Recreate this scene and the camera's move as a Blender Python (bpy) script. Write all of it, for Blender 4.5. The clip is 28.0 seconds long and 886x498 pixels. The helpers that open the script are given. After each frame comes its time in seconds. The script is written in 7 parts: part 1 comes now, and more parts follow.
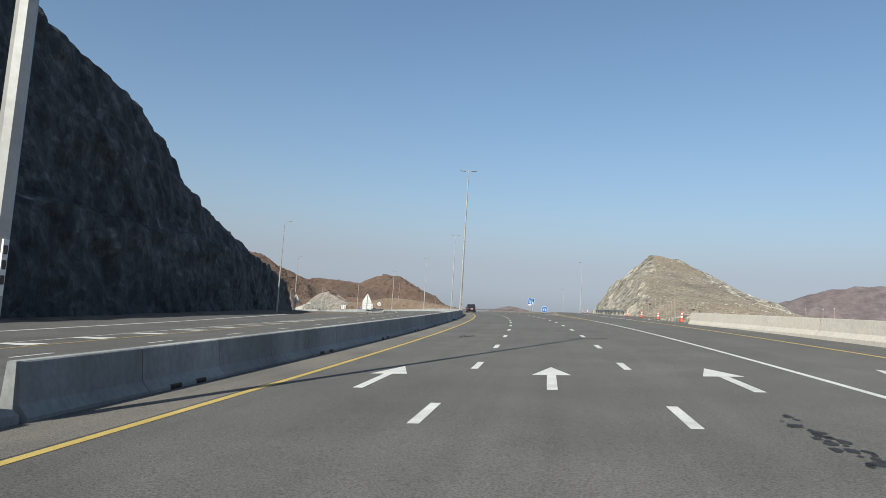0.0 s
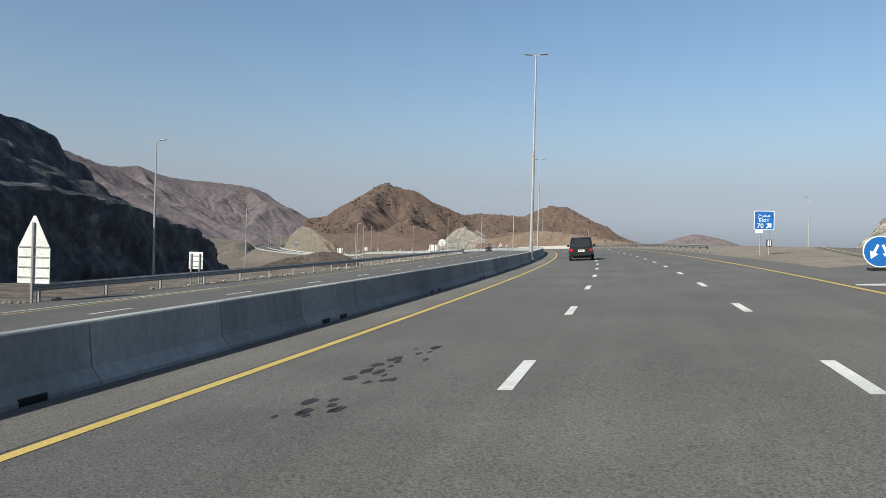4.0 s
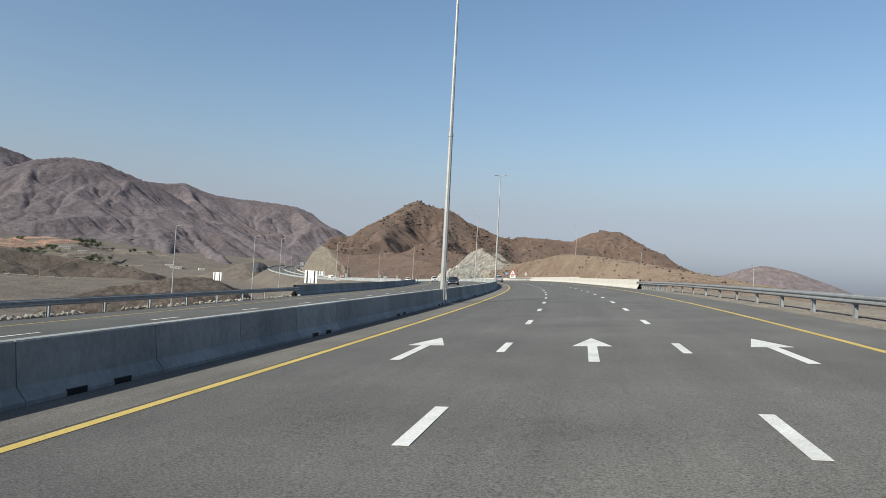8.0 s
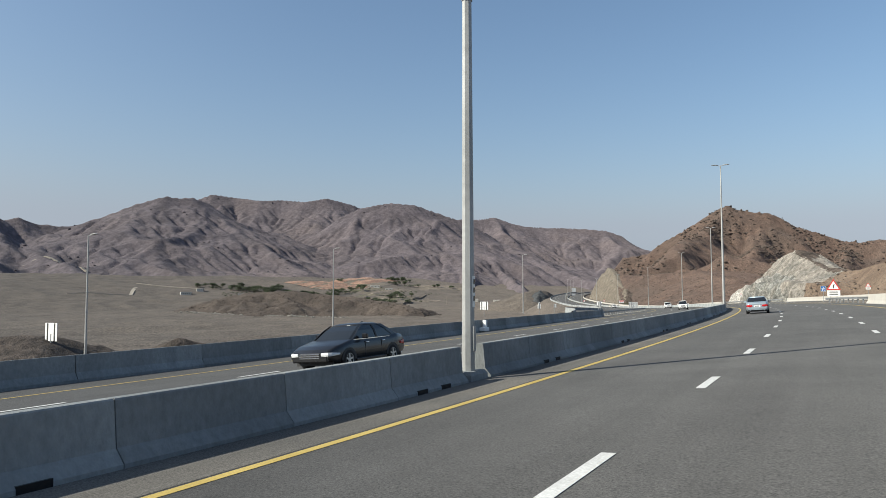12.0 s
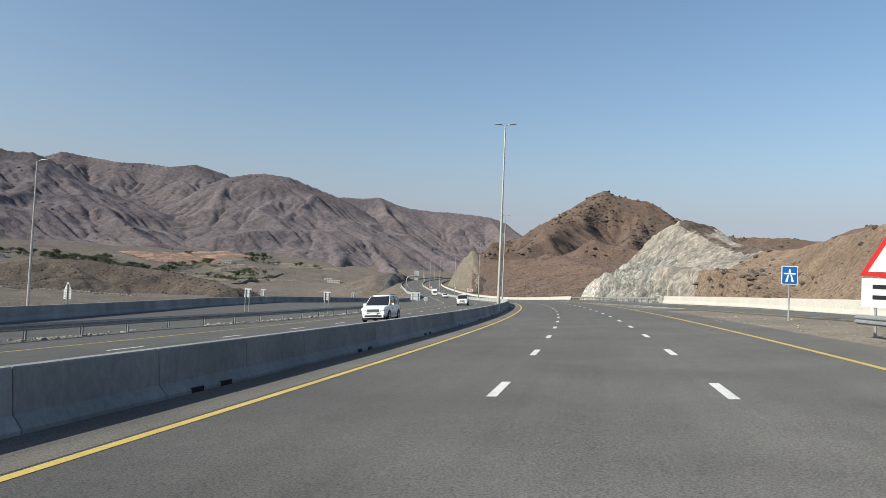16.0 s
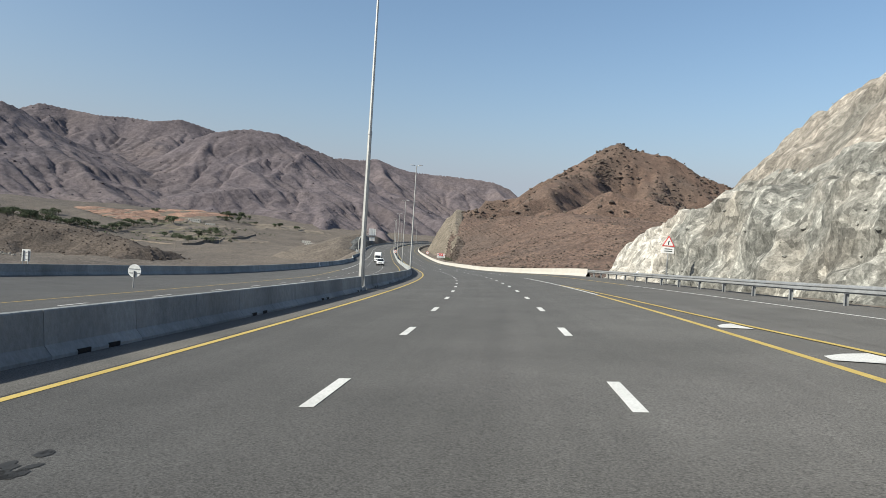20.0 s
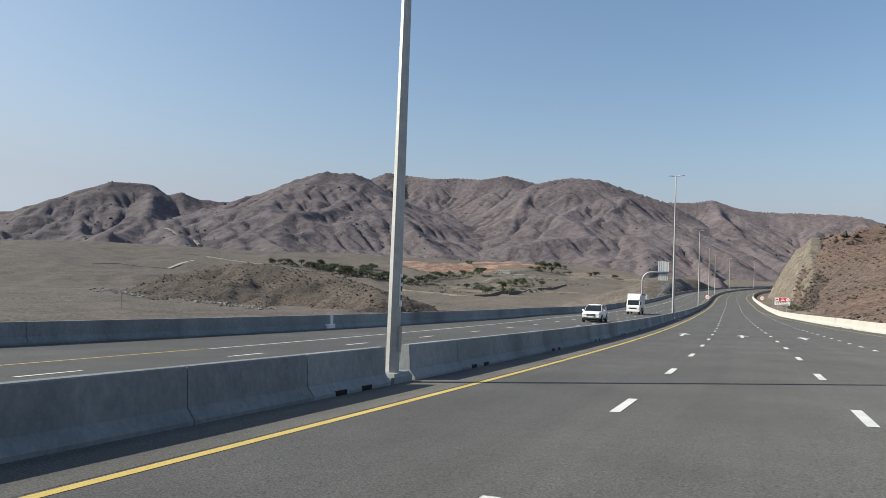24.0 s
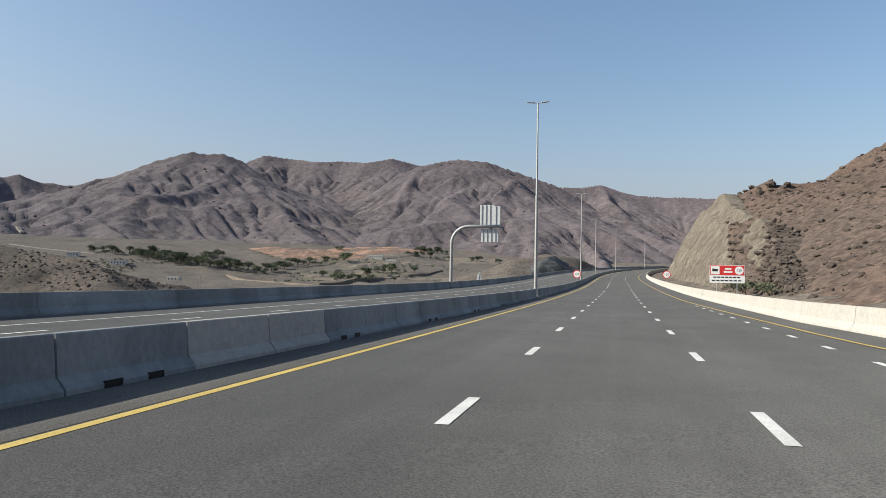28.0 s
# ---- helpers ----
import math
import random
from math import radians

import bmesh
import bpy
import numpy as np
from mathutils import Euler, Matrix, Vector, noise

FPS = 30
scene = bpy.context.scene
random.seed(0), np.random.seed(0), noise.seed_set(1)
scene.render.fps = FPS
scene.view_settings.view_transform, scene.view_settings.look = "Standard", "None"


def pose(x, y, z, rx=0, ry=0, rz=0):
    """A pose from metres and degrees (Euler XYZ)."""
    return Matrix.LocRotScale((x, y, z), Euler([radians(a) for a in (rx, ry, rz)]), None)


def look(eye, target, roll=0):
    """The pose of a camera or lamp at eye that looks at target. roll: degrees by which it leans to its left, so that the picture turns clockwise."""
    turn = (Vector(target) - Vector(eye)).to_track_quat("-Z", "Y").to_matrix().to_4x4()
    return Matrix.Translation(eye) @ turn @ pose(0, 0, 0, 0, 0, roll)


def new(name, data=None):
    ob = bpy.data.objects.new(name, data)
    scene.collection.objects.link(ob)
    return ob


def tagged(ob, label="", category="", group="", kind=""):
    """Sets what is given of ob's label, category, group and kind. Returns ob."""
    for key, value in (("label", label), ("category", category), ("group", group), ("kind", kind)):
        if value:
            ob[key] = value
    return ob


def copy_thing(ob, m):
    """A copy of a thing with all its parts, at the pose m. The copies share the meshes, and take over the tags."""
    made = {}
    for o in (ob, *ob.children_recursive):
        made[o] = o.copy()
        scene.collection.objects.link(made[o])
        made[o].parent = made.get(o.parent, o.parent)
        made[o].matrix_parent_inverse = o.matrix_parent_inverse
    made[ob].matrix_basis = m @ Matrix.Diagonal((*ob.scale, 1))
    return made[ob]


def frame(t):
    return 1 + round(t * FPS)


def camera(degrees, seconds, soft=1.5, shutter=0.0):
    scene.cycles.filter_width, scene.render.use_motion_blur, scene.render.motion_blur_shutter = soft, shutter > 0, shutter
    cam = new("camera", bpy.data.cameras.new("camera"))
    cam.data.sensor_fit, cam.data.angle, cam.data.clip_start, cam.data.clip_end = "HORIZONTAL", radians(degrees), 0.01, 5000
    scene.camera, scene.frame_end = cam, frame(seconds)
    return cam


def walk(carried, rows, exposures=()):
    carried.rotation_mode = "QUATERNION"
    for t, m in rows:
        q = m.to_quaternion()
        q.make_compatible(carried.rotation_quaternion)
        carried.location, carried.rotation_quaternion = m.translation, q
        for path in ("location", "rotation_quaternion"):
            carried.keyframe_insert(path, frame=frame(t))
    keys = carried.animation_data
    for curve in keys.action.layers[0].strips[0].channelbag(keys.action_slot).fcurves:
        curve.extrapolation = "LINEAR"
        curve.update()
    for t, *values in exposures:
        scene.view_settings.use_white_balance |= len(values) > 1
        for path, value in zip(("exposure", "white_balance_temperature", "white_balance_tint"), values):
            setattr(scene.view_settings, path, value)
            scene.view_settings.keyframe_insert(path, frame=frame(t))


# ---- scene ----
from functools import lru_cache

# ---------------------------------------------------------------- camera
cam = camera(63.84, 28.0, soft=0.8)
# seconds, x, y, z, pitch, roll, yaw
PATH = [
    (0, 0.68, -17.91, 0.90, 6.04, -3.71, 4.98),
    (0.5, 1.53, -5.16, 1.41, 2.97, -4.94, 8.31),
    (1, 2.17, 7.67, 1.91, 3.29, -6.47, 8.54),
    (1.5, 2.59, 20.67, 2.40, 2.28, -5.68, 6.49),
    (2, 2.78, 33.83, 2.87, -0.22, -4.89, 7.75),
    (3, 2.35, 60.70, 3.73, -1.30, -4.47, 6.35),
    (4, 1.13, 87.58, 4.48, 0.16, -1.51, 19.22),
    (4.5, 0.22, 100.87, 4.81, 2.70, -2.00, 21.90),
    (5.5, -2.19, 127.09, 5.40, 3.44, -2.80, 23.79),
    (6.5, -5.46, 153.02, 5.93, 2.89, -2.77, 23.45),
    (7, -7.46, 165.93, 6.18, 3.81, -2.21, 23.34),
    (7.5, -9.70, 178.79, 6.41, 3.35, -2.90, 24.18),
    (8, -12.15, 191.58, 6.62, 1.99, -2.99, 23.42),
    (8.5, -14.80, 204.30, 6.79, 2.43, -2.96, 24.86),
    (9, -17.63, 216.96, 6.93, 2.86, -3.94, 25.09),
    (9.5, -20.59, 229.58, 7.05, 3.91, -2.27, 26.04),
    (10, -23.74, 242.18, 7.14, 2.97, -1.71, 25.29),
    (10.5, -27.11, 254.75, 7.21, 2.99, -1.00, 31.25),
    (11, -30.71, 267.26, 7.25, 2.42, 0.22, 39.02),
    (11.5, -34.54, 279.63, 7.27, 4.15, 0.32, 47.96),
    (12, -38.65, 292.02, 7.29, 3.48, 0.13, 48.91),
    (12.5, -43.12, 304.58, 7.30, -4.30, -1.39, 44.04),
    (13, -47.88, 317.14, 7.32, -0.38, -3.12, 40.37),
    (13.5, -52.88, 329.55, 7.32, 0.10, -4.41, 35.18),
    (14.5, -63.66, 354.02, 7.23, 0.06, -3.05, 35.74),
    (15.5, -75.24, 378.17, 7.01, 0.82, -1.45, 40.31),
    (16, -81.25, 390.19, 6.86, 2.30, -2.44, 40.12),
    (16.5, -87.39, 402.21, 6.69, 2.87, -2.29, 39.80),
    (17, -93.73, 414.12, 6.49, 2.74, -1.63, 39.49),
    (17.5, -100.27, 425.82, 6.28, 2.43, -2.32, 39.73),
    (18, -107.00, 437.34, 6.07, 2.72, -2.31, 39.67),
    (18.5, -113.88, 448.69, 5.86, 0.56, -2.56, 40.00),
    (19, -120.98, 459.92, 5.64, 0.61, -4.20, 39.72),
    (19.5, -128.34, 471.11, 5.41, -0.28, -3.61, 40.51),
    (20, -135.94, 482.21, 5.16, -0.37, -3.52, 40.40),
    (20.5, -143.78, 493.24, 4.88, -0.87, -2.34, 41.03),
    (21.5, -160.21, 515.06, 4.27, -1.65, -1.41, 42.56),
    (22.5, -177.32, 536.25, 3.58, -0.26, -1.60, 50.82),
    (23, -185.99, 546.49, 3.22, 1.94, -1.81, 59.84),
    (23.5, -194.69, 556.45, 2.85, 2.49, -2.15, 67.02),
    (24, -203.54, 566.30, 2.48, 2.54, -2.08, 66.99),
    (24.5, -212.61, 576.22, 2.11, 3.00, -0.50, 65.23),
    (25, -221.85, 586.07, 1.74, 2.56, -0.42, 65.77),
    (25.5, -231.26, 595.75, 1.39, 0.40, -1.59, 65.36),
    (26, -240.81, 605.33, 1.06, 0.14, -1.65, 64.24),
    (26.5, -250.48, 614.84, 0.76, -0.03, -2.43, 63.42),
    (27, -260.23, 624.35, 0.50, -0.70, -1.30, 62.59),
    (27.5, -270.04, 633.98, 0.28, -0.79, -1.96, 61.79),
    (28, -279.87, 643.64, 0.10, 1.93, -1.02, 58.89),
]
walk(cam, [(t, pose(x, y, z, 90 + pitch, roll, yaw)) for t, x, y, z, pitch, roll, yaw in PATH],
     [(0.0, 0.53, 6450, 4), (6.0, 0.60, 6450, 4), (12.0, 0.68, 6500, 4), (20.0, 0.76, 6550, 4), (28.0, 0.80, 6600, 5)])

# ---------------------------------------------------------------- light
SUN_AZIMUTH, SUN_HEIGHT = 203.6, 33.0      # clockwise from +y, degrees
world = bpy.data.worlds.new("sky")
scene.world = world
world.use_nodes = True
sky = world.node_tree.nodes.new("ShaderNodeTexSky")
sky.sky_type = "NISHITA"
sky.sun_disc = False
sky.sun_elevation, sky.sun_rotation = radians(SUN_HEIGHT), radians(SUN_AZIMUTH)
sky.altitude, sky.air_density, sky.dust_density, sky.ozone_density = 200.0, 1.05, 2.0, 3.0
back = world.node_tree.nodes["Background"]
back.inputs["Strength"].default_value = 0.094
# dusty haze: the brightest, lowest part of the sky turns to an even pinkish grey
split = world.node_tree.nodes.new("ShaderNodeSeparateColor")
amount = world.node_tree.nodes.new("ShaderNodeMapRange")
amount.interpolation_type = "SMOOTHSTEP"
haze = world.node_tree.nodes.new("ShaderNodeMix")
haze.data_type = "RGBA"
for slot, value in (("From Min", 0.29), ("From Max", 0.70), ("To Min", 0.0), ("To Max", 0.93)):
    amount.inputs[slot].default_value = value
# the veil has the sky's own brightness, with less yellow in it
own = world.node_tree.nodes.new("ShaderNodeCombineColor")
veil = world.node_tree.nodes.new("ShaderNodeMix")
veil.data_type = "RGBA"
veil.inputs["Factor"].default_value = 0.4
veil.inputs[6].default_value = (2.3, 2.48, 2.98, 1)
_w = world.node_tree.links
_w.new(sky.outputs["Color"], split.inputs["Color"])
pale = world.node_tree.nodes.new("ShaderNodeMath")
pale.operation = "DIVIDE"
_w.new(split.outputs["Red"], pale.inputs[0])
_w.new(split.outputs["Blue"], pale.inputs[1])
_w.new(pale.outputs[0], amount.inputs["Value"])
_w.new(amount.outputs["Result"], haze.inputs["Factor"])
_w.new(sky.outputs["Color"], haze.inputs[6])
for channel, share in (("Red", 0.86), ("Green", 0.94), ("Blue", 1.13)):
    tone = world.node_tree.nodes.new("ShaderNodeMath")
    tone.operation = "MULTIPLY"
    tone.inputs[1].default_value = share
    _w.new(split.outputs["Green"], tone.inputs[0])
    _w.new(tone.outputs[0], own.inputs[channel])
_w.new(own.outputs["Color"], veil.inputs[7])
_w.new(veil.outputs[2], haze.inputs[7])
_w.new(haze.outputs[2], back.inputs["Color"])
sun = new("sun", bpy.data.lights.new("sun", "SUN"))
sun.data.energy, sun.data.angle, sun.data.color = 4.8, radians(0.55), (1.0, 0.93, 0.83)
_a, _h = radians(SUN_AZIMUTH), radians(SUN_HEIGHT)
sun.matrix_world = look((math.sin(_a) * math.cos(_h) * 300, math.cos(_a) * math.cos(_h) * 300, math.sin(_h) * 300), (0, 0, 0))


# ---------------------------------------------------------------- materials
def mat(name, colours, scale=1.0, detail=6.0, rough=0.9, metal=0.0, bump=0.0, bump_scale=None, fine=None, spread=0.5, spec=0.3, island=0.0, stretch=(1, 1, 1), big=None, streak=0.0, stones=None, facets=None):
    """A surface whose colour runs through colours by noise at scale (per metre), with a finer noise on top.
    fine: (scale, amount); big: (scale, colour, amount) of a second, wide stain; island: how much alike pieces differ."""
    m = bpy.data.materials.new(name)
    m.use_nodes = True
    nodes, links = m.node_tree.nodes, m.node_tree.links
    bsdf = nodes["Principled BSDF"]
    bsdf.inputs["Roughness"].default_value = rough
    bsdf.inputs["Metallic"].default_value = metal
    bsdf.inputs["Diffuse Roughness"].default_value = 0.6 if rough > 0.8 else 0.0
    bsdf.inputs["Specular IOR Level"].default_value = spec
    where = nodes.new("ShaderNodeNewGeometry")
    mapped = nodes.new("ShaderNodeMapping")
    mapped.inputs["Scale"].default_value = stretch
    links.new(where.outputs["Position"], mapped.inputs["Vector"])

    def noise_node(sc, det=detail, roughness=0.6):
        n = nodes.new("ShaderNodeTexNoise")
        n.inputs["Scale"].default_value, n.inputs["Detail"].default_value, n.inputs["Roughness"].default_value = sc, det, roughness
        links.new(mapped.outputs["Vector"], n.inputs["Vector"])
        return n
    n1 = noise_node(scale)
    ramp = nodes.new("ShaderNodeValToRGB")
    el = ramp.color_ramp.elements
    lo, hi = 0.5 - spread / 2, 0.5 + spread / 2
    while len(el) < len(colours):
        el.new(0.5)
    for i, c in enumerate(colours):
        el[i].position = lo + (hi - lo) * i / max(1, len(colours) - 1)
        el[i].color = (*c, 1)
    links.new(n1.outputs["Fac"], ramp.inputs["Fac"])
    colour = ramp.outputs["Color"]

    def mixed(kind, fac, a, b):
        x = nodes.new("ShaderNodeMix")
        x.data_type, x.blend_type = "RGBA", kind
        if isinstance(fac, float):
            x.inputs["Factor"].default_value = fac
        else:
            links.new(fac, x.inputs["Factor"])
        for slot, v in ((6, a), (7, b)):
            if isinstance(v, tuple):
                x.inputs[slot].default_value = (*v, 1)
            else:
                links.new(v, x.inputs[slot])
        return x.outputs[2]
    if big:
        n3 = noise_node(big[0], 4.0)
        r3 = nodes.new("ShaderNodeMapRange")
        r3.inputs["From Min"].default_value, r3.inputs["From Max"].default_value = 0.45, 0.68
        r3.inputs["To Max"].default_value = big[2]
        links.new(n3.outputs["Fac"], r3.inputs["Value"])
        colour = mixed("MIX", r3.outputs["Result"], colour, big[1])
    if fine:
        n2 = noise_node(fine[0], 3.0, 0.7)
        r2 = nodes.new("ShaderNodeMapRange")
        r2.inputs["From Min"].default_value, r2.inputs["From Max"].default_value = 0.3, 0.7
        r2.inputs["To Min"].default_value, r2.inputs["To Max"].default_value = 1 - fine[1], 1 + fine[1]
        links.new(n2.outputs["Fac"], r2.inputs["Value"])
        comb = nodes.new("ShaderNodeCombineColor")
        for s in ("Red", "Green", "Blue"):
            links.new(r2.outputs["Result"], comb.inputs[s])
        colour = mixed("MULTIPLY", 1.0, colour, comb.outputs["Color"])
    if island:
        info = nodes.new("ShaderNodeObjectInfo")
        r4 = nodes.new("ShaderNodeMapRange")
        r4.inputs["To Min"].default_value, r4.inputs["To Max"].default_value = 1 - island, 1 + island
        links.new(info.outputs["Random"], r4.inputs["Value"])
        comb = nodes.new("ShaderNodeCombineColor")
        for s in ("Red", "Green", "Blue"):
            links.new(r4.outputs["Result"], comb.inputs[s])
        colour = mixed("MULTIPLY", 1.0, colour, comb.outputs["Color"])
    if streak:
        lanes = nodes.new("ShaderNodeUVMap")
        m2 = nodes.new("ShaderNodeMapping")
        m2.inputs["Scale"].default_value = (1.3, 0.025, 1)
        links.new(lanes.outputs["UV"], m2.inputs["Vector"])
        n5 = nodes.new("ShaderNodeTexNoise")
        n5.inputs["Scale"].default_value, n5.inputs["Detail"].default_value, n5.inputs["Roughness"].default_value = 1.0, 7.0, 0.68
        links.new(m2.outputs["Vector"], n5.inputs["Vector"])
        r5 = nodes.new("ShaderNodeMapRange")
        for slot, value in (("From Min", 0.3), ("From Max", 0.7), ("To Min", 1 - streak), ("To Max", 1 + streak)):
            r5.inputs[slot].default_value = value
        links.new(n5.outputs["Fac"], r5.inputs["Value"])
        comb = nodes.new("ShaderNodeCombineColor")
        for s in ("Red", "Green", "Blue"):
            links.new(r5.outputs["Result"], comb.inputs[s])
        colour = mixed("MULTIPLY", 1.0, colour, comb.outputs["Color"])
    if stones:
        cells = nodes.new("ShaderNodeTexVoronoi")
        cells.inputs["Scale"].default_value = stones[0]
        links.new(mapped.outputs["Vector"], cells.inputs["Vector"])
        r6 = nodes.new("ShaderNodeMapRange")
        for slot, value in (("From Min", 0.16), ("From Max", 0.34), ("To Min", stones[2]), ("To Max", 0.0)):
            r6.inputs[slot].default_value = value
        links.new(cells.outputs["Distance"], r6.inputs["Value"])
        colour = mixed("MIX", r6.outputs["Result"], colour, stones[1])
    for size, much in facets or ():
        faces = nodes.new("ShaderNodeTexVoronoi")
        faces.inputs["Scale"].default_value = size
        bent = nodes.new("ShaderNodeVectorMath")
        bent.operation = "MULTIPLY_ADD"
        bent.inputs[1].default_value = (0.5 / size, 0.5 / size, 0.5 / size)
        links.new(noise_node(size * 1.3, 4.0).outputs["Color"], bent.inputs[0])
        links.new(mapped.outputs["Vector"], bent.inputs[2])
        links.new(bent.outputs[0], faces.inputs["Vector"])
        one = nodes.new("ShaderNodeSeparateColor")
        links.new(faces.outputs["Color"], one.inputs["Color"])
        r7 = nodes.new("ShaderNodeMapRange")
        r7.inputs["To Min"].default_value, r7.inputs["To Max"].default_value = 1 - much, 1 + much
        links.new(one.outputs["Red"], r7.inputs["Value"])
        comb = nodes.new("ShaderNodeCombineColor")
        for c in ("Red", "Green", "Blue"):
            links.new(r7.outputs["Result"], comb.inputs[c])
        colour = mixed("MULTIPLY", 1.0, colour, comb.outputs["Color"])
    links.new(colour, bsdf.inputs["Base Color"])
    if bump:
        nb = noise_node(bump_scale or scale * 4, 8.0, 0.65)
        b = nodes.new("ShaderNodeBump")
        b.inputs["Strength"].default_value = min(1.0, bump)
        b.inputs["Distance"].default_value = 0.6 / (bump_scale or scale * 4)
        links.new(nb.outputs["Fac"], b.inputs["Height"])
        links.new(b.outputs["Normal"], bsdf.inputs["Normal"])
    return m


def plain(name, colour, rough=0.5, metal=0.0, spec=0.5, grain=0.06):
    return mat(name, [tuple(c * (1 - grain) for c in colour), tuple(c * (1 + grain) for c in colour)], 3.0, 3.0, rough, metal, spec=spec)


ASPHALT = mat("asphalt", [(0.056, 0.055, 0.053), (0.075, 0.073, 0.071), (0.093, 0.091, 0.088)], 0.35, 9, 0.85, bump=0.5, bump_scale=60, fine=(38.0, 0.65), big=(0.06, (0.057, 0.055, 0.053), 0.5), streak=0.12, stones=(48.0, (0.15, 0.146, 0.14), 0.6))
SHOULDER = mat("old_asphalt", [(0.078, 0.075, 0.071), (0.118, 0.112, 0.104)], 0.3, 8, 0.92, bump=0.6, bump_scale=55, fine=(38.0, 0.55), big=(0.15, (0.15, 0.137, 0.118), 0.5), streak=0.2)
TAR = mat("spilt_tar", [(0.02, 0.02, 0.02), (0.035, 0.034, 0.033)], 2.0, 4, 0.7)
WHITE_PAINT = mat("white_road_paint", [(0.40, 0.40, 0.385), (0.53, 0.53, 0.515), (0.60, 0.60, 0.585)], 1.2, 8, 0.75, fine=(30.0, 0.2), bump=0.3, bump_scale=60)
YELLOW_PAINT = mat("yellow_road_paint", [(0.36, 0.265, 0.075), (0.49, 0.37, 0.12)], 0.8, 8, 0.75, fine=(30.0, 0.2), bump=0.3, bump_scale=60)
CONCRETE = mat("concrete", [(0.19, 0.205, 0.21), (0.27, 0.285, 0.288), (0.34, 0.347, 0.345)], 0.9, 9, 0.9, bump=0.5, bump_scale=14, fine=(8.0, 0.14), island=0.16, stretch=(1, 1, 0.6), big=(0.45, (0.125, 0.135, 0.137), 0.7))
PALE_CONCRETE = mat("pale_concrete", [(0.34, 0.325, 0.30), (0.42, 0.405, 0.375)], 0.6, 7, 0.9, bump=0.3, bump_scale=10, fine=(6.0, 0.12), big=(0.3, (0.35, 0.32, 0.28), 0.5))
GALVANISED = mat("galvanised_steel", [(0.24, 0.25, 0.26), (0.33, 0.34, 0.35)], 1.5, 6, 0.5, 0.35, fine=(6.0, 0.12), big=(0.2, (0.25, 0.235, 0.215), 0.5))
POLE_STEEL = mat("pole_steel", [(0.28, 0.283, 0.278), (0.39, 0.393, 0.388)], 0.7, 6, 0.5, 0.35, fine=(5.0, 0.1))
DIRT = mat("gravel_ground", [(0.078, 0.066, 0.056), (0.112, 0.095, 0.081), (0.148, 0.126, 0.107)], 0.09, 13, 0.97, bump=0.8, bump_scale=2.0, fine=(0.8, 0.5), big=(0.02, (0.145, 0.122, 0.102), 0.75), stones=(0.35, (0.062, 0.052, 0.044), 0.65))
VERGE = mat("stony_verge", [(0.11, 0.096, 0.08), (0.15, 0.131, 0.11), (0.195, 0.172, 0.145)], 0.3, 10, 0.97, bump=0.9, bump_scale=9.0, fine=(7.0, 0.45), big=(0.12, (0.11, 0.10, 0.088), 0.6), stones=(3.2, (0.055, 0.05, 0.045), 0.7))
# Near-black for grey rock: part of the cliff's shade is in the colour.
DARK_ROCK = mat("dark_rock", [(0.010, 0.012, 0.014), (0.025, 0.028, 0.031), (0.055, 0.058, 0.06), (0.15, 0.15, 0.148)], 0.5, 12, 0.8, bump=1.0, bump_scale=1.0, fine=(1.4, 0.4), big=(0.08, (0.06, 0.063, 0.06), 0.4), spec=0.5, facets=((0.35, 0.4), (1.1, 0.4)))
PALE_ROCK = mat("pale_rock", [(0.055, 0.057, 0.053), (0.125, 0.126, 0.117), (0.185, 0.183, 0.17), (0.40, 0.388, 0.362)], 2.0, 14, 0.93, bump=0.5, bump_scale=4.0, fine=(6.0, 0.4), big=(0.16, (0.185, 0.17, 0.148), 0.75), spread=0.5, facets=((0.55, 0.4), (1.6, 0.4)))
CREAM_ROCK = mat("cream_rock", [(0.095, 0.086, 0.076), (0.165, 0.149, 0.13), (0.228, 0.207, 0.182), (0.33, 0.31, 0.284)], 1.6, 14, 0.94, bump=0.4, bump_scale=4.0, fine=(5.0, 0.4), big=(0.14, (0.125, 0.122, 0.111), 0.85), spread=0.5, facets=((0.5, 0.25), (1.4, 0.28)))
WHITE_ROCK = mat("white_broken_rock", [(0.17, 0.16, 0.145), (0.32, 0.308, 0.285), (0.47, 0.455, 0.43)], 1.4, 14, 0.93, bump=0.35, bump_scale=5.0, fine=(6.0, 0.4), big=(0.2, (0.22, 0.20, 0.172), 0.6), spread=0.5, facets=((0.6, 0.3), (1.7, 0.35)))
KNOLL_ROCK = mat("knoll_rock", [(0.04, 0.04, 0.035), (0.13, 0.126, 0.11), (0.215, 0.205, 0.18), (0.39, 0.375, 0.34)], 1.6, 14, 0.93, bump=0.3, bump_scale=5.0, fine=(6.0, 0.4), big=(0.12, (0.24, 0.213, 0.175), 0.6), spread=0.5, facets=((0.5, 0.4), (1.5, 0.4)))
BROWN_HILL = mat("brown_scree", [(0.066, 0.045, 0.037), (0.108, 0.073, 0.058), (0.15, 0.104, 0.081)], 0.12, 12, 0.96, bump=0.8, bump_scale=1.2, fine=(1.1, 0.6), big=(0.02, (0.088, 0.068, 0.058), 0.75), stones=(0.55, (0.052, 0.04, 0.034), 0.75))
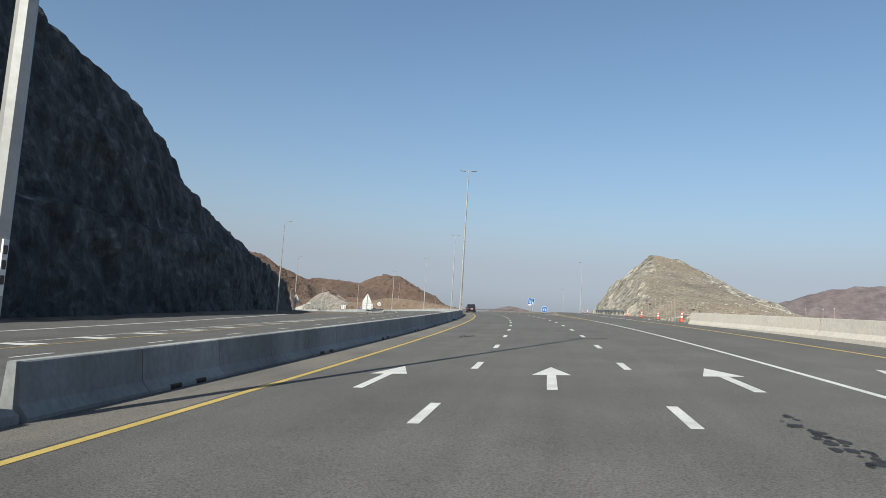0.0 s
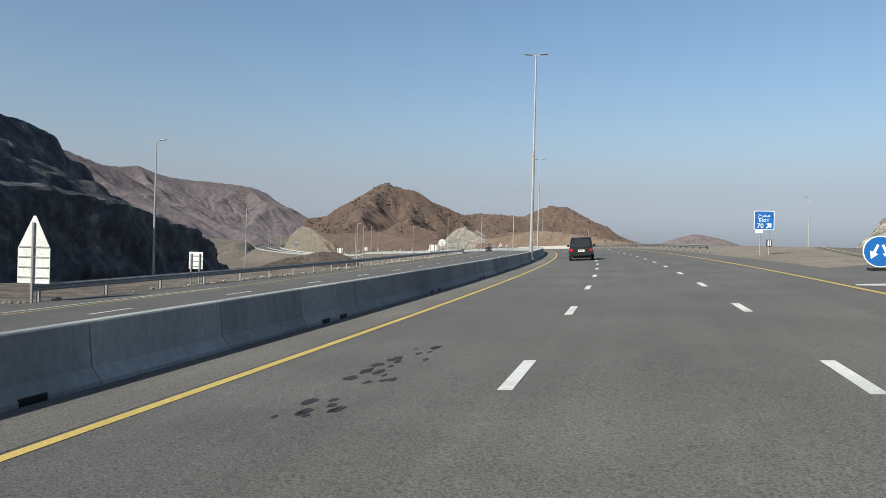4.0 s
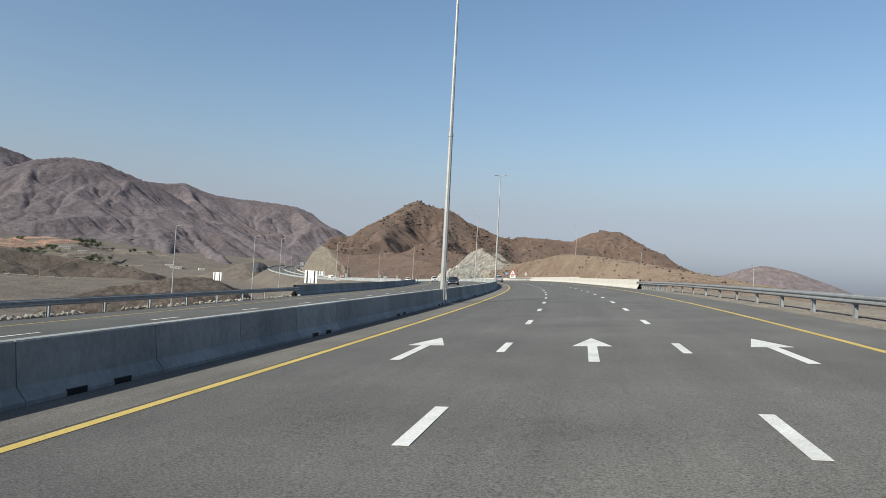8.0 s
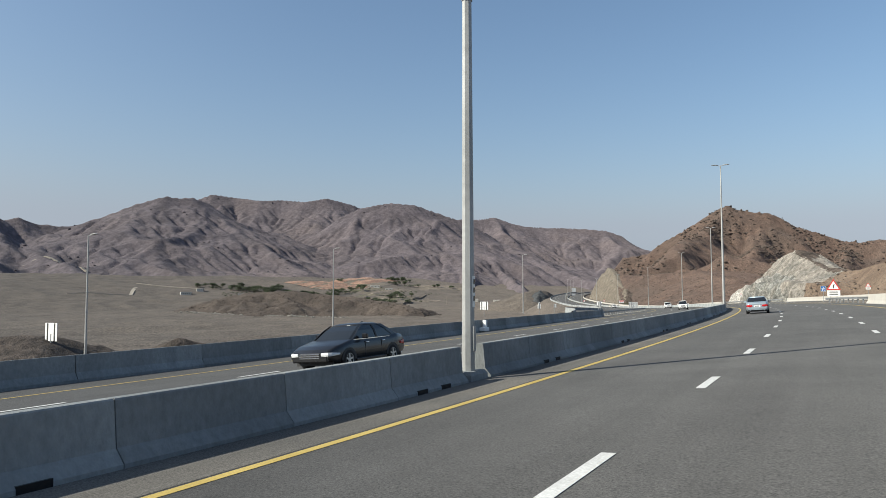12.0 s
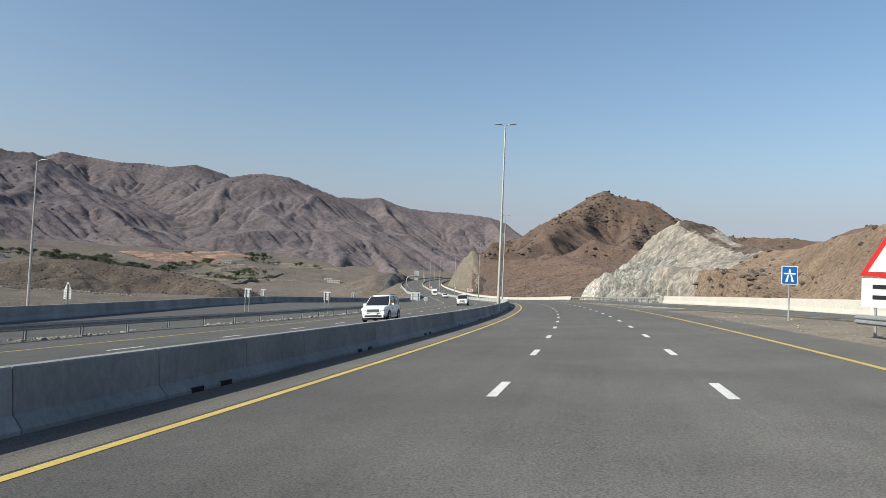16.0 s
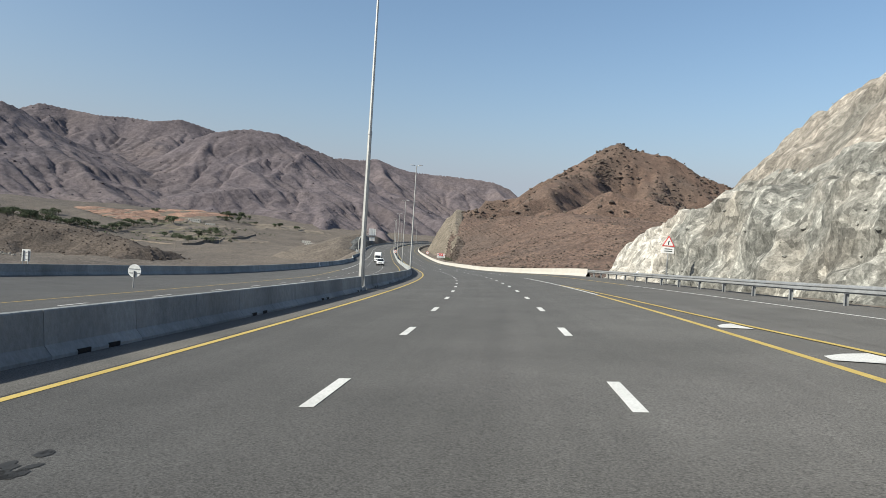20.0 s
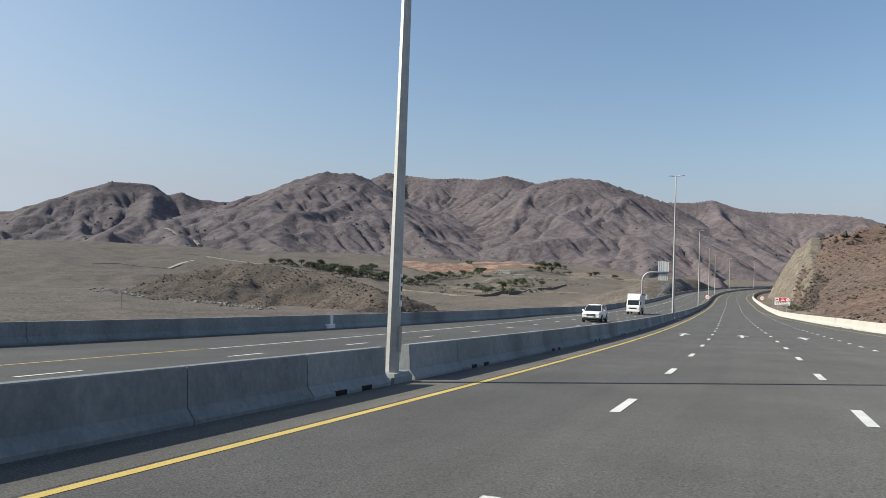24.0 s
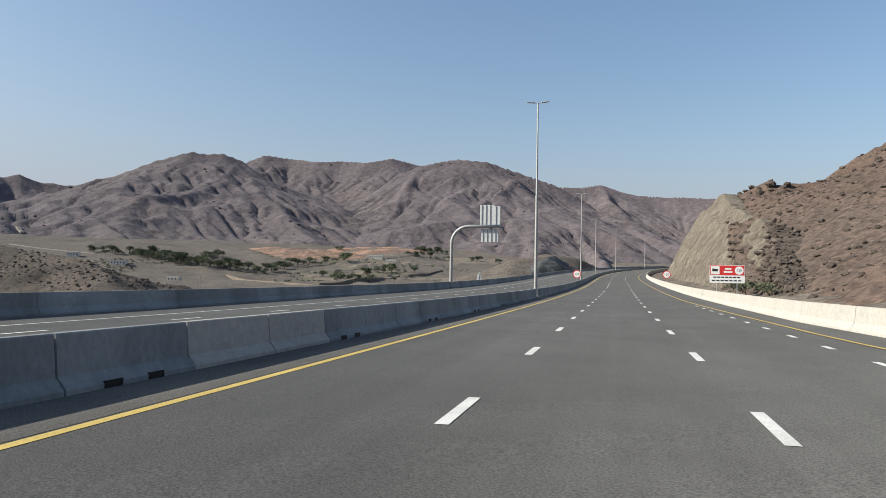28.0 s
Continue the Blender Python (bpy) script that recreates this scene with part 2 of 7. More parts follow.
SANDY_SCREE = mat("sandy_scree", [(0.093, 0.067, 0.05), (0.138, 0.10, 0.074), (0.19, 0.142, 0.106)], 0.15, 10, 0.96, bump=0.6, bump_scale=3.0, fine=(3.0, 0.6), big=(0.035, (0.165, 0.13, 0.097), 0.7), stones=(0.9, (0.062, 0.048, 0.038), 0.7))
GREY_SCREE = mat("grey_brown_scree", [(0.105, 0.094, 0.078), (0.155, 0.137, 0.113), (0.205, 0.18, 0.148)], 0.15, 10, 0.96, bump=0.6, bump_scale=3.0, fine=(3.0, 0.6), big=(0.05, (0.19, 0.15, 0.11), 0.7), stones=(0.9, (0.075, 0.066, 0.055), 0.7))
HILLOCK_ROCK = mat("dark_scree", [(0.05, 0.041, 0.035), (0.078, 0.062, 0.052), (0.106, 0.084, 0.07)], 0.06, 12, 0.96, bump=0.8, bump_scale=0.8, fine=(0.7, 0.6), big=(0.015, (0.095, 0.077, 0.064), 0.7), stones=(0.4, (0.045, 0.037, 0.031), 0.6))
HILL_STONE = mat("hill_stone", [(0.05, 0.041, 0.036), (0.085, 0.068, 0.057), (0.125, 0.102, 0.086)], 0.2, 5, 0.95, fine=(1.5, 0.4))
SPUR_ROCK = mat("beige_rock", [(0.075, 0.063, 0.05), (0.12, 0.103, 0.083), (0.165, 0.143, 0.116), (0.25, 0.225, 0.19)], 0.2, 13, 0.95, bump=1.0, bump_scale=0.7, fine=(0.9, 0.5), big=(0.04, (0.14, 0.12, 0.095), 0.6))
# Distance haze is put into this purple, lightened rock colour.
HAZED_MOUNTAIN = mat("hazed_mountain_rock", [(0.083, 0.071, 0.078), (0.113, 0.096, 0.106), (0.141, 0.119, 0.126)], 0.012, 12, 0.97, bump=0.5, bump_scale=0.07, fine=(0.09, 0.32), spread=0.4, big=(0.0035, (0.132, 0.107, 0.106), 0.75), stones=(0.03, (0.076, 0.065, 0.073), 0.3))
LOOSE_STONE = mat("loose_stone", [(0.05, 0.041, 0.036), (0.082, 0.065, 0.055), (0.12, 0.096, 0.079)], 0.35, 4, 0.95, fine=(2.0, 0.3))
PALE_STONE = mat("pale_stone", [(0.16, 0.15, 0.13), (0.26, 0.245, 0.215), (0.36, 0.345, 0.31)], 0.35, 4, 0.95, fine=(2.0, 0.3))
CUT_STONE = mat("cut_stone", [(0.10, 0.103, 0.095), (0.20, 0.2, 0.186), (0.38, 0.37, 0.345)], 0.5, 4, 0.95, fine=(3.0, 0.3))
# Keeps to the mountains' colour, with the distance haze in it.
HAZED_CRAG = mat("hazed_crag_stone", [(0.075, 0.066, 0.073), (0.10, 0.087, 0.096), (0.13, 0.112, 0.12)], 0.03, 4, 0.97, fine=(0.3, 0.3))
BLACK_PAINT = plain("black_paint", (0.012, 0.013, 0.015), 0.25, 0.0)


# ---------------------------------------------------------------- the road's line
# Curvature (1/m, times 10^-4) and height every 50 m from s = -100; s runs along the line between the first and second lane.
BEND = [11.74, 12.11, 12.47, 12.82, 13.61, 13.16, 12.55, 12.73, 13.68, 13.35, 12.57, 12.63, 12.91, 12.76, 12.48, 6.52, 0.39, -0.9, -0.69, 1.87, -1.3, -8.87, -13.57, -14.08, -12.59, -10.48, -8.3, -6.12]
RISE = [-3.93, -2.08, 0.0, 1.85, 3.22, 4.25, 5.16, 5.57, 5.6, 5.7, 5.33, 4.5, 3.72, 2.65, 1.33, -0.13, -1.26, -1.83, -2.12, -1.89, -1.26, -0.3, 0.89, 2.22, 3.59, 4.88, 6.03, 7.05]
LINE = np.arange(-100, 1280, 4.0)
KNOTS = -100 + 50.0 * np.arange(28)


def _line():
    k = np.interp(LINE, KNOTS, np.array(BEND) * 1e-4)
    th = np.concatenate([[0], np.cumsum((k[1:] + k[:-1]) / 2 * 4)])
    i0 = 25
    th = th - th[i0] - 0.0526
    mid = (th[1:] + th[:-1]) / 2
    x = np.concatenate([[0], np.cumsum(-np.sin(mid) * 4)])
    y = np.concatenate([[0], np.cumsum(np.cos(mid) * 4)])
    z = np.interp(LINE, KNOTS, RISE)
    ker = np.hanning(27)
    z = np.convolve(np.pad(z, 13, mode="edge"), ker / ker.sum(), "valid")
    return x - x[i0], y - y[i0], z - z[i0], th


RX, RY, RZ, RTH = _line()


def bank(s):
    """Cross fall of the road: it leans into the bend and levels out after it."""
    return 0.0653 + (0.0076 - 0.0653) * np.clip((s - 600) / 100, 0, 1)


def on_road(s, d, h=0.0):
    """Points s metres along the road and d metres to the right of its line, h above the surface (arrays allowed)."""
    s, d = np.asarray(s, float), np.asarray(d, float)
    th = np.interp(s, LINE, RTH)
    over = np.maximum(0, s - LINE[-1]) + np.minimum(0, s - LINE[0])
    x = np.interp(s, LINE, RX) - np.sin(th) * over + d * np.cos(th)
    y = np.interp(s, LINE, RY) + np.cos(th) * over + d * np.sin(th)
    z = np.interp(s, LINE, RZ) + bank(s) * (np.clip(d, -24, 22) - 1.8) + h
    return np.stack(np.broadcast_arrays(x, y, z), -1)


def heading(s):
    return math.degrees(float(np.interp(s, LINE, RTH)))


def road_pose(s, d, h=0.0, turn=0.0):
    """The pose of a thing that stands upright at the road: its +y looks along the road."""
    p = on_road(s, d, h)
    return pose(p[0], p[1], p[2], 0, 0, heading(s) + turn)


def s_and_d(x, y):
    """Road coordinates of world points."""
    x, y = np.asarray(x, float).ravel(), np.asarray(y, float).ravel()
    best, s, d = np.full(x.shape, 1e18), np.zeros(x.shape), np.zeros(x.shape)
    for i in range(len(LINE)):
        dx, dy = x - RX[i], y - RY[i]
        q = dx * dx + dy * dy
        m = q < best
        best[m] = q[m]
        s[m] = LINE[i] - dx[m] * math.sin(RTH[i]) + dy[m] * math.cos(RTH[i])
        d[m] = dx[m] * math.cos(RTH[i]) + dy[m] * math.sin(RTH[i])
    return s, d


# ---------------------------------------------------------------- mesh helpers
def from_arrays(name, verts, faces, material, smooth=False, uv=None):
    me = bpy.data.meshes.new(name)
    verts, faces = np.asarray(verts, float), np.asarray(faces, int)
    me.vertices.add(len(verts))
    me.vertices.foreach_set("co", verts.ravel())
    n = faces.shape[1]
    me.loops.add(faces.size)
    me.loops.foreach_set("vertex_index", faces.ravel())
    me.polygons.add(len(faces))
    me.polygons.foreach_set("loop_start", np.arange(0, faces.size, n))
    me.polygons.foreach_set("use_smooth", np.full(len(faces), smooth))
    me.update(calc_edges=True)
    me.validate()
    me.materials.append(material)
    if uv is not None:
        me.uv_layers.new(name="UVMap").data.foreach_set("uv", np.asarray(uv, float)[faces.ravel()].ravel())
    return me


def grid_faces(nu, nv):
    a = np.arange(nu * nv).reshape(nu, nv)
    return np.stack([a[:-1, :-1], a[1:, :-1], a[1:, 1:], a[:-1, 1:]], -1).reshape(-1, 4)


def strip(s0, s1, left, right, h, material, name, step=4.0, cols=2):
    """A sheet that lies on the road between the offsets left and right (numbers or functions of s)."""
    s = np.linspace(s0, s1, max(2, int(round((s1 - s0) / step)) + 1))
    a = left(s) if callable(left) else np.full_like(s, left)
    b = right(s) if callable(right) else np.full_like(s, right)
    u = np.linspace(0, 1, cols)
    d = a[:, None] + (b - a)[:, None] * u[None]
    v = on_road(np.repeat(s[:, None], cols, 1), d, h)
    # wound so that the face looks up
    return from_arrays(name, v.reshape(-1, 3), grid_faces(len(s), cols)[:, ::-1], material, uv=np.stack([d, np.repeat(s[:, None], cols, 1)], -1).reshape(-1, 2))


def part(name, data, material=None, parent=None, label="", smooth=False, m=None):
    """One mesh object from a bmesh or a mesh, under a thing or a part."""
    if isinstance(data, bmesh.types.BMesh):
        me = bpy.data.meshes.new(name)
        data.to_mesh(me)
        data.free()
        me.materials.append(material)
        if smooth:
            me.polygons.foreach_set("use_smooth", np.ones(len(me.polygons), bool))
    else:
        me = data
    ob = new(name, me)
    if m is not None:
        ob.matrix_basis = m
    if parent is not None:
        ob.parent = parent
    if label:
        ob["label"] = label
    return ob


def box(bm, x0, y0, z0, x1, y1, z1, bevel=0.0, m=None):
    r = bmesh.ops.create_cube(bm, size=1.0)
    vs = r["verts"]
    for v in vs:
        v.co = Vector(((x0 + x1) / 2 + v.co.x * (x1 - x0), (y0 + y1) / 2 + v.co.y * (y1 - y0), (z0 + z1) / 2 + v.co.z * (z1 - z0)))
    if bevel:
        es = list({e for v in vs for e in v.link_edges})
        out = bmesh.ops.bevel(bm, geom=es, offset=bevel, segments=1, affect="EDGES", profile=0.5)
        vs = list({v for f in out["faces"] for v in f.verts} | {v for v in vs if v.is_valid})
    if m is not None:
        bmesh.ops.transform(bm, matrix=m, verts=vs)
    return vs


def tube(bm, p, q, r0, r1=None, sides=10, caps=True):
    """A tapered rod from p to q."""
    p, q = Vector(p), Vector(q)
    r1 = r0 if r1 is None else r1
    ax = (q - p)
    m = Matrix.Translation((p + q) / 2) @ ax.to_track_quat("Z", "Y").to_matrix().to_4x4()
    return bmesh.ops.create_cone(bm, cap_ends=caps, segments=sides, radius1=r0, radius2=r1, depth=ax.length, matrix=m)["verts"]


def loft(bm, rings, close=True, caps=True):
    """Joins rings of equal length into one skin."""
    vs = [[bm.verts.new(p) for p in ring] for ring in rings]
    n = len(vs[0])
    for a, b in zip(vs, vs[1:]):
        for i in range(n if close else n - 1):
            j = (i + 1) % n
            bm.faces.new((a[i], a[j], b[j], b[i]))
    if caps and close:
        bm.faces.new(vs[0][::-1])
        bm.faces.new(vs[-1])
    return vs


def fill(bm, pts, thickness, axis=Vector((0, -1, 0))):
    """A plate from an outline, thickness deep along axis."""
    vs = [bm.verts.new(p) for p in pts]
    f = bm.faces.new(vs)
    r = bmesh.ops.extrude_face_region(bm, geom=[f])
    for v in r["geom"]:
        if isinstance(v, bmesh.types.BMVert):
            v.co += axis * thickness
    bmesh.ops.recalc_face_normals(bm, faces=bm.faces[:])


# ---------------------------------------------------------------- noise for the land
_rng = np.random.RandomState(7)
_HASH = _rng.rand(256, 256)


def value_noise(x, y):
    xi, yi = np.floor(x).astype(int), np.floor(y).astype(int)
    u, v = x - xi, y - yi
    u, v = u * u * u * (u * (u * 6 - 15) + 10), v * v * v * (v * (v * 6 - 15) + 10)
    h = lambda i, j: _HASH[i & 255, j & 255]
    a, b, c, d = h(xi, yi), h(xi + 1, yi), h(xi, yi + 1), h(xi + 1, yi + 1)
    return (a + (b - a) * u) * (1 - v) + (c + (d - c) * u) * v


def fbm(x, y, octaves=5, gain=0.5, ridged=False):
    total, amp, norm = 0.0, 1.0, 0.0
    for i in range(octaves):
        n = value_noise(x * 2 ** i + 37.1 * i, y * 2 ** i - 11.7 * i)
        if ridged:
            n = 1 - np.abs(2 * n - 1)
            n = n * n
        total = total + amp * n
        norm += amp
        amp *= gain
    return total / norm


def blocks(u, v, seed):
    """Broken faces: every cell of an uneven mosaic stands out and tilts by its own amount."""
    iu, iv = np.floor(u).astype(int), np.floor(v).astype(int)
    best, out = np.full(u.shape, 1e9), np.zeros(u.shape)
    for i in (-1, 0, 1):
        for j in (-1, 0, 1):
            a, b = iu + i + seed, iv + j + 2 * seed
            du = u - (iu + i + _HASH[a & 255, b & 255])
            dv = v - (iv + j + _HASH[(a + 91) & 255, (b + 57) & 255])
            q = du * du + dv * dv
            near = q < best
            best = np.where(near, q, best)
            face = _HASH[(a + 13) & 255, (b + 29) & 255] - 0.5 + 1.3 * (_HASH[(a + 45) & 255, (b + 71) & 255] - 0.5) * du + 1.3 * (_HASH[(a + 77) & 255, (b + 5) & 255] - 0.5) * dv
            out = np.where(near, face, out)
    return out


# ---------------------------------------------------------------- the ground
def left_edge(s):
    """Outer edge of the levelled ground left of the road."""
    return np.interp(s, [-200, 0, 100, 150, 180, 390, 440, 480, 515, 540, 580, 618, 650, 690, 800, 900, 1300], [-44, -44, -44, -30, -24, -24, -35, -42, -45, -41, -35.5, -31, -28, -25, -26, -26, -26])


def right_edge(s):
    return np.interp(s, [-200, 0, 60, 110, 150, 175, 185, 250, 330, 380, 420, 600, 640, 760, 900, 1300], [22, 22, 19, 27, 36, 40, 14, 12.5, 12.5, 24, 24, 20, 19, 15, 14, 14])


def valley(x, y, s, d):
    """Height of the open land away from the road."""
    left = np.interp(s, [-100, 120, 180, 300, 500, 700, 900, 1200], [-2, -1.5, -4, -8, -14, -15, -13, -8])
    right = np.interp(s, [-100, 80, 130, 200, 300, 400, 600, 800, 1200], [0, 2, 0, -6, -10, -3, 0, -1, 2])
    v = np.where(d < 0, left, right)
    v = v + np.where(d < 0, np.minimum(np.maximum(0, -x - 860) * 0.12, 45), 0)
    v = v - np.where(d > 0, np.minimum(np.maximum(0, d - 200) * 0.02, 14), 0)
    v = v + 4.5 * (fbm(x / 75, y / 75, 5, 0.55, True) - 0.5) * np.clip((np.abs(d) - 60) / 90, 0, 1)
    return v + 5.0 * (fbm(x / 180, y / 180, 4) - 0.5) * np.clip((np.abs(d) - 40) / 150, 0, 1)


def ground_height(x, y):
    s, d = s_and_d(x, y)
    x, y = np.ravel(x), np.ravel(y)
    le, re = left_edge(s), right_edge(s)
    level = np.interp(s, LINE, RZ) + bank(s) * (np.clip(d, -24, 22) - 1.8) - 0.22
    out = np.maximum(0, np.maximum(le - d, d - re))
    v = valley(x, y, s, d)
    slope = np.where(v < level, np.maximum(v, level - out * 0.55), np.minimum(v, level + out * 0.3))
    w = np.clip(out / 12, 0, 1)
    h = np.where(out > 0, slope * w + np.where(v < level, np.maximum(level - out * 0.55, v), slope) * (1 - w), level)
    return h + np.where(out > 2, 0.6 * (fbm(x / 9, y / 9, 3) - 0.5), 0.0)


def spaced(lo, hi, step, far):
    core = list(np.arange(lo, hi + step, step))
    g, x = step, core[-1]
    while x < far:
        g *= 1.22
        x += g
        core.append(x)
    g, x, pre = step, core[0], []
    while x > -far:
        g *= 1.22
        x -= g
        pre.append(x)
    return np.array(pre[::-1] + core)


gx, gy = spaced(-1260, 110, 4.5, 4800), spaced(-130, 1240, 4.5, 4800)
GX, GY = np.meshgrid(gx, gy, indexing="ij")
GZ = ground_height(GX, GY).reshape(GX.shape)
ground = part("ground", from_arrays("ground", np.stack([GX, GY, GZ], -1).reshape(-1, 3), grid_faces(len(gx), len(gy)), DIRT, True))
tagged(ground, "dry brown gravel plain with faint tracks", "ground", kind="structure")


# ---------------------------------------------------------------- hills and mountains
SURFACES = {}


def ridge_height(x, y, ridges, fall, power):
    """The highest of the slopes that run down from ridge lines of (x, y, z) points."""
    h = np.full(x.shape, -1e3)
    for line in ridges:
        for (x0, y0, z0), (x1, y1, z1) in zip(line, line[1:]):
            dx, dy = x1 - x0, y1 - y0
            u = np.clip(((x - x0) * dx + (y - y0) * dy) / (dx * dx + dy * dy + 1e-6), 0, 1)
            dist = np.hypot(x - x0 - u * dx, y - y0 - u * dy)
            h = np.maximum(h, z0 + (z1 - z0) * u - fall * dist ** power)
    return h


def spurs(line, towards, length, drop, seed, count=2, spread=50):
    """Side ridges that run down from the points of a ridge line."""
    r = random.Random(seed)
    out = []
    for x, y, z in line:
        for i in range(count):
            a = towards + r.uniform(-spread, spread)
            n, p = length * r.uniform(0.5, 1.0), (x, y, z)
            row = [p]
            for k in range(3):
                a += r.uniform(-22, 22)
                p = (p[0] + math.sin(radians(a)) * n / 3, p[1] + math.cos(radians(a)) * n / 3, p[2] - z * drop * r.uniform(0.7, 1.15) / 3)
                row.append(p)
            out.append(row)
    return out


HILL_GRIDS = []


def erode(H, rounds, k, soft=0.05):
    """Runs water down the slopes and lets it cut its gullies."""
    n0, n1 = H.shape
    own = np.arange(H.size).reshape(n0, n1)
    for _ in range(rounds):
        P, Q = np.pad(H, 1, mode="edge"), np.pad(own, 1, mode="edge")
        slope, drop, to = np.zeros(H.shape), np.zeros(H.shape), own.copy()
        for i in (0, 1, 2):
            for j in (0, 1, 2):
                if i == j == 1:
                    continue
                fall = H - P[i:i + n0, j:j + n1]
                g = fall / math.hypot(i - 1, j - 1)
                m = g > slope
                slope, drop, to = np.where(m, g, slope), np.where(m, fall, drop), np.where(m, Q[i:i + n0, j:j + n1], to)
        water, target = [1.0] * H.size, to.ravel().tolist()
        for c in np.argsort(-H.ravel()).tolist():
            if target[c] != c:
                water[target[c]] += water[c]
        flow = np.sqrt(np.minimum(np.array(water).reshape(n0, n1), 900.0)) - 1.2
        H = H - np.minimum(k * np.maximum(flow, 0) * slope, 0.75 * drop)
        P = np.pad(H, 1, mode="edge")
        H = H + soft * (P[:-2, 1:-1] + P[2:, 1:-1] + P[1:-1, :-2] + P[1:-1, 2:] - 4 * H)
    return H


def hill(name, label, ridges, bounds, res, fall, power, rough_amp, rough_size, material, base=-12.0, crag=0.0, category="hill", carve=False, warp=0.7, gullies=0, cut=0.12):
    x0, x1, y0, y1 = bounds
    xs, ys = np.linspace(x0, x1, int((x1 - x0) / res) + 1), np.linspace(y0, y1, int((y1 - y0) / res) + 1)
    X, Y = np.meshgrid(xs, ys, indexing="ij")
    wx = (fbm(X / rough_size / 1.5, Y / rough_size / 1.5, 3) - 0.5) * rough_size * warp
    wy = (fbm(X / rough_size / 1.5 + 50, Y / rough_size / 1.5 + 50, 3) - 0.5) * rough_size * warp
    H = ridge_height(X, Y, ridges, fall, power)
    H2 = ridge_height(X + wx, Y + wy, ridges, fall, power)
    H = 0.45 * H + 0.55 * H2
    top = max(p[2] for l in ridges for p in l)
    w = np.clip((top - H) / (0.18 * (top - base)), 0.12, 1) * np.clip((H - base) / (0.25 * (top - base)), 0.1, 1)
    H = H + rough_amp * w * (fbm(X / rough_size, Y / rough_size, 6, 0.55, True) - 0.55)
    if gullies:
        H = erode(H, gullies, cut)
    # the crest line itself keeps its height
    near = np.full(X.shape, 1e9)
    for (x0, y0, z0), (x1, y1, z1) in zip(ridges[0], ridges[0][1:]):
        dx, dy = x1 - x0, y1 - y0
        u = np.clip(((X - x0) * dx + (Y - y0) * dy) / (dx * dx + dy * dy + 1e-6), 0, 1)
        near = np.minimum(near, np.hypot(X - x0 - u * dx, Y - y0 - u * dy))
    near = np.clip(near / (0.45 * rough_size), 0, 1)
    near = near * near * (3 - 2 * near)
    H = ridge_height(X, Y, ridges[:1], fall, power) * (1 - near) + np.maximum(H, ridge_height(X, Y, ridges[:1], fall, power) - 2.2 * rough_amp) * near
    if crag:
        H = H + crag * (fbm(X / (res * 3), Y / (res * 3), 3, 0.6, True) - 0.4)
    if carve:
        s, d = s_and_d(X, Y)
        H = np.minimum(H, (np.interp(s, LINE, RZ) + 1.5 * (np.abs(d) - np.where(d > 0, 17, 25))).reshape(X.shape))
    HILL_GRIDS.append((xs, ys, H))
    keep = H > base
    H = np.maximum(H, base)
    F = grid_faces(*X.shape)
    F = F[keep.ravel()[F].any(1)]
    used = np.unique(F)
    remap = np.zeros(X.size, int)
    remap[used] = np.arange(len(used))
    V = np.stack([X, Y, H], -1).reshape(-1, 3)[used]
    ob = part(name, from_arrays(name, V, remap[F], material, True))
    SURFACES[ob.name] = V[V[:, 2] > base + 1]
    return tagged(ob, label, category)


N_LINE = [(-1991, 138, 97), (-2001, 298, 122), (-2009, 361, 149), (-2016, 427, 179), (-2019, 490, 206), (-2021, 581, 205), (-2020, 616, 183), (-2019, 647, 194), (-2017, 690, 178), (-2010, 762, 177), (-2000, 841, 209), (-1989, 908, 242), (-1973, 982, 269), (-1964, 1016, 266), (-1955, 1051, 270), (-1943, 1093, 255)]
N_SPUR = [(-1955, 1051, 270), (-1861, 1027, 201), (-1734, 1033, 144), (-1578, 1115, 101), (-1408, 1176, 54), (-1259, 1198, 33)]
N_APRON = [[(-1734, 1033, 146), (-1450, 1010, 84), (-1195, 1000, 30)], [(-1850, 880, 168), (-1500, 900, 88), (-1165, 900, 26)], [(-1900, 700, 165), (-1500, 740, 78), (-1160, 770, 24)], [(-1960, 560, 165), (-1600, 600, 85), (-1190, 640, 26)], [(-1990, 420, 150), (-1600, 470, 66), (-1210, 520, 26)], [(-1990, 250, 100), (-1600, 350, 52), (-1250, 420, 26)], [(-1800, 1150, 120), (-1500, 1160, 80), (-1240, 1130, 34)]]
hill("mountain", "rugged grey-brown desert mountain ridge with bare ravines", [N_LINE, N_SPUR] + N_APRON + spurs(N_LINE[1::2], 80, 620, 0.8, 3, 1, 30), (-2120, -900, -250, 1700), 5.5, 1.6, 0.765, 34, 230, HAZED_MOUNTAIN, -18, 1.8, "mountain", warp=0.6, gullies=7, cut=0.085)
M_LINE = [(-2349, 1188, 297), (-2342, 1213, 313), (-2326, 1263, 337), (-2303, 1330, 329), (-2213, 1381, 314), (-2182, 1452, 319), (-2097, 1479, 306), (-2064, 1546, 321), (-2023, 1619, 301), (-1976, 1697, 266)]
hill("mountain", "high hazy brown mountain ridge behind the valley", [M_LINE] + spurs(M_LINE[1::2], 95, 560, 0.75, 5, 1, 30), (-2460, -1500, 900, 2100), 5.5, 1.8, 0.77, 30, 210, HAZED_MOUNTAIN, -10, 1.8, "mountain", warp=0.6, gullies=7, cut=0.085)
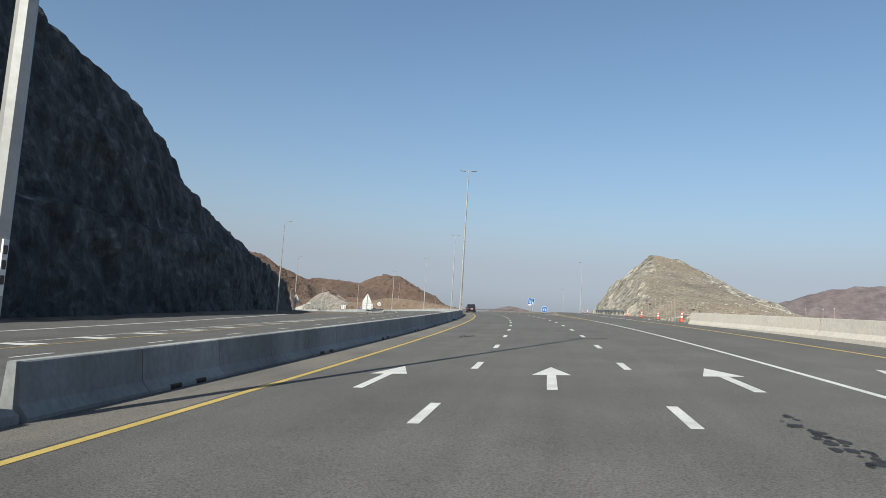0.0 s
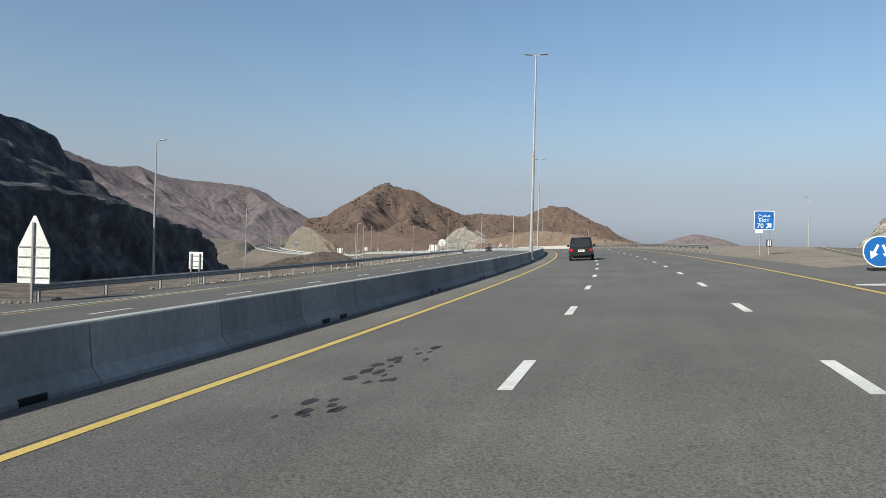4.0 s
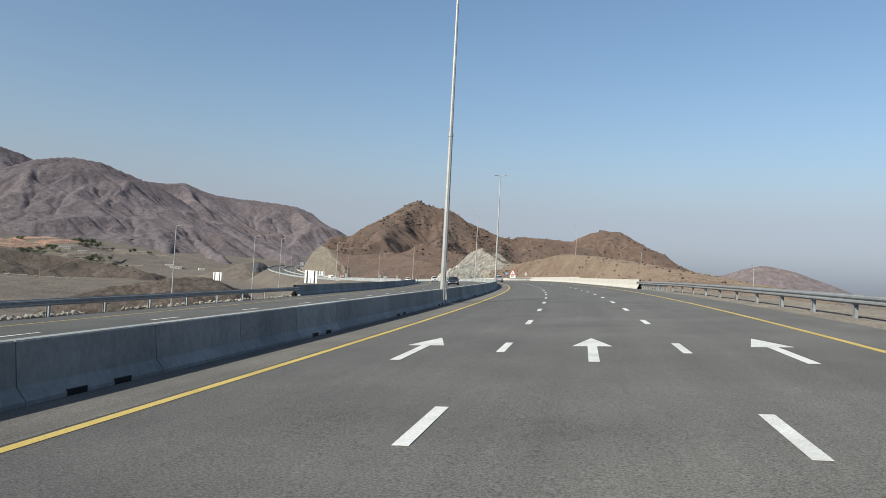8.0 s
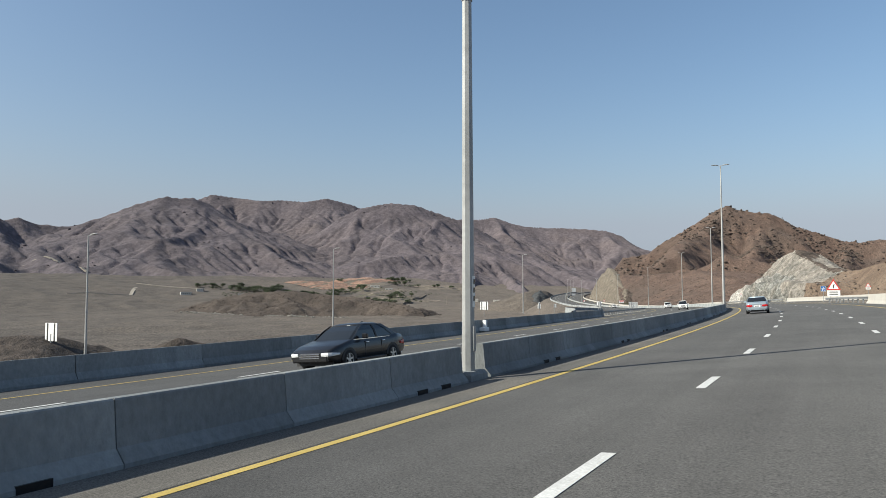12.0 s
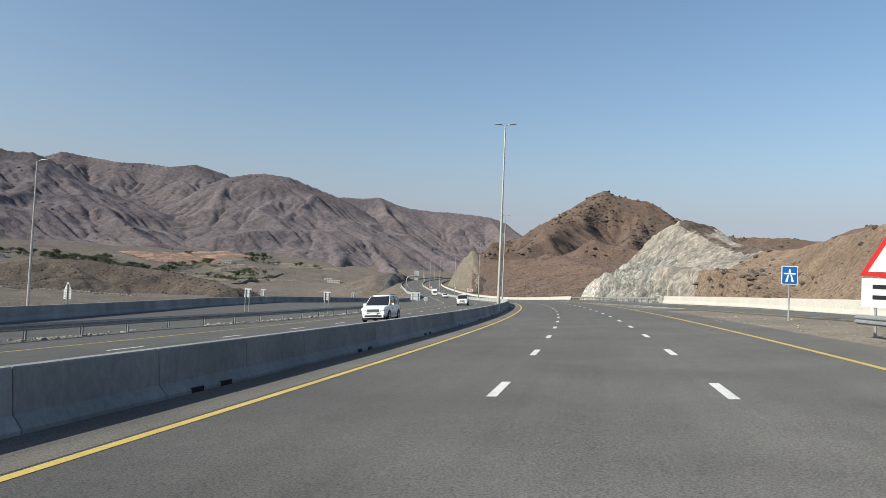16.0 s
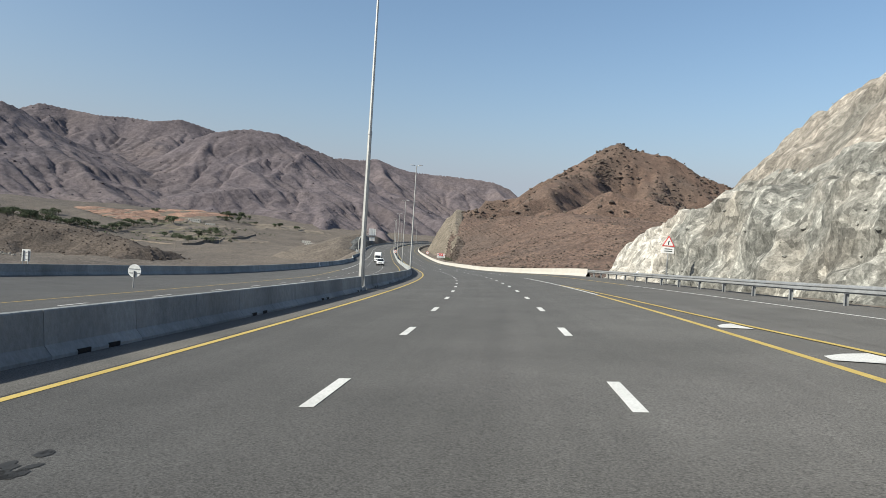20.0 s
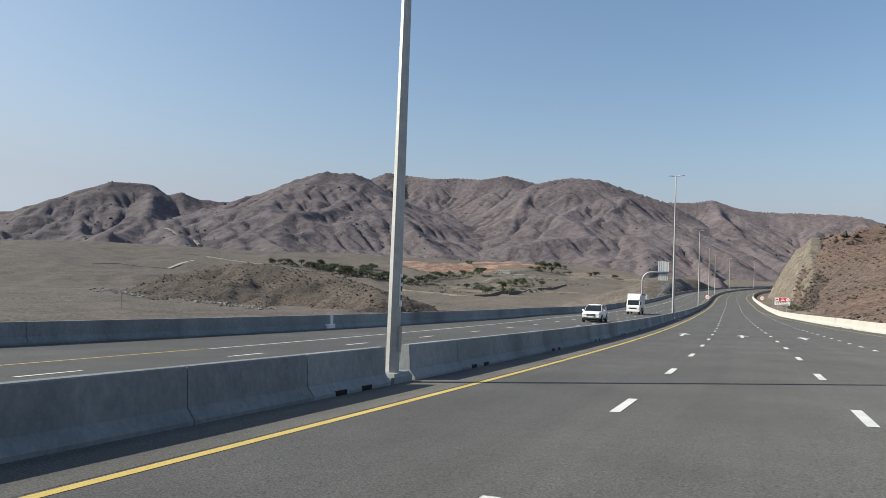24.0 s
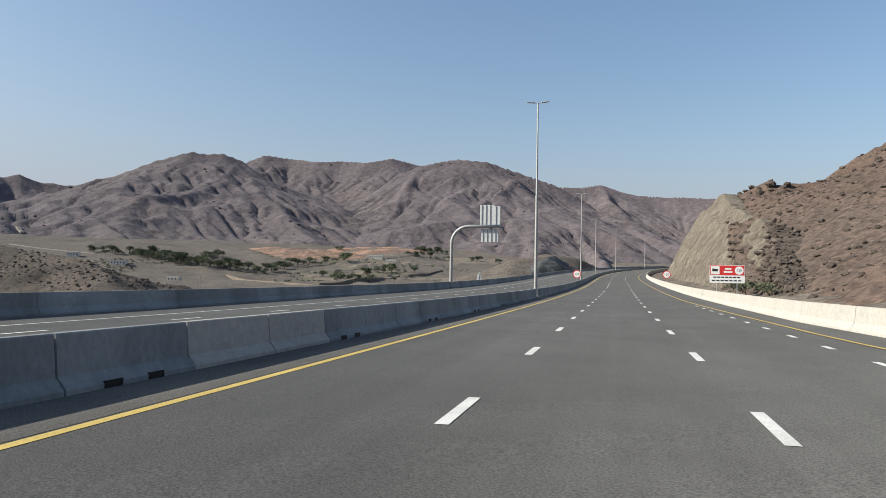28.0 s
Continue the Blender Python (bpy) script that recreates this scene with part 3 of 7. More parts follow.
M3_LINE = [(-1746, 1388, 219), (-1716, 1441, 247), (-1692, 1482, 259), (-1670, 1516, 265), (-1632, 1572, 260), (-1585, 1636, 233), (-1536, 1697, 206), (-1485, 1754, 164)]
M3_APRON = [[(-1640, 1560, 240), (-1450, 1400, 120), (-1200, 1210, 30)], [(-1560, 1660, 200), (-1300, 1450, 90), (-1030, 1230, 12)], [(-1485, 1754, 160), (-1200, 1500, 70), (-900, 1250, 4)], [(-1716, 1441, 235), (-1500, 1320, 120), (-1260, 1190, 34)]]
hill("mountain", "bare brown mountain with deep gullies above terraces", [M3_LINE] + M3_APRON + spurs(M3_LINE[1::2], 125, 620, 0.85, 8, 2, 40), (-1950, -700, 950, 2300), 5.5, 1.8, 0.77, 30, 210, HAZED_MOUNTAIN, -18, 1.8, "mountain", warp=0.6, gullies=7, cut=0.085)
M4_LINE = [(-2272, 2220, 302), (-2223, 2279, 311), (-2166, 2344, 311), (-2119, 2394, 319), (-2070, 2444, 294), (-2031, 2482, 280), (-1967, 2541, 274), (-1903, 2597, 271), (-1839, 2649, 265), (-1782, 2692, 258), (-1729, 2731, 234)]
hill("mountain", "distant brown mountain ridge at the valley head", [M4_LINE] + spurs(M4_LINE[1::2], 135, 700, 0.85, 11, 1, 35), (-2500, -800, 1500, 3000), 7, 1.8, 0.77, 30, 210, HAZED_MOUNTAIN, -18, 1.8, "mountain", warp=0.6, gullies=7, cut=0.085)
PA_TOP = [(-543, 985, 40), (-526, 998, 47), (-504, 1014, 51), (-493, 1021, 62), (-477, 1031, 72), (-463, 1040, 83), (-445, 1050, 96), (-429, 1058, 105), (-421, 1063, 100), (-411, 1067, 97), (-392, 1076, 94), (-380, 1081, 88), (-369, 1086, 79)]
PA_BACK = [(-361, 1089, 76), (-326, 1102, 61), (-302, 1110, 58), (-262, 1122, 59)]
def along(*rows):
    """World points of (s, d, h) rows, h above the road's line."""
    return [(float(p[0]), float(p[1]), float(np.interp(r[0], LINE, RZ)) + r[2]) for r in rows for p in (on_road(r[0], r[1]),)]


PA_NOSE = along((1000, 36, 28), (1060, 34, 30), (1126, 30, 33)) + [(-543, 985, 40)]
PA_NEAR = [along((1000, 36, 28), (940, 42, 27), (890, 50, 24.5), (850, 58, 26), (815, 78, 33), (790, 115, 34)), along((940, 44, 27), (950, 90, 45)) + [(-436, 1010, 84), (-429, 1058, 104)], [(-411, 1067, 95), (-370, 1000, 60), (-320, 900, 36), along((815, 78, 33))[0]], [(-326, 1102, 59), (-290, 1000, 32), (-250, 930, 14)], [(-302, 1110, 56), (-200, 1050, 30), (-120, 980, 5)]]
hill("hill", "rust-brown pyramid hill of boulders and scree", [PA_NOSE + PA_TOP + PA_BACK + [(-200, 1135, 48)]] + PA_NEAR, (-640, -60, 690, 1180), 2.4, 1.15, 0.9, 11, 60, BROWN_HILL, -8, 2.2, carve=True, gullies=5, cut=0.08)
PB_LINE = [(-470, 1310, 60)] + [(-397, 1326, 68), (-370, 1334, 75), (-334, 1345, 74), (-289, 1357, 71), (-263, 1363, 84), (-238, 1368, 92), (-210, 1373, 89), (-174, 1378, 69), (-121, 1384, 39), (-69, 1388, 24)] + [(0, 1395, 0)]
hill("hill", "brown rocky hill with a blunt summit", [PB_LINE] + spurs(PB_LINE[1::2], 170, 200, 0.8, 13), (-700, 120, 1120, 1560), 4, 0.55, 1.0, 22, 90, BROWN_HILL, -12, 1.8, gullies=6, cut=0.12)
R_LINE = [(-88, 1790, 27), (-72, 1790, 34), (-24, 1792, 51), (10, 1791, 60), (61, 1790, 51), (111, 1787, 32), (161, 1782, 14)]
hill("hill", "low hazy brown hill beyond the plain", [R_LINE], (-300, 340, 1640, 1940), 9, 0.5, 1.0, 16, 80, HAZED_MOUNTAIN, -16, 1.5)
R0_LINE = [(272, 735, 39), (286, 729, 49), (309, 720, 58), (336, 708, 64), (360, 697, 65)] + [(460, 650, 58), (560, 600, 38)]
hill("hill", "low brown hill on the far side of the plain", [R0_LINE], (120, 680, 480, 860), 9, 0.45, 1.0, 16, 80, HAZED_MOUNTAIN, -16, 1.5)
HILLOCK = [(-759, 568, -9), (-731, 591, 1), (-696, 612, 7), (-665, 629, 9), (-654, 639, 9), (-633, 651, 6), (-602, 661, 4), (-580, 667, 2), (-549, 670, -1), (-514, 668, -4)]
HILLOCK_SPURS = [[HILLOCK[3], (HILLOCK[3][0] + 40, HILLOCK[3][1] - 12, 1), (HILLOCK[3][0] + 85, HILLOCK[3][1] - 20, -11)], [HILLOCK[1], (HILLOCK[1][0] + 45, HILLOCK[1][1] + 5, -5), (HILLOCK[1][0] + 80, HILLOCK[1][1] + 10, -12)], [HILLOCK[5], (HILLOCK[5][0] + 40, HILLOCK[5][1] - 18, -4), (HILLOCK[5][0] + 75, HILLOCK[5][1] - 30, -12)]]
hill("hill", "dark brown stony hillock in the dry valley", [HILLOCK] + HILLOCK_SPURS, (-860, -400, 430, 800), 2.2, 0.42, 0.92, 10, 40, HILLOCK_ROCK, -18, 1.8, gullies=4, cut=0.08)


# ---------------------------------------------------------------- rock cuts beside the road
def rock_cut(name, label, s0, s1, profile, material, step=0.9, rows=46, rugged=1.2, size=5.0, seed=0.0, category="rock face", other=None, ribs=0.0, zones=()):
    """A rough rock face along the road. profile(s) gives the (d, h) points of the slope from foot to back."""
    ss = np.arange(s0, s1 + step, step)
    P = []
    for s in ss:
        pr = np.array(profile(s), float)
        seg = np.hypot(*np.diff(pr, axis=0).T)
        c = np.concatenate([[0], np.cumsum(seg)])
        u = c[-1] * np.linspace(0, 1, rows) ** 1.5
        d, h = np.interp(u, c, pr[:, 0]), np.interp(u, c, pr[:, 1])
        q = on_road(np.full(rows, s), d)
        zroad = float(np.interp(s, LINE, RZ))
        P.append(np.stack([q[:, 0], q[:, 1], zroad + h], -1))
    P = np.array(P)
    du, dv = np.gradient(P, axis=0), np.gradient(P, axis=1)
    n = np.cross(du, dv)
    n /= np.linalg.norm(n, axis=-1, keepdims=True) + 1e-9
    if n[:, : rows // 2, 2].mean() < 0:
        n = -n
    along, up = ss[:, None] + 0 * P[..., 0], np.cumsum(np.linalg.norm(np.gradient(P, axis=1), axis=-1), axis=1)
    big = fbm(along / size + seed, up / (size * 0.8), 4, 0.55, True)
    slab = np.floor((fbm(along / (size * 0.45) + seed + 9, up / (size * 0.7), 3) + 0.25 * up / size) * 6) / 6 - (fbm(along / (size * 0.45) + seed + 9, up / (size * 0.7), 3) + 0.25 * up / size)
    chips = fbm(along / 1.1 + seed, up / 1.4, 3, 0.6, True)
    second = np.zeros(along.shape, bool)
    if other:
        height = P[..., 2] - np.interp(along, LINE, RZ)
        blur = 5.0 * (fbm(along / 6 + seed, up / 6, 4) - 0.5)
        second = other[1](along, height, blur)
    calm = np.where(second, 0.3, 1.0)
    if zones:
        calm = np.where(zones[0][1](along, height, blur) & ~second, 0.65, calm)
    ripple = rugged * calm * (0.9 * (big - 0.45) + 0.2 * slab + 0.9 * blocks(along / 4.6 + 0.5 * big, up / 3.4, int(seed) + 4) + 0.75 * blocks(along / 1.9 + 0.3 * big, up / 1.5 + 0.3 * big, int(seed)) + 0.38 * blocks(along / 0.95, up / 0.8, int(seed) + 9) + 0.16 * (chips - 0.45) + 0.4 * ribs * (fbm(along / 2.3 + seed, up / 6, 3, 0.55) - 0.5))
    for _ in range(2 if rugged > 0.5 else 0):
        q = np.pad(ripple, 1, mode="edge")
        ripple = 0.4 * ripple + 0.15 * (q[:-2, 1:-1] + q[2:, 1:-1] + q[1:-1, :-2] + q[1:-1, 2:])
    P = P + n * ripple[..., None]
    me = from_arrays(name, P.reshape(-1, 3), grid_faces(len(ss), rows), material, False)
    if other:
        # a second kind of ground on the part of the slope where the test holds
        me.materials.append(other[0])
        which = second.astype(int)
        for i, (kind, test) in enumerate(zones):
            me.materials.append(kind)
            which = np.where(test(along, height, blur) & ~second, 2 + i, which)
        me.polygons.foreach_set("material_index", which[:-1, :-1].ravel())
    SURFACES[name] = P[:, 2:].reshape(-1, 3)
    SURFACES[name + "_scree"] = P[second]
    return tagged(part(name, me), label, category)


def cliff_profile(s):
    top = np.interp(s, [-100, 40, 73, 83, 90, 101, 116, 128, 138, 146, 154, 160, 171, 181, 190], [32, 29.3, 25.2, 22.6, 19.8, 16.2, 13.8, 11.8, 10.6, 9.4, 7.6, 5.2, 1.6, -4.5, -9])
    foot = np.interp(s, [-100, 20, 80, 120, 150, 190], [-35, -36, -38.5, -41, -43, -47])
    back = np.interp(s, [-100, 40, 100, 140, 157, 162, 168, 174, 195, 215], [31, 29, 19.2, 16.4, 14.8, 14.3, 13.5, 11.3, 4.0, -6])
    low = min(7.4, top * 0.45) if top > 3 else top - 2.0
    mid = low + 0.5 * (top - low)
    return [(foot + 1, -8), (foot - 1.2, low), (foot - 4.6, low + 0.5), (foot - 6.6, mid), (foot - 9.4, mid + 0.4), (foot - 12, max(top, low + 0.6)), (foot - 15, max(top, low + 0.6) - 0.6), (foot - 23, max(back, top - 2)), (foot - 34, back - 1.5), (foot - 75, -14)]


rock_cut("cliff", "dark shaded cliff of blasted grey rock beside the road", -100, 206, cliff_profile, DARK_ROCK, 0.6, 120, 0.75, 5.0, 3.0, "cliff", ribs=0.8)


def knoll_profile(s):
    top = np.interp(s, [40, 55, 66, 76, 88, 100, 110, 120, 130, 138, 144, 152, 160, 170, 180, 200, 215, 230, 240, 252], [0.2, 0.8, 1.7, 2.5, 3.7, 5.5, 8.0, 10.3, 13.2, 14.9, 15.0, 14.3, 13.3, 13.2, 13.0, 12.4, 11.6, 9.5, 6.0, -2])
    low = np.interp(s, [40, 88, 100, 112, 130, 200, 212, 226, 240, 252], [0.1, 3.6, 5.4, 8.2, 10.1, 10.6, 10.2, 8.5, 5.0, -2])
    foot = np.interp(s, [40, 80, 100, 110], [18, 19.2, 20.2, 20.9]) + 0.0011 * (max(s, 110) - 47) ** 2 - 0.0011 * 63 ** 2
    return [(foot - 1, -4), (foot + 0.5, 0.4 if low > 0.4 else low), (foot + 7, min(low, top)), (foot + 12, top), (foot + 18, top - 0.5), (foot + 42, top * 0.35 - 2), (foot + 77, -9)]


rock_cut("knoll", "pale grey rocky knoll cut open beside the slip road", 40, 252, knoll_profile, KNOLL_ROCK, 0.5, 90, 0.8, 4.0, 21.0, "rock hill", (GREY_SCREE, lambda s, h, n: s + n < 90 + 3.2 * h), ribs=0.7)


def cut_profile(s):
    low = np.interp(s, [470, 500, 530, 561, 577, 592, 600], [2.0, 5.5, 7.0, 7.7, 7.1, 4.6, -2])
    top = np.interp(s, [480, 492, 500, 509, 518, 526, 537, 543, 549, 553, 558, 565, 574, 583, 590, 597, 604], [0.5, 5.0, 8.0, 9.3, 10.2, 11.1, 13.1, 14.3, 16.5, 18.5, 18.7, 17.9, 16.7, 14.0, 9, 4, -3])
    foot = np.interp(s, [455, 480, 520, 560, 585, 604], [21, 20.5, 18.6, 17.6, 17.0, 18])
    return [(foot - 0.6, -2), (foot + 2.5, min(low, top - 0.4)), (foot + 6.3, min(low + 0.3, top - 0.2)), (foot + 14, top), (foot + 20, top - 1.5), (foot + 60, -9)]


rock_cut("rock_cut", "blasted white and grey rock face with a narrow bench", 480, 604, cut_profile, PALE_ROCK, 0.3, 140, 0.85, 3.4, 40.0, "rock face", (SANDY_SCREE, lambda s, h, n: s + n < 504 + 0.8 * h + 0.45 * np.maximum(0, h - 9) ** 1.5), ribs=1.2, zones=((CREAM_ROCK, lambda s, h, n: (s + 2.0 * n < 517 + 2.3 * h) | (h + 0.7 * n > 9.8)), (WHITE_ROCK, lambda s, h, n: (s + 1.6 * n > 573) & (h < 9.5)), (HILLOCK_ROCK, lambda s, h, n: (s < 556) & (h + 0.25 * n > np.interp(s, [500, 518, 537, 549, 556], [8.2, 9.4, 12.3, 15.6, 18.2])))))


def foothill_profile(s):
    top = np.interp(s, [315, 325, 346, 358, 388, 410, 432, 450, 461, 486, 509, 530, 570], [-1, 1, 4.2, 5, 7.2, 9, 10.6, 11.6, 11.5, 10.3, 9.4, 8.8, 5])
    foot = np.interp(s, [315, 350, 384, 450, 482, 530], [20, 22, 24.5, 21.5, 21.6, 25])
    return [(foot - 1, -3), (foot + 1, 0.3), (foot + 5, 0.25 * top + 0.3), (33, top * 0.97), (37, top), (60, top - 3), (110, -13)]


rock_cut("foothill", "low rust-brown stony hillside behind the concrete wall", 315, 570, foothill_profile, SANDY_SCREE, 0.9, 60, 0.2, 7.0, 60.0, "hill")


def nose_profile(s):
    top = np.interp(s, [785, 795, 810, 830, 850, 883, 920, 955, 1000, 1050, 1100, 1140, 1165], [-3, 0.5, 4, 9, 12, 15.5, 20.5, 25.5, 28.5, 29.5, 26, 12, -2])
    foot = np.interp(s, [785, 840, 1165], [17, 15.6, 15.6])
    run = max(1.5, top / 1.75)
    return [(foot - 1, -3), (foot + 0.38 * run, top * 0.42), (foot + 0.78 * run, top * 0.80), (foot + 0.92 * run, top * 0.83), (foot + run * 1.12, top), (foot + run * 1.12 + 4, top - 0.3), (foot + run + 30, top - 24)]


rock_cut("rock_spur", "smooth beige rock cut at the end of a brown hill", 785, 1165, nose_profile, SPUR_ROCK, 0.8, 64, 0.55, 7.0, 80.0, "rock face", (HILLOCK_ROCK, lambda s, h, n: s + n < 806 + 3.0 * h))


def hillside_profile(s):
    w = float(np.interp(s, [640, 680, 740, 815, 950], [0.0, 0.25, 0.7, 1.0, 1.0]))
    foot = float(np.interp(s, [640, 720, 760, 815, 850, 900, 950], [20.5, 17.5, 15.5, 15.8, 19.5, 25, 31]))
    lift = float(np.interp(s, [800, 825, 850, 900, 950], [0, 4, 10.5, 16, 21]))
    return [(foot - 2, -2.5), (foot + 0.5, 0.2 + lift * 0.9), (foot + 8, 3.8 * w + lift), (foot + 25, min(12 * w + lift, 22)), (foot + 48, 24 * w), (foot + 75, 27 * w - 2)]


rock_cut("hillside", "rust-brown scree slope running down to the parapet", 640, 950, hillside_profile, BROWN_HILL, 1.2, 56, 0.3, 9.0, 90.0, "hill")
MOUND = [(-514, 815, 0), (-535, 835, 7), (-540, 858, 10), (-546, 880, 9), (-556, 905, 4)]
hill("mound", "bare beige earth mound above the oncoming lanes", [MOUND], (-680, -440, 740, 980), 3.0, 0.35, 1.0, 4, 30, DIRT, -14, 0.6, "mound", carve=True)
DARK_MOUND = along((1012, -35, 0.5), (1028, -34, 6.0), (1044, -34, 6.8), (1062, -33, 3.0))
hill("mound", "dark rocky outcrop beside the oncoming lanes", [DARK_MOUND], (-620, -440, 780, 960), 1.6, 0.75, 1.0, 4, 14, DARK_ROCK, -10, 1.2, "mound", carve=True)

NEAR_MOUND = [(-126, 288, 0), (-118, 299, 3.0), (-115, 307, 3.4), (-116, 313, 2.4), (-119, 321, -2)]
hill("mound", "dark stony mound below the oncoming lanes", [NEAR_MOUND], (-165, -90, 262, 345), 1.2, 0.5, 1.0, 2.0, 12, HILLOCK_ROCK, -11, 0.5, "mound")
NEAR_MOUND_2 = [(-128, 319, -3), (-131, 327, 1.4), (-131.5, 331, 0.8), (-133, 338, -5)]
hill("mound", "small dark rocky mound in the valley", [NEAR_MOUND_2], (-155, -112, 305, 352), 1.0, 0.6, 1.0, 1.5, 8, HILLOCK_ROCK, -11, 0.7, "mound")


def rubble_profile(s):
    h = float(np.interp(s, [33, 37, 45, 60, 66], [0.3, 1.1, 1.3, 1.0, 0.2]))
    d = float(np.interp(s, [33, 45, 66], [14.6, 15.2, 16.6]))
    return [(d, -0.8), (d + 0.2, h * 0.8), (d + 0.8, h), (d + 3.5, h + 0.3), (d + 6, h - 1.5)]


rock_cut("rubble_bank", "rough bank of broken stone at the end of the wall", 33, 66, rubble_profile, KNOLL_ROCK, 0.22, 34, 0.3, 1.5, 31.0, "stone bank")


# ---------------------------------------------------------------- loose stones
_g = (1 + 5 ** 0.5) / 2
ICO = np.array([(-1, _g, 0), (1, _g, 0), (-1, -_g, 0), (1, -_g, 0), (0, -1, _g), (0, 1, _g), (0, -1, -_g), (0, 1, -_g), (_g, 0, -1), (_g, 0, 1), (-_g, 0, -1), (-_g, 0, 1)]) / 1.9
ICO_FACES = np.array([(0, 11, 5), (0, 5, 1), (0, 1, 7), (0, 7, 10), (0, 10, 11), (1, 5, 9), (5, 11, 4), (11, 10, 2), (10, 7, 6), (7, 1, 8), (3, 9, 4), (3, 4, 2), (3, 2, 6), (3, 6, 8), (3, 8, 9), (4, 9, 5), (2, 4, 11), (6, 2, 10), (8, 6, 7), (9, 8, 1)])


def scatter(label, where, count, r0, r1, material, seed, keep=None):
    """Loose stones, too many to count, on the points of a surface; patchy, mostly small."""
    rs = np.random.RandomState(seed)
    pts = where if keep is None else where[keep(where)]
    patch = fbm(pts[:, 0] / (r1 * 22) + seed, pts[:, 1] / (r1 * 22), 4)
    odds = np.clip((patch - 0.36) * 3.5, 0.03, 1.0)
    pick = rs.choice(len(pts), count, p=odds / odds.sum())
    r = r0 + (r1 - r0) * rs.rand(count) ** 3
    size = np.stack([r * rs.uniform(0.7, 1.3, count), r * rs.uniform(0.7, 1.3, count), r * rs.uniform(0.5, 0.95, count)], -1)
    a = rs.uniform(0, 6.283, count)
    v = ICO[None] * rs.uniform(0.75, 1.25, (count, 12, 1)) * size[:, None]
    x, y = v[..., 0] * np.cos(a)[:, None] - v[..., 1] * np.sin(a)[:, None], v[..., 0] * np.sin(a)[:, None] + v[..., 1] * np.cos(a)[:, None]
    jit = rs.uniform(-1, 1, (count, 2)) * r1 * 0.8
    V = np.stack([x + (pts[pick, 0] + jit[:, 0])[:, None], y + (pts[pick, 1] + jit[:, 1])[:, None], v[..., 2] + (pts[pick, 2] + 0.1 * r)[:, None]], -1)
    F = (ICO_FACES[None] + 12 * np.arange(count)[:, None, None]).reshape(-1, 3)
    return tagged(part("stones", from_arrays("stones", V.reshape(-1, 3), F, material)), label, "stones", kind="stuff")


scatter("brown loose stones strewn over the hillside", SURFACES["foothill"], 2600, 0.08, 0.36, HILL_STONE, 1)
scatter("brown loose stones above the rock face", SURFACES["rock_cut_scree"], 500, 0.08, 0.5, LOOSE_STONE, 2)
scatter("grey loose stones on the knoll", SURFACES["knoll_scree"], 1500, 0.07, 0.28, PALE_STONE, 3)
scatter("broken stones along the knoll", SURFACES["knoll"], 900, 0.08, 0.32, PALE_STONE, 4)
scatter("brown boulders on the scree slope", SURFACES["hillside"], 9000, 0.08, 0.5, LOOSE_STONE, 5)
scatter("dark rubble on the rock spur", SURFACES["rock_spur_scree"], 1500, 0.10, 0.5, LOOSE_STONE, 6)
PYRAMID = SURFACES["hill"]
scatter("broken stone clinging to the cut face", SURFACES["rock_cut"], 1300, 0.05, 0.2, CUT_STONE, 11, lambda p: p[:, 2] > 2)
scatter("dark boulders on the pyramid hill", PYRAMID, 15000, 0.35, 1.6, LOOSE_STONE, 7, lambda p: p[:, 2] > 8)
scatter("dark crags near the hill's summit", PYRAMID, 700, 0.4, 1.5, LOOSE_STONE, 8, lambda p: p[:, 2] > 58)
scatter("dark stones on the hillock", SURFACES["hill.004"], 6000, 0.12, 0.8, HILL_STONE, 9, lambda p: p[:, 2] > -14)
scatter("dark boulders on a brown hill", SURFACES["hill.001"], 2600, 0.5, 2.0, LOOSE_STONE, 10, lambda p: p[:, 2] > 4)
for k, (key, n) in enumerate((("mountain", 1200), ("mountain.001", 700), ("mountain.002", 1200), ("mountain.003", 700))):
    scatter("dark crags and boulders on the mountain", SURFACES[key], n, 0.8, 3.2, HAZED_CRAG, 20 + k, lambda p: p[:, 2] > 5)
_u = np.linspace(0, 1, 300)
_w = np.stack([np.interp(_u, [0, 0.3, 0.7, 1], [-690, -640, -595, -540]), np.interp(_u, [0, 0.3, 0.7, 1], [535, 562, 592, 618])], -1)
_w = np.concatenate([_w + np.array((0, q)) for q in (-5, -2, 0, 2, 5, 9)])
scatter("pale washed stones along the foot of the hillock", np.concatenate([_w, ground_height(_w[:, 0], _w[:, 1])[:, None] + 0.2], 1), 1500, 0.2, 1.1, PALE_STONE, 31)
for s0, s1 in ((110, 255), (398, 486)):
    _s = np.repeat(np.linspace(s0, s1, 400), 8)
    scatter("pale gravel and broken stone under the guardrail", on_road(_s, np.interp(_s, [398, 440, 486], [-22.2, -23.6, -20.8]) * (_s > 300) + np.interp(_s, [112, 130, 255], [-23.0, -22.3, -21.8]) * (_s < 300) + np.tile(np.linspace(-0.7, 0.5, 8), 400)), 1100, 0.03, 0.16, PALE_STONE, 32)
scatter("gravel and stones on the verge", np.concatenate([on_road(np.repeat(np.linspace(385, 468, 200), 20), np.interp(np.repeat(np.linspace(385, 468, 200), 20), [380, 440, 470], [18, 14.5, 11.6]) - np.tile(np.linspace(0.2, 5.5, 20), 200))]), 260, 0.02, 0.07, PALE_STONE, 30)



# ---------------------------------------------------------------- carriageways
def ramp_left(s):
    """Left line of the slip road that leaves on the right."""
    return 7.3 + 0.0011 * np.maximum(0, s - 47) ** 2


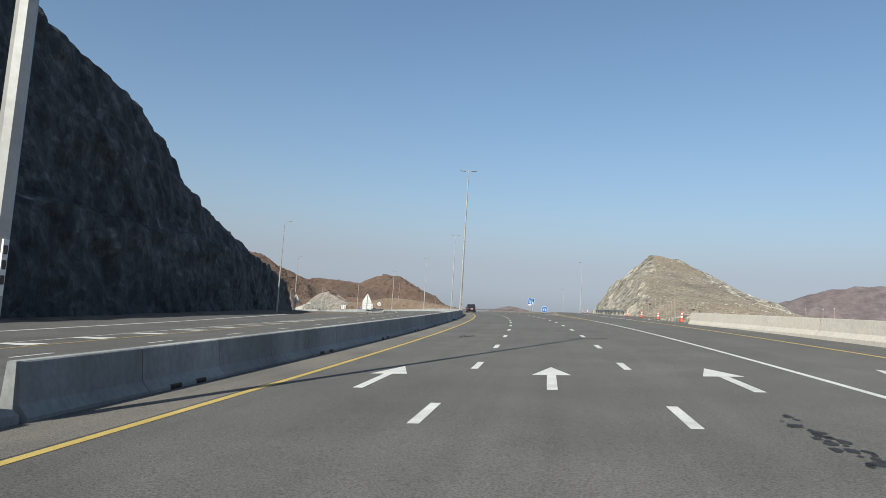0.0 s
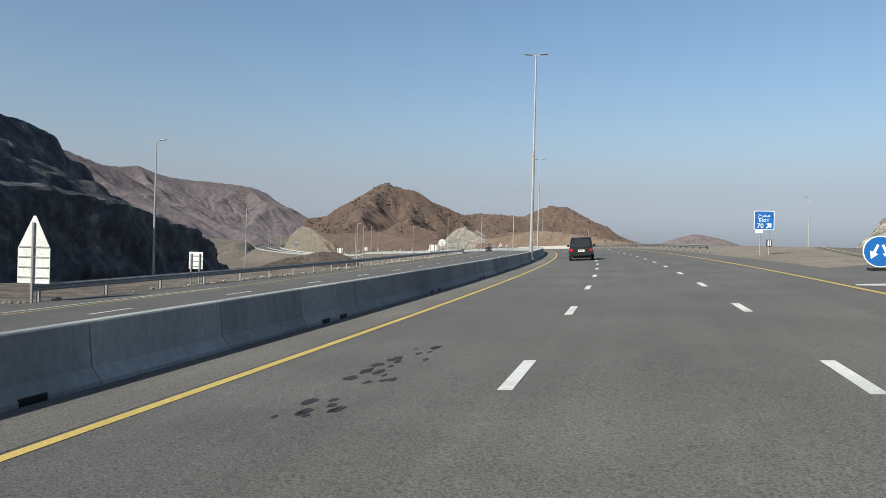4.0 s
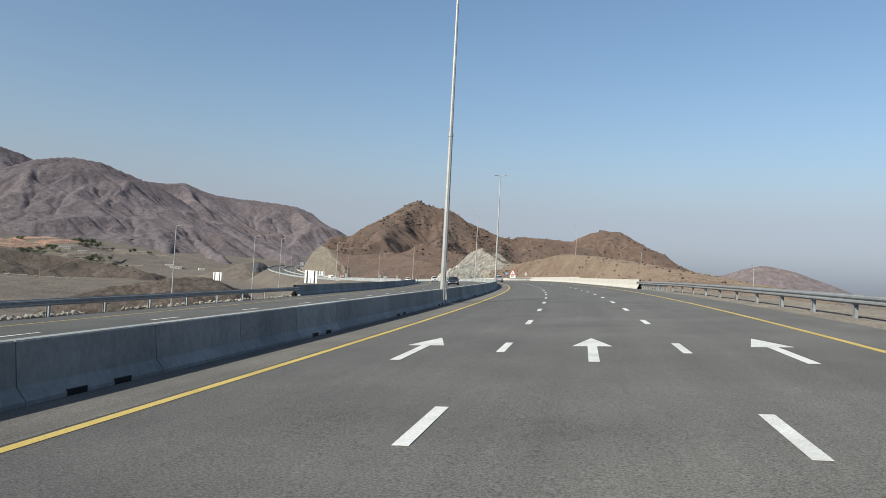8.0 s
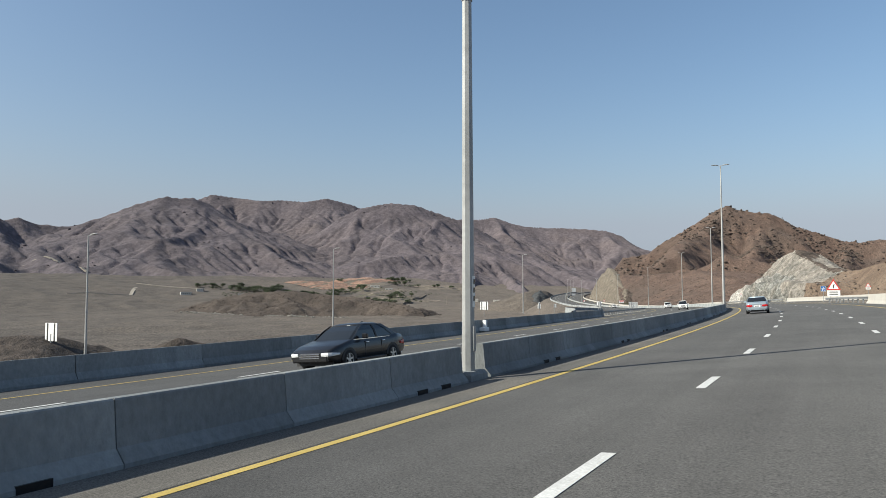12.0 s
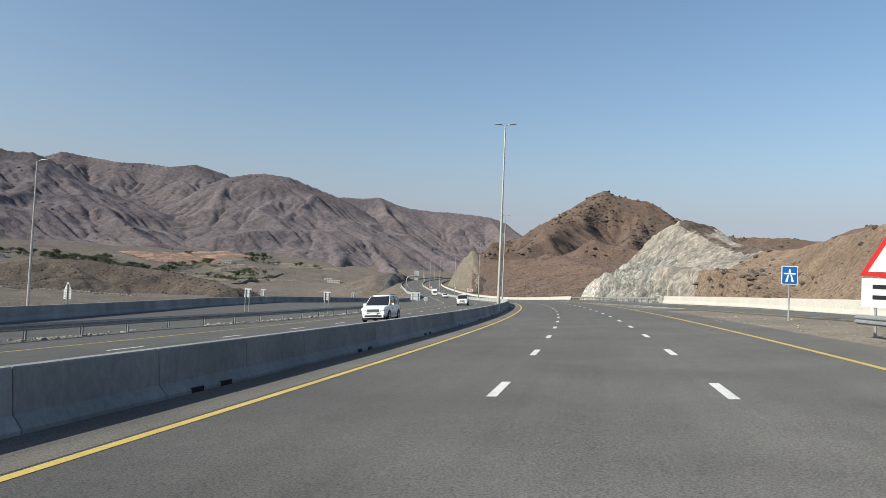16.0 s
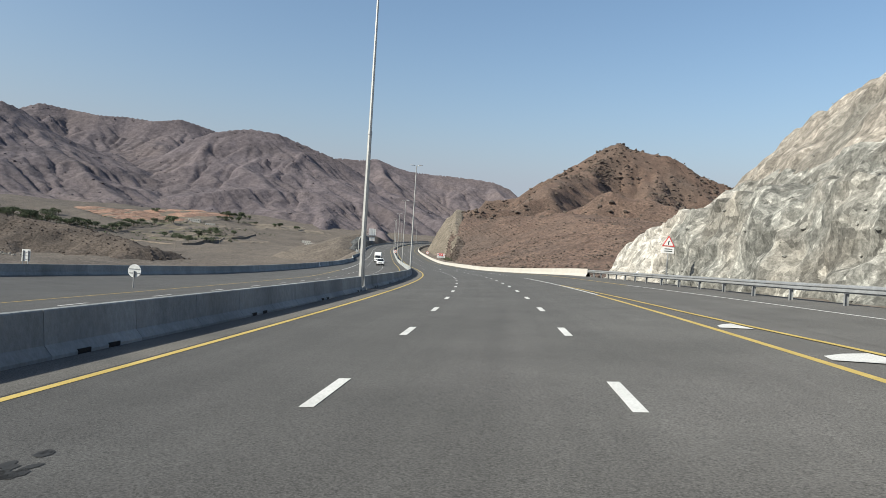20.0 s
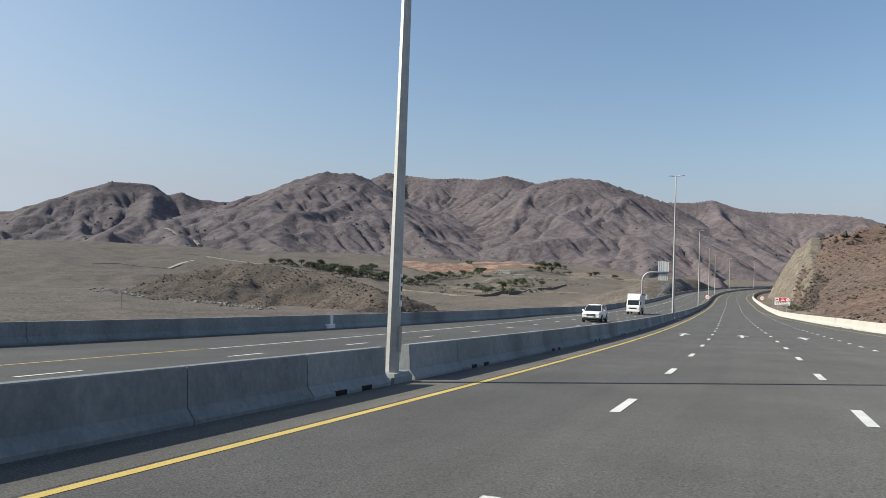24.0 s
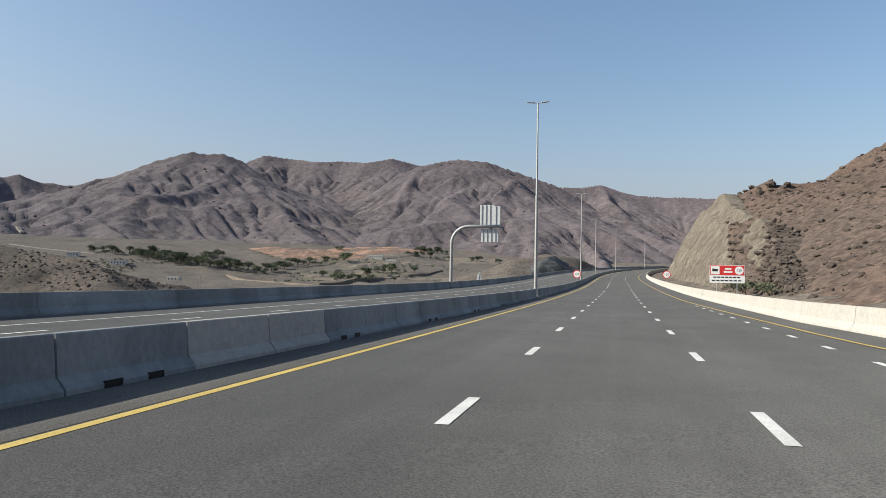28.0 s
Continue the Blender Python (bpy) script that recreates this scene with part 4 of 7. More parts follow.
def merge_left(s):
    """Left line of the slip road that joins on the right."""
    return np.interp(s, [380, 440, 470, 500, 530, 560, 600], [19, 15.5, 12.6, 10.1, 8.2, 7.4, 7.3])


def right_asphalt(s):
    return np.interp(s, [-120, 50, 60, 61, 100, 185, 190, 440, 470, 500, 560, 640, 700, 730, 760, 1260], [13.6, 13.2, 13.4, 9.6, 9.6, 9.6, 9.4, 9.4, 9.4, 9.4, 16.0, 14.6, 13.3, 11.4, 9.6, 9.6])


road = part("road", strip(-100, 1240, -5.9, right_asphalt, 0.0, ASPHALT, "road", 4.0, 8))
tagged(road, "grey asphalt motorway carriageway with three lanes", "road", kind="structure")


shoulder = part("shoulder", strip(-100, 1200, -5.3, -3.84, 0.004, SHOULDER, "shoulder", 4.0, 3), parent=road)


def left_asphalt(s):
    return np.interp(s, [-120, 60, 110, 140, 395, 399, 440, 480, 515, 540, 580, 618, 650, 690, 740, 790, 1260], [-33, -31, -23.5, -21.0, -21.2, -25.8, -32.7, -39.7, -42.7, -38, -32.5, -27.6, -24.7, -20.8, -20.2, -22, -22])


road_2 = part("road_2", strip(-100, 1240, left_asphalt, -5.9, 0.0, ASPHALT, "road_2", 4.0, 8))
tagged(road_2, "grey asphalt carriageway for oncoming traffic", "road", kind="structure")
slip_road = part("slip_road", strip(58, 210, lambda s: np.where(s < 122, 9.4, ramp_left(s) - 0.6), lambda s: ramp_left(s) + 6.8 + 0 * s, 0.004, ASPHALT, "slip_road", 3.0, 4))
tagged(slip_road, "grey asphalt slip road leaving on the right", "road", kind="structure")
slip_road_2 = part("slip_road_2", strip(370, 562, lambda s: np.where(s > 466, 9.3, merge_left(s) - 0.6), lambda s: np.maximum(merge_left(s) + 6.4, 15.6), 0.004, ASPHALT, "slip_road_2", 3.0, 4))
tagged(slip_road_2, "grey asphalt slip road joining from the right", "road", kind="structure")


for v0, v1, a, b in ((186, 266, 9.3, lambda s: np.full_like(s, 13.2)), (58, 212, 9.3, lambda s: np.maximum(ramp_left(s) - 0.5, 9.5)), (366, 470, 9.1, lambda s: merge_left(s) - 0.4)):
    verge = part("verge", strip(v0, v1, a, b, -0.012, VERGE, "verge", 3.0, 4))
    tagged(verge, "stony gravel island between carriageway and slip road", "verge", kind="structure")


# ---------------------------------------------------------------- road markings
def marking(name, s0, s1, d, width, material, h=0.006, parent=None, step=4.0):
    f = d if callable(d) else (lambda s: np.full_like(s, d))
    ob = part(name, strip(s0, s1, lambda s: f(s) - width / 2, lambda s: f(s) + width / 2, h, material, name, step), parent=parent or road)
    return ob


marking("yellow_line", -100, 1200, -3.69, 0.17, YELLOW_PAINT)
marking("white_line", -100, 46, 7.3, 0.15, WHITE_PAINT)
marking("yellow_line", 46, 545, 7.3, 0.17, YELLOW_PAINT)
marking("yellow_line", -100, 50, 11.2, 0.15, YELLOW_PAINT)
marking("yellow_line", 47, 190, ramp_left, 0.15, YELLOW_PAINT, 0.018)
marking("white_line", 50, 200, lambda s: ramp_left(s) + 4.1, 0.15, WHITE_PAINT, 0.018)
marking("yellow_line", 400, 560, merge_left, 0.15, YELLOW_PAINT, 0.018)
marking("white_line", 380, 560, lambda s: merge_left(s) + 4.6, 0.13, WHITE_PAINT, 0.018)
marking("white_line", 545, 585, 7.3, 0.15, WHITE_PAINT, 0.018)


def outer_right(s):
    return np.interp(s, [560, 600, 690, 720, 750, 790, 1260], [12.0, 11.9, 11.6, 10.4, 8.4, 7.4, 7.3])


marking("yellow_line", 560, 1200, outer_right, 0.15, YELLOW_PAINT, 0.018)
marking("yellow_line", -100, 1200, -7.35, 0.15, YELLOW_PAINT, parent=road_2)
marking("yellow_line", -100, 640, lambda s: -18.2 + 0 * s, 0.15, YELLOW_PAINT, parent=road_2)
marking("white_line", 640, 1200, lambda s: np.interp(s, [640, 700, 1200], [-18.0, -17.2, -18.0]), 0.15, WHITE_PAINT, parent=road_2)
marking("white_line", -80, 120, lambda s: np.interp(s, [-80, 60, 120], [-21.6, -20.6, -18.6]), 0.16, WHITE_PAINT, parent=road_2)
# This white strip stands in for a low concrete kerb under the cliff.
marking("white_line", -90, 76, lambda s: np.interp(s, [-90, 40, 76], [-27.0, -27.0, -28.4]), 0.25, WHITE_PAINT, parent=road_2)


def paint_piece(verts2d):
    """A flat painted piece from an outline in metres (x right, y ahead), a few millimetres thick at its rim."""
    bm = bmesh.new()
    fill(bm, [Vector((x, y, 0.0)) for x, y in verts2d], 0.004, Vector((0, 0, -1)))
    return bm


def shared(name, bm, material):
    me = bpy.data.meshes.new(name)
    bm.to_mesh(me)
    bm.free()
    me.materials.append(material)
    return me


def laid(s, d, h):
    """A pose that lies in the banked surface of the road."""
    p, q, r = on_road(s, d, h), on_road(s + 1, d, h), on_road(s, d + 1, h)
    y, x = Vector(q - p).normalized(), Vector(r - p).normalized()
    z = x.cross(y).normalized()
    m = Matrix((x, y, z)).transposed().to_4x4()
    m.translation = Vector(p)
    return m


def dash_at(s):
    """Where the painters really began the dash: their spacing wanders a little."""
    return s + float(np.interp(s, [250, 288, 312, 338, 400, 420, 440, 560, 612, 632, 660, 685, 709, 734, 800], [0.42, 0.05, -0.35, 0.0, 0.7, 0.75, 0.45, 0.45, 1.05, 0.7, 0.75, 0.85, 1.15, 1.85, 2.2]))


dash_mesh = shared("lane_dash", paint_piece([(-0.085, 0), (0.085, 0), (0.085, 1.95), (-0.085, 1.95)]), WHITE_PAINT)
for line_d, owner in ((0.0, road), (3.65, road), (-10.95, road_2), (-14.55, road_2)):
    for k in range(-8, 75):
        s = -0.74 + 7.964 * k
        part("lane_dash", dash_mesh, parent=owner, m=laid(dash_at(s) if owner is road else s + 3.0, line_d, 0.008))
    far = []
    bm = bmesh.new()
    for k in range(75, 151):
        s = dash_at(-0.74 + 7.964 * k)
        if s > 1190:
            break
        for a, b in ((s, s + 1.95),):
            c = [on_road(a, line_d - 0.085, 0.008), on_road(a, line_d + 0.085, 0.008), on_road(b, line_d + 0.085, 0.008), on_road(b, line_d - 0.085, 0.008)]
            bm.faces.new([bm.verts.new(v) for v in c])
    ob = part("far_dashes", bm, WHITE_PAINT, owner)
    tagged(ob, kind="stuff")
# short dashes beside the joining lane
for k in range(60):
    s = 590 + 4.0 * k
    if s > 780:
        break
    if k % 1 == 0 and s > 600:
        part("lane_dash", dash_mesh, parent=road, m=laid(s, 7.3, 0.008) @ Matrix.Diagonal((0.9, 0.5, 1, 1)))

arrow_mesh = shared("lane_arrow", paint_piece([(-0.10, 0), (0.10, 0), (0.10, 2.7), (0.42, 2.7), (0.0, 4.6), (-0.42, 2.7), (-0.10, 2.7)]), WHITE_PAINT)
for s in (-4.4, 205.3, 666.1):
    for d in (-1.82, 1.85, 5.48):
        part("lane_arrow", arrow_mesh, parent=road, m=laid(s, d, 0.008))
part("lane_arrow", arrow_mesh, parent=road, m=laid(-4.4, 9.3, 0.008))


def chevron(s, dl, dr, parent, w=0.45):
    """A slanting painted bar across a gore, pointed at its far end."""
    lean = min(2.2, (dr - dl) * 0.55)
    bm = bmesh.new()
    pts = [on_road(s + lean, dl, 0.02), on_road(s, dr, 0.02), on_road(s + w * 3.4, dr - 0.05, 0.02), on_road(s + lean * 0.6 + w * 2.4, (dl + dr) / 2, 0.02), on_road(s + lean + w * 1.2, dl + 0.1, 0.02)]
    bm.faces.new([bm.verts.new(p) for p in pts])
    return part("chevron", bm, WHITE_PAINT, parent)


for k in range(18):
    s = -22 + 5.0 * k
    chevron(s, float(np.interp(s, [-80, 60, 120], [-21.4, -20.4, -18.5])), -18.4, road_2, 0.42)
for k in range(9):
    s = 66 + 5.2 * k
    chevron(s, 7.5, float(ramp_left(np.array(s + 1.0))) - 0.2, road)
for k in range(10):
    s = 473 + 6.0 * k
    chevron(s, 7.5, float(merge_left(np.array(s))) - 0.2, road)


# ---------------------------------------------------------------- median barrier
BAY, FIRST = 80.18, -9.45


def bay_start(k):
    """Where lamp post k stands; the spacing wanders a little."""
    return FIRST + BAY * k - (0.38 if k == 1 else 0.0)


def barrier_unit(length, height, material, name, notch=True):
    """A precast barrier block with sloped flanks, chamfered top and drain notches."""
    h = height
    prof = [(-0.30, 0.0), (-0.30, 0.08), (-0.15, 0.30 * h), (-0.095, h - 0.02), (-0.075, h), (0.075, h), (0.095, h - 0.02), (0.15, 0.30 * h), (0.30, 0.08), (0.30, 0.0)]
    bm = bmesh.new()
    g = 0.02
    ends = [g, length * 0.5 - 0.28, length * 0.5 + 0.02, length - g] if notch else [g, length - g]
    rings = []
    for i, y in enumerate(ends):
        rings.append([Vector((x, y, z)) for x, z in prof])
    loft(bm, rings)
    bmesh.ops.recalc_face_normals(bm, faces=bm.faces[:])
    return shared(name, bm, material)


UNIT = (BAY - 1.2) / 26
unit_mesh = barrier_unit(UNIT, 0.84, CONCRETE, "barrier_block")
new_mesh = barrier_unit(UNIT, 0.84, PALE_CONCRETE, "barrier_block")
# Black boxes on the flank stand in for the shade inside drain slots.
bm = bmesh.new()
box(bm, 0.18, 0.0, 0.004, 0.304, 0.40, 0.115)
slot_mesh = shared("drain_slot", bm, BLACK_PAINT)
median = new("median_barrier")
tagged(median, "grey precast concrete barrier blocks with dark joints", "road barrier", kind="structure")
for k in range(-1, 11):
    for i in range(26):
        s = bay_start(k) + 0.6 + UNIT * i
        if -75 < s < 850 :
            p, q = on_road(s, -5.57), on_road(s + UNIT, -5.57)
            y = Vector(q - p).normalized()
            x = y.cross(Vector((0, 0, 1))).normalized()
            m = Matrix((x, y, x.cross(y))).transposed().to_4x4()
            m.translation = Vector(p)
            block = part("barrier_block", new_mesh if 734.5 < s < 740.5 else unit_mesh, parent=median, m=m)
            if i % 3 == 1:
                for y0 in (0.75, 1.75):
                    part("drain_slot", slot_mesh, parent=block, m=pose(0, y0, 0))


def wall_strip(name, s0, s1, d, height, thick, material, step=4.0, base=-0.3):
    """A concrete parapet of a jersey shape along the road."""
    f = d if callable(d) else (lambda s: np.full_like(s, d))
    s = np.linspace(s0, s1, max(2, int((s1 - s0) / step) + 1))
    prof = [(-thick, base), (-thick, 0.08), (-thick * 0.5, height * 0.35), (-thick * 0.33, height), (thick * 0.33, height), (thick * 0.5, height * 0.35), (thick, 0.08), (thick, base)]
    rows = np.stack([on_road(s, f(s) + x, z) for x, z in prof], 1)
    n = len(prof)
    F = grid_faces(len(s), n)
    return from_arrays(name, rows.reshape(-1, 3), F[:, ::-1], material)


def parapet(label, s0, s1, d, height=0.85, thick=0.28, material=None, joint=6.0):
    """A long parapet cast in bays."""
    top = new("parapet")
    tagged(top, label, "road barrier", kind="structure")
    s = s0
    while s < s1 - 0.5:
        e = min(s + joint, s1)
        part("parapet_bay", wall_strip("parapet_bay", s + 0.012, e - 0.012, d, height, thick, material or CONCRETE, 3.0), parent=top)
        s = e
    return top


parapet("far end of the concrete median barrier", 850, 1230, -5.57, 0.84, 0.28, CONCRETE, 20.0)
parapet("cream concrete parapet beside the right lane", 267, 389, 9.8, 0.95, 0.3, PALE_CONCRETE)
parapet("cream concrete wall beside the slip road", -80, 36, lambda s: np.interp(s, [-80, 12, 33], [14.8, 14.4, 13.2]), 0.85, 0.3, PALE_CONCRETE)
parapet("cream concrete wall along the joining slip road", 384, 514, lambda s: np.interp(s, [384, 450, 482, 514], [22, 18.8, 18.9, 18.2]), 0.95, 0.3, PALE_CONCRETE)
parapet("cream concrete parapet along the outer lane", 592, 1230, lambda s: np.interp(s, [592, 640, 715, 745, 760, 1230], [15.6, 15.2, 14.2, 10.8, 9.9, 9.9]), 0.9, 0.3, PALE_CONCRETE)
parapet("grey concrete parapet of the oncoming carriageway", 252, 398, -21.7, 0.95, 0.3, CONCRETE)
parapet("grey concrete parapet round the oncoming slip lane", 398, 690, lambda s: np.interp(s, [398, 440, 480, 515, 540, 580, 618, 650, 690], [-26, -33, -40, -43, -38.5, -33, -28, -25, -21.2]), 0.95, 0.3, CONCRETE, 8.0)
parapet("grey concrete parapet beside the oncoming lanes", 690, 1230, lambda s: np.interp(s, [690, 740, 790, 840, 1230], [-21.2, -20.5, -23, -22.5, -22.5]), 0.95, 0.3, CONCRETE, 10.0)


# ---------------------------------------------------------------- steel guardrails
def guardrail(label, s0, s1, d, height=0.78, face=1.0, spacing=4.0, dense=1e9):
    """A corrugated steel beam on posts; face is the side (in d) that looks at the traffic."""
    f = d if callable(d) else (lambda s: np.full_like(np.asarray(s, float), d))
    top = new("guardrail")
    tagged(top, label, "guardrail", kind="structure")
    wave = [(0.0, -0.16), (0.0, -0.13), (0.075, -0.10), (0.075, -0.05), (0.015, -0.015), (0.015, 0.015), (0.075, 0.05), (0.075, 0.10), (0.0, 0.13), (0.0, 0.16), (-0.006, 0.16), (-0.006, -0.16)]
    s = s0
    while s < s1 - 0.1:
        e = min(s + 8.0, s1)
        ss = np.linspace(s, e, 5)
        rows = np.stack([on_road(ss, f(ss) + face * (0.09 + x), height - 0.16 + z) for x, z in wave], 1)
        F = grid_faces(len(ss), len(wave))
        part("beam", from_arrays("beam", rows.reshape(-1, 3), F[:, ::-1] if face > 0 else F, GALVANISED), parent=top)
        s = e
    for s in np.concatenate([np.arange(s0 + 0.4, min(s1, dense), spacing), np.arange(dense, s1 - 1.2, 1.0)]):
        m = road_pose(float(s), float(f(np.array(s))))
        part("post", post_mesh(), parent=top, m=m)
    return top


@lru_cache(None)
def post_mesh():
    bm = bmesh.new()
    box(bm, -0.075, -0.055, -0.35, -0.065, 0.055, 0.76)
    box(bm, 0.065, -0.055, -0.35, 0.075, 0.055, 0.76)
    box(bm, -0.066, -0.006, -0.35, 0.066, 0.006, 0.76)
    return shared("post", bm, GALVANISED)


guardrail("corrugated steel guardrail on posts along the slip road", 75, 112, lambda s: ramp_left(np.asarray(s, float)) + 7.2, face=-1)
guardrail("corrugated steel guardrail beside the right lane", 157, 268.2, lambda s: np.interp(s, [157, 255, 268.2], [10.4, 10.4, 9.75]), face=-1, dense=256.0)
guardrail("short corrugated steel guardrail before a warning sign", 389, 429, lambda s: np.interp(s, [389, 410, 429], [9.8, 9.9, 10.4]), face=-1)
guardrail("corrugated steel guardrail below the rock face", 512, 592, lambda s: np.interp(s, [512, 540, 565, 592], [16.6, 14.6, 14.5, 15.6]), face=-1)
guardrail("corrugated steel guardrail beside the oncoming lanes", 112, 252, lambda s: np.interp(s, [112, 130, 252], [-22.6, -21.9, -21.4]))
guardrail("corrugated steel guardrail ahead of the slip lane", 398, 486, lambda s: np.interp(s, [398, 440, 486], [-22.0, -23.4, -20.6]))


# ---------------------------------------------------------------- lamp posts
def lamp_post(height, joint, arms, r0=0.165, r1=0.07):
    """An octagonal stepped steel mast with one or two lamp heads."""
    top = new("street_lamp")
    bm = bmesh.new()
    box(bm, -0.28, -0.28, -0.02, 0.28, 0.28, 0.05, 0.01)
    part("base_plate", bm, GALVANISED, top)
    if len(arms) > 1:
        bm = bmesh.new()
        loft(bm, [[Vector((x * 0.30 * k, y * 0.50 * k, z)) for x, y in ((-1, -1), (1, -0.9), (0.95, 1), (-1, 0.95))] for k, z in ((1.0, -0.1), (0.97, 0.16), (0.8, 0.24))])
        bmesh.ops.recalc_face_normals(bm, faces=bm.faces[:])
        part("plinth", bm, CONCRETE, top, "chipped grey concrete plinth")
    bm = bmesh.new()
    tube(bm, (0, 0, 0.03), (0, 0, joint), r0, r0 * 0.72, 8)
    part("lower_mast", bm, POLE_STEEL, top)
    bm = bmesh.new()
    tube(bm, (0, 0, joint - 0.1), (0, 0, joint + 0.12), r0 * 0.86, r0 * 0.8, 8)
    part("collar", bm, GALVANISED, top)
    bm = bmesh.new()
    tube(bm, (0, 0, joint + 0.1), (0, 0, height), r0 * 0.64, r1 * 0.95, 8)
    part("upper_mast", bm, POLE_STEEL, top)
    bm = bmesh.new()
    box(bm, r0 * 0.6, -0.06, 0.7, r0 + 0.02, 0.06, 1.3, 0.01)
    part("hatch", bm, POLE_STEEL, top)
    bm = bmesh.new()
    box(bm, r0 * 0.55, -0.05, 1.75, r0 * 0.96, 0.05, 2.5)
    part("number_plate", bm, plate_white(), top, "white plate with dark bars")
    for k in range(3):
        bm = bmesh.new()
        box(bm, r0 * 0.9, -0.032, 1.9 + 0.2 * k, r0 * 0.97 + 0.006, 0.032, 2.02 + 0.2 * k)
        part("plate_bar", bm, BLACK_PAINT, top)
    for side in arms:
        bm = bmesh.new()
        tube(bm, (0, 0, height - 0.06), (side * 0.4, 0, height + 0.03), 0.035, 0.03, 6)
        arm = part("arm", bm, POLE_STEEL, top)
        bm = bmesh.new()
        rings = []
        for u, w, t in ((0.3, 0.05, 0.05), (0.42, 0.13, 0.08), (0.75, 0.17, 0.09), (1.0, 0.13, 0.06), (1.08, 0.05, 0.03)):
            z = height + 0.02 + u * 0.07
            rings.append([Vector((side * u, w * math.cos(a), z + t * math.sin(a) * (1.0 if math.sin(a) > 0 else 0.5))) for a in [i * math.tau / 8 for i in range(8)]])
        loft(bm, rings)
        bmesh.ops.recalc_face_normals(bm, faces=bm.faces[:])
        part("lamp_head", bm, POLE_STEEL, arm)
    return top


@lru_cache(None)
def plate_white():
    return plain("white_enamel", (0.72, 0.72, 0.70), 0.5)


mast = lamp_post(18.25, 9.4, (-1, 1))
tagged(mast, "tall two-armed galvanised street lamp in a barrier gap", "street lamp", "lamps along the median")
mast.matrix_basis = road_pose(bay_start(0), -5.57)
for k in range(1, 15):
    copy_thing(mast, road_pose(bay_start(k), -5.57))

side_mast = lamp_post(13.6, 7.0, (1,), 0.13, 0.06)
tagged(side_mast, "slender one-armed galvanised street lamp on a slip road", "street lamp", "lamps along the slip roads")
SIDE = [(86, -32.6, 0, -2.0), (150, -42, 0, -3.4), (213, -59, 0, -7.6), (291, -51.8, 0, -7.7), (337, -54, 0, -7.0), (385, -58.3, 0, -5.4), (461, -47.6, 0, -2.0)]
SIDE_R = [(160, 27.6, 180, 0.6), (208, 36.8, 180, -4.2), (386, 39.2, 180, -3.8), (330, 44, 180, -8.0), (440, 36, 180, 7.6)]


for i, (s, d, turn, foot) in enumerate(SIDE + SIDE_R):
    p = on_road(s, d)
    m = pose(p[0], p[1], float(np.interp(s, LINE, RZ)) + foot, 0, 0, heading(s) + turn)
    if i == 0:
        side_mast.matrix_basis = m
    else:
        copy_thing(side_mast, m)


# ---------------------------------------------------------------- signs
SIGN_BLUE = plain("blue_sign_film", (0.008, 0.10, 0.34), 0.4)
SIGN_RED = plain("red_sign_film", (0.55, 0.03, 0.03), 0.4)
SIGN_WHITE = plain("white_sign_film", (0.75, 0.75, 0.74), 0.45)
SIGN_BACK = mat("bare_aluminium", [(0.50, 0.51, 0.51), (0.62, 0.63, 0.63)], 1.5, 5, 0.5, 0.25, fine=(6, 0.08))
SIGN_BLACK = plain("black_sign_film", (0.02, 0.02, 0.02), 0.5)
TIMBER = mat("grey_timber", [(0.20, 0.17, 0.13), (0.33, 0.29, 0.23)], 2.0, 6, 0.9, fine=(9, 0.2))
ORANGE = plain("faded_red_plastic", (0.55, 0.085, 0.055), 0.6, grain=0.2)


def plate(bm, pts, y, t=0.02):
    """A flat plate in the xz plane, its face at y looking towards -y."""
    fill(bm, [Vector((x, y, z)) for x, z in pts], t, Vector((0, 1, 0)))


def disc_pts(r, n=28, cz=0.0, cx=0.0):
    return [(cx + r * math.cos(i * math.tau / n), cz + r * math.sin(i * math.tau / n)) for i in range(n)]


def round_rect(w, h, cz=0.0, r=0.08, cx=0.0):
    out = []
    for sx, sz, a0 in ((1, 1, 0), (-1, 1, 90), (-1, -1, 180), (1, -1, 270)):
        for k in range(4):
            a = radians(a0 + 30 * k)
            out.append((cx + sx * (w / 2 - r) + r * math.cos(a), cz + sz * (h / 2 - r) + r * math.sin(a)))
    return out


def triangle(w, cz, k=1.0):
    h = w * 0.866 * k
    w = w * k
    c = cz
    return [(-w / 2, c - h / 3), (w / 2, c - h / 3), (0, c + h * 2 / 3)]


def sign_part(name, pts, y, material, parent, label="", t=0.02):
    bm = bmesh.new()
    plate(bm, pts, y, t)
    return part(name, bm, material, parent, label)


def posts(parent, xs, height, r=0.045, y=0.06, material=None):
    for x in xs:
        bm = bmesh.new()
        tube(bm, (x, y, -0.4), (x, y, height), r, r, 8)
        part("post", bm, material or GALVANISED, parent)


def lettering(text, size, x, z, y, parent, material, name="lettering"):
    """Raised flat letters facing -y."""
    cu = bpy.data.curves.new(name, "FONT")
    cu.body, cu.size, cu.extrude = text, size, 0.003
    cu.align_x, cu.align_y = "CENTER", "CENTER"
    cu.resolution_u = 3
    tmp = bpy.data.objects.new("tmp", cu)
    scene.collection.objects.link(tmp)
    me = bpy.data.meshes.new_from_object(tmp.evaluated_get(bpy.context.evaluated_depsgraph_get()))
    bpy.data.objects.remove(tmp)
    me.materials.clear()
    me.materials.append(material)
    ob = part(name, me, parent=parent, m=pose(x, y, z, 90, 0, 0))
    return ob


def put(thing, s, d, turn=0.0, h=0.0):
    thing.matrix_basis = road_pose(s, d, h, turn)
    return thing


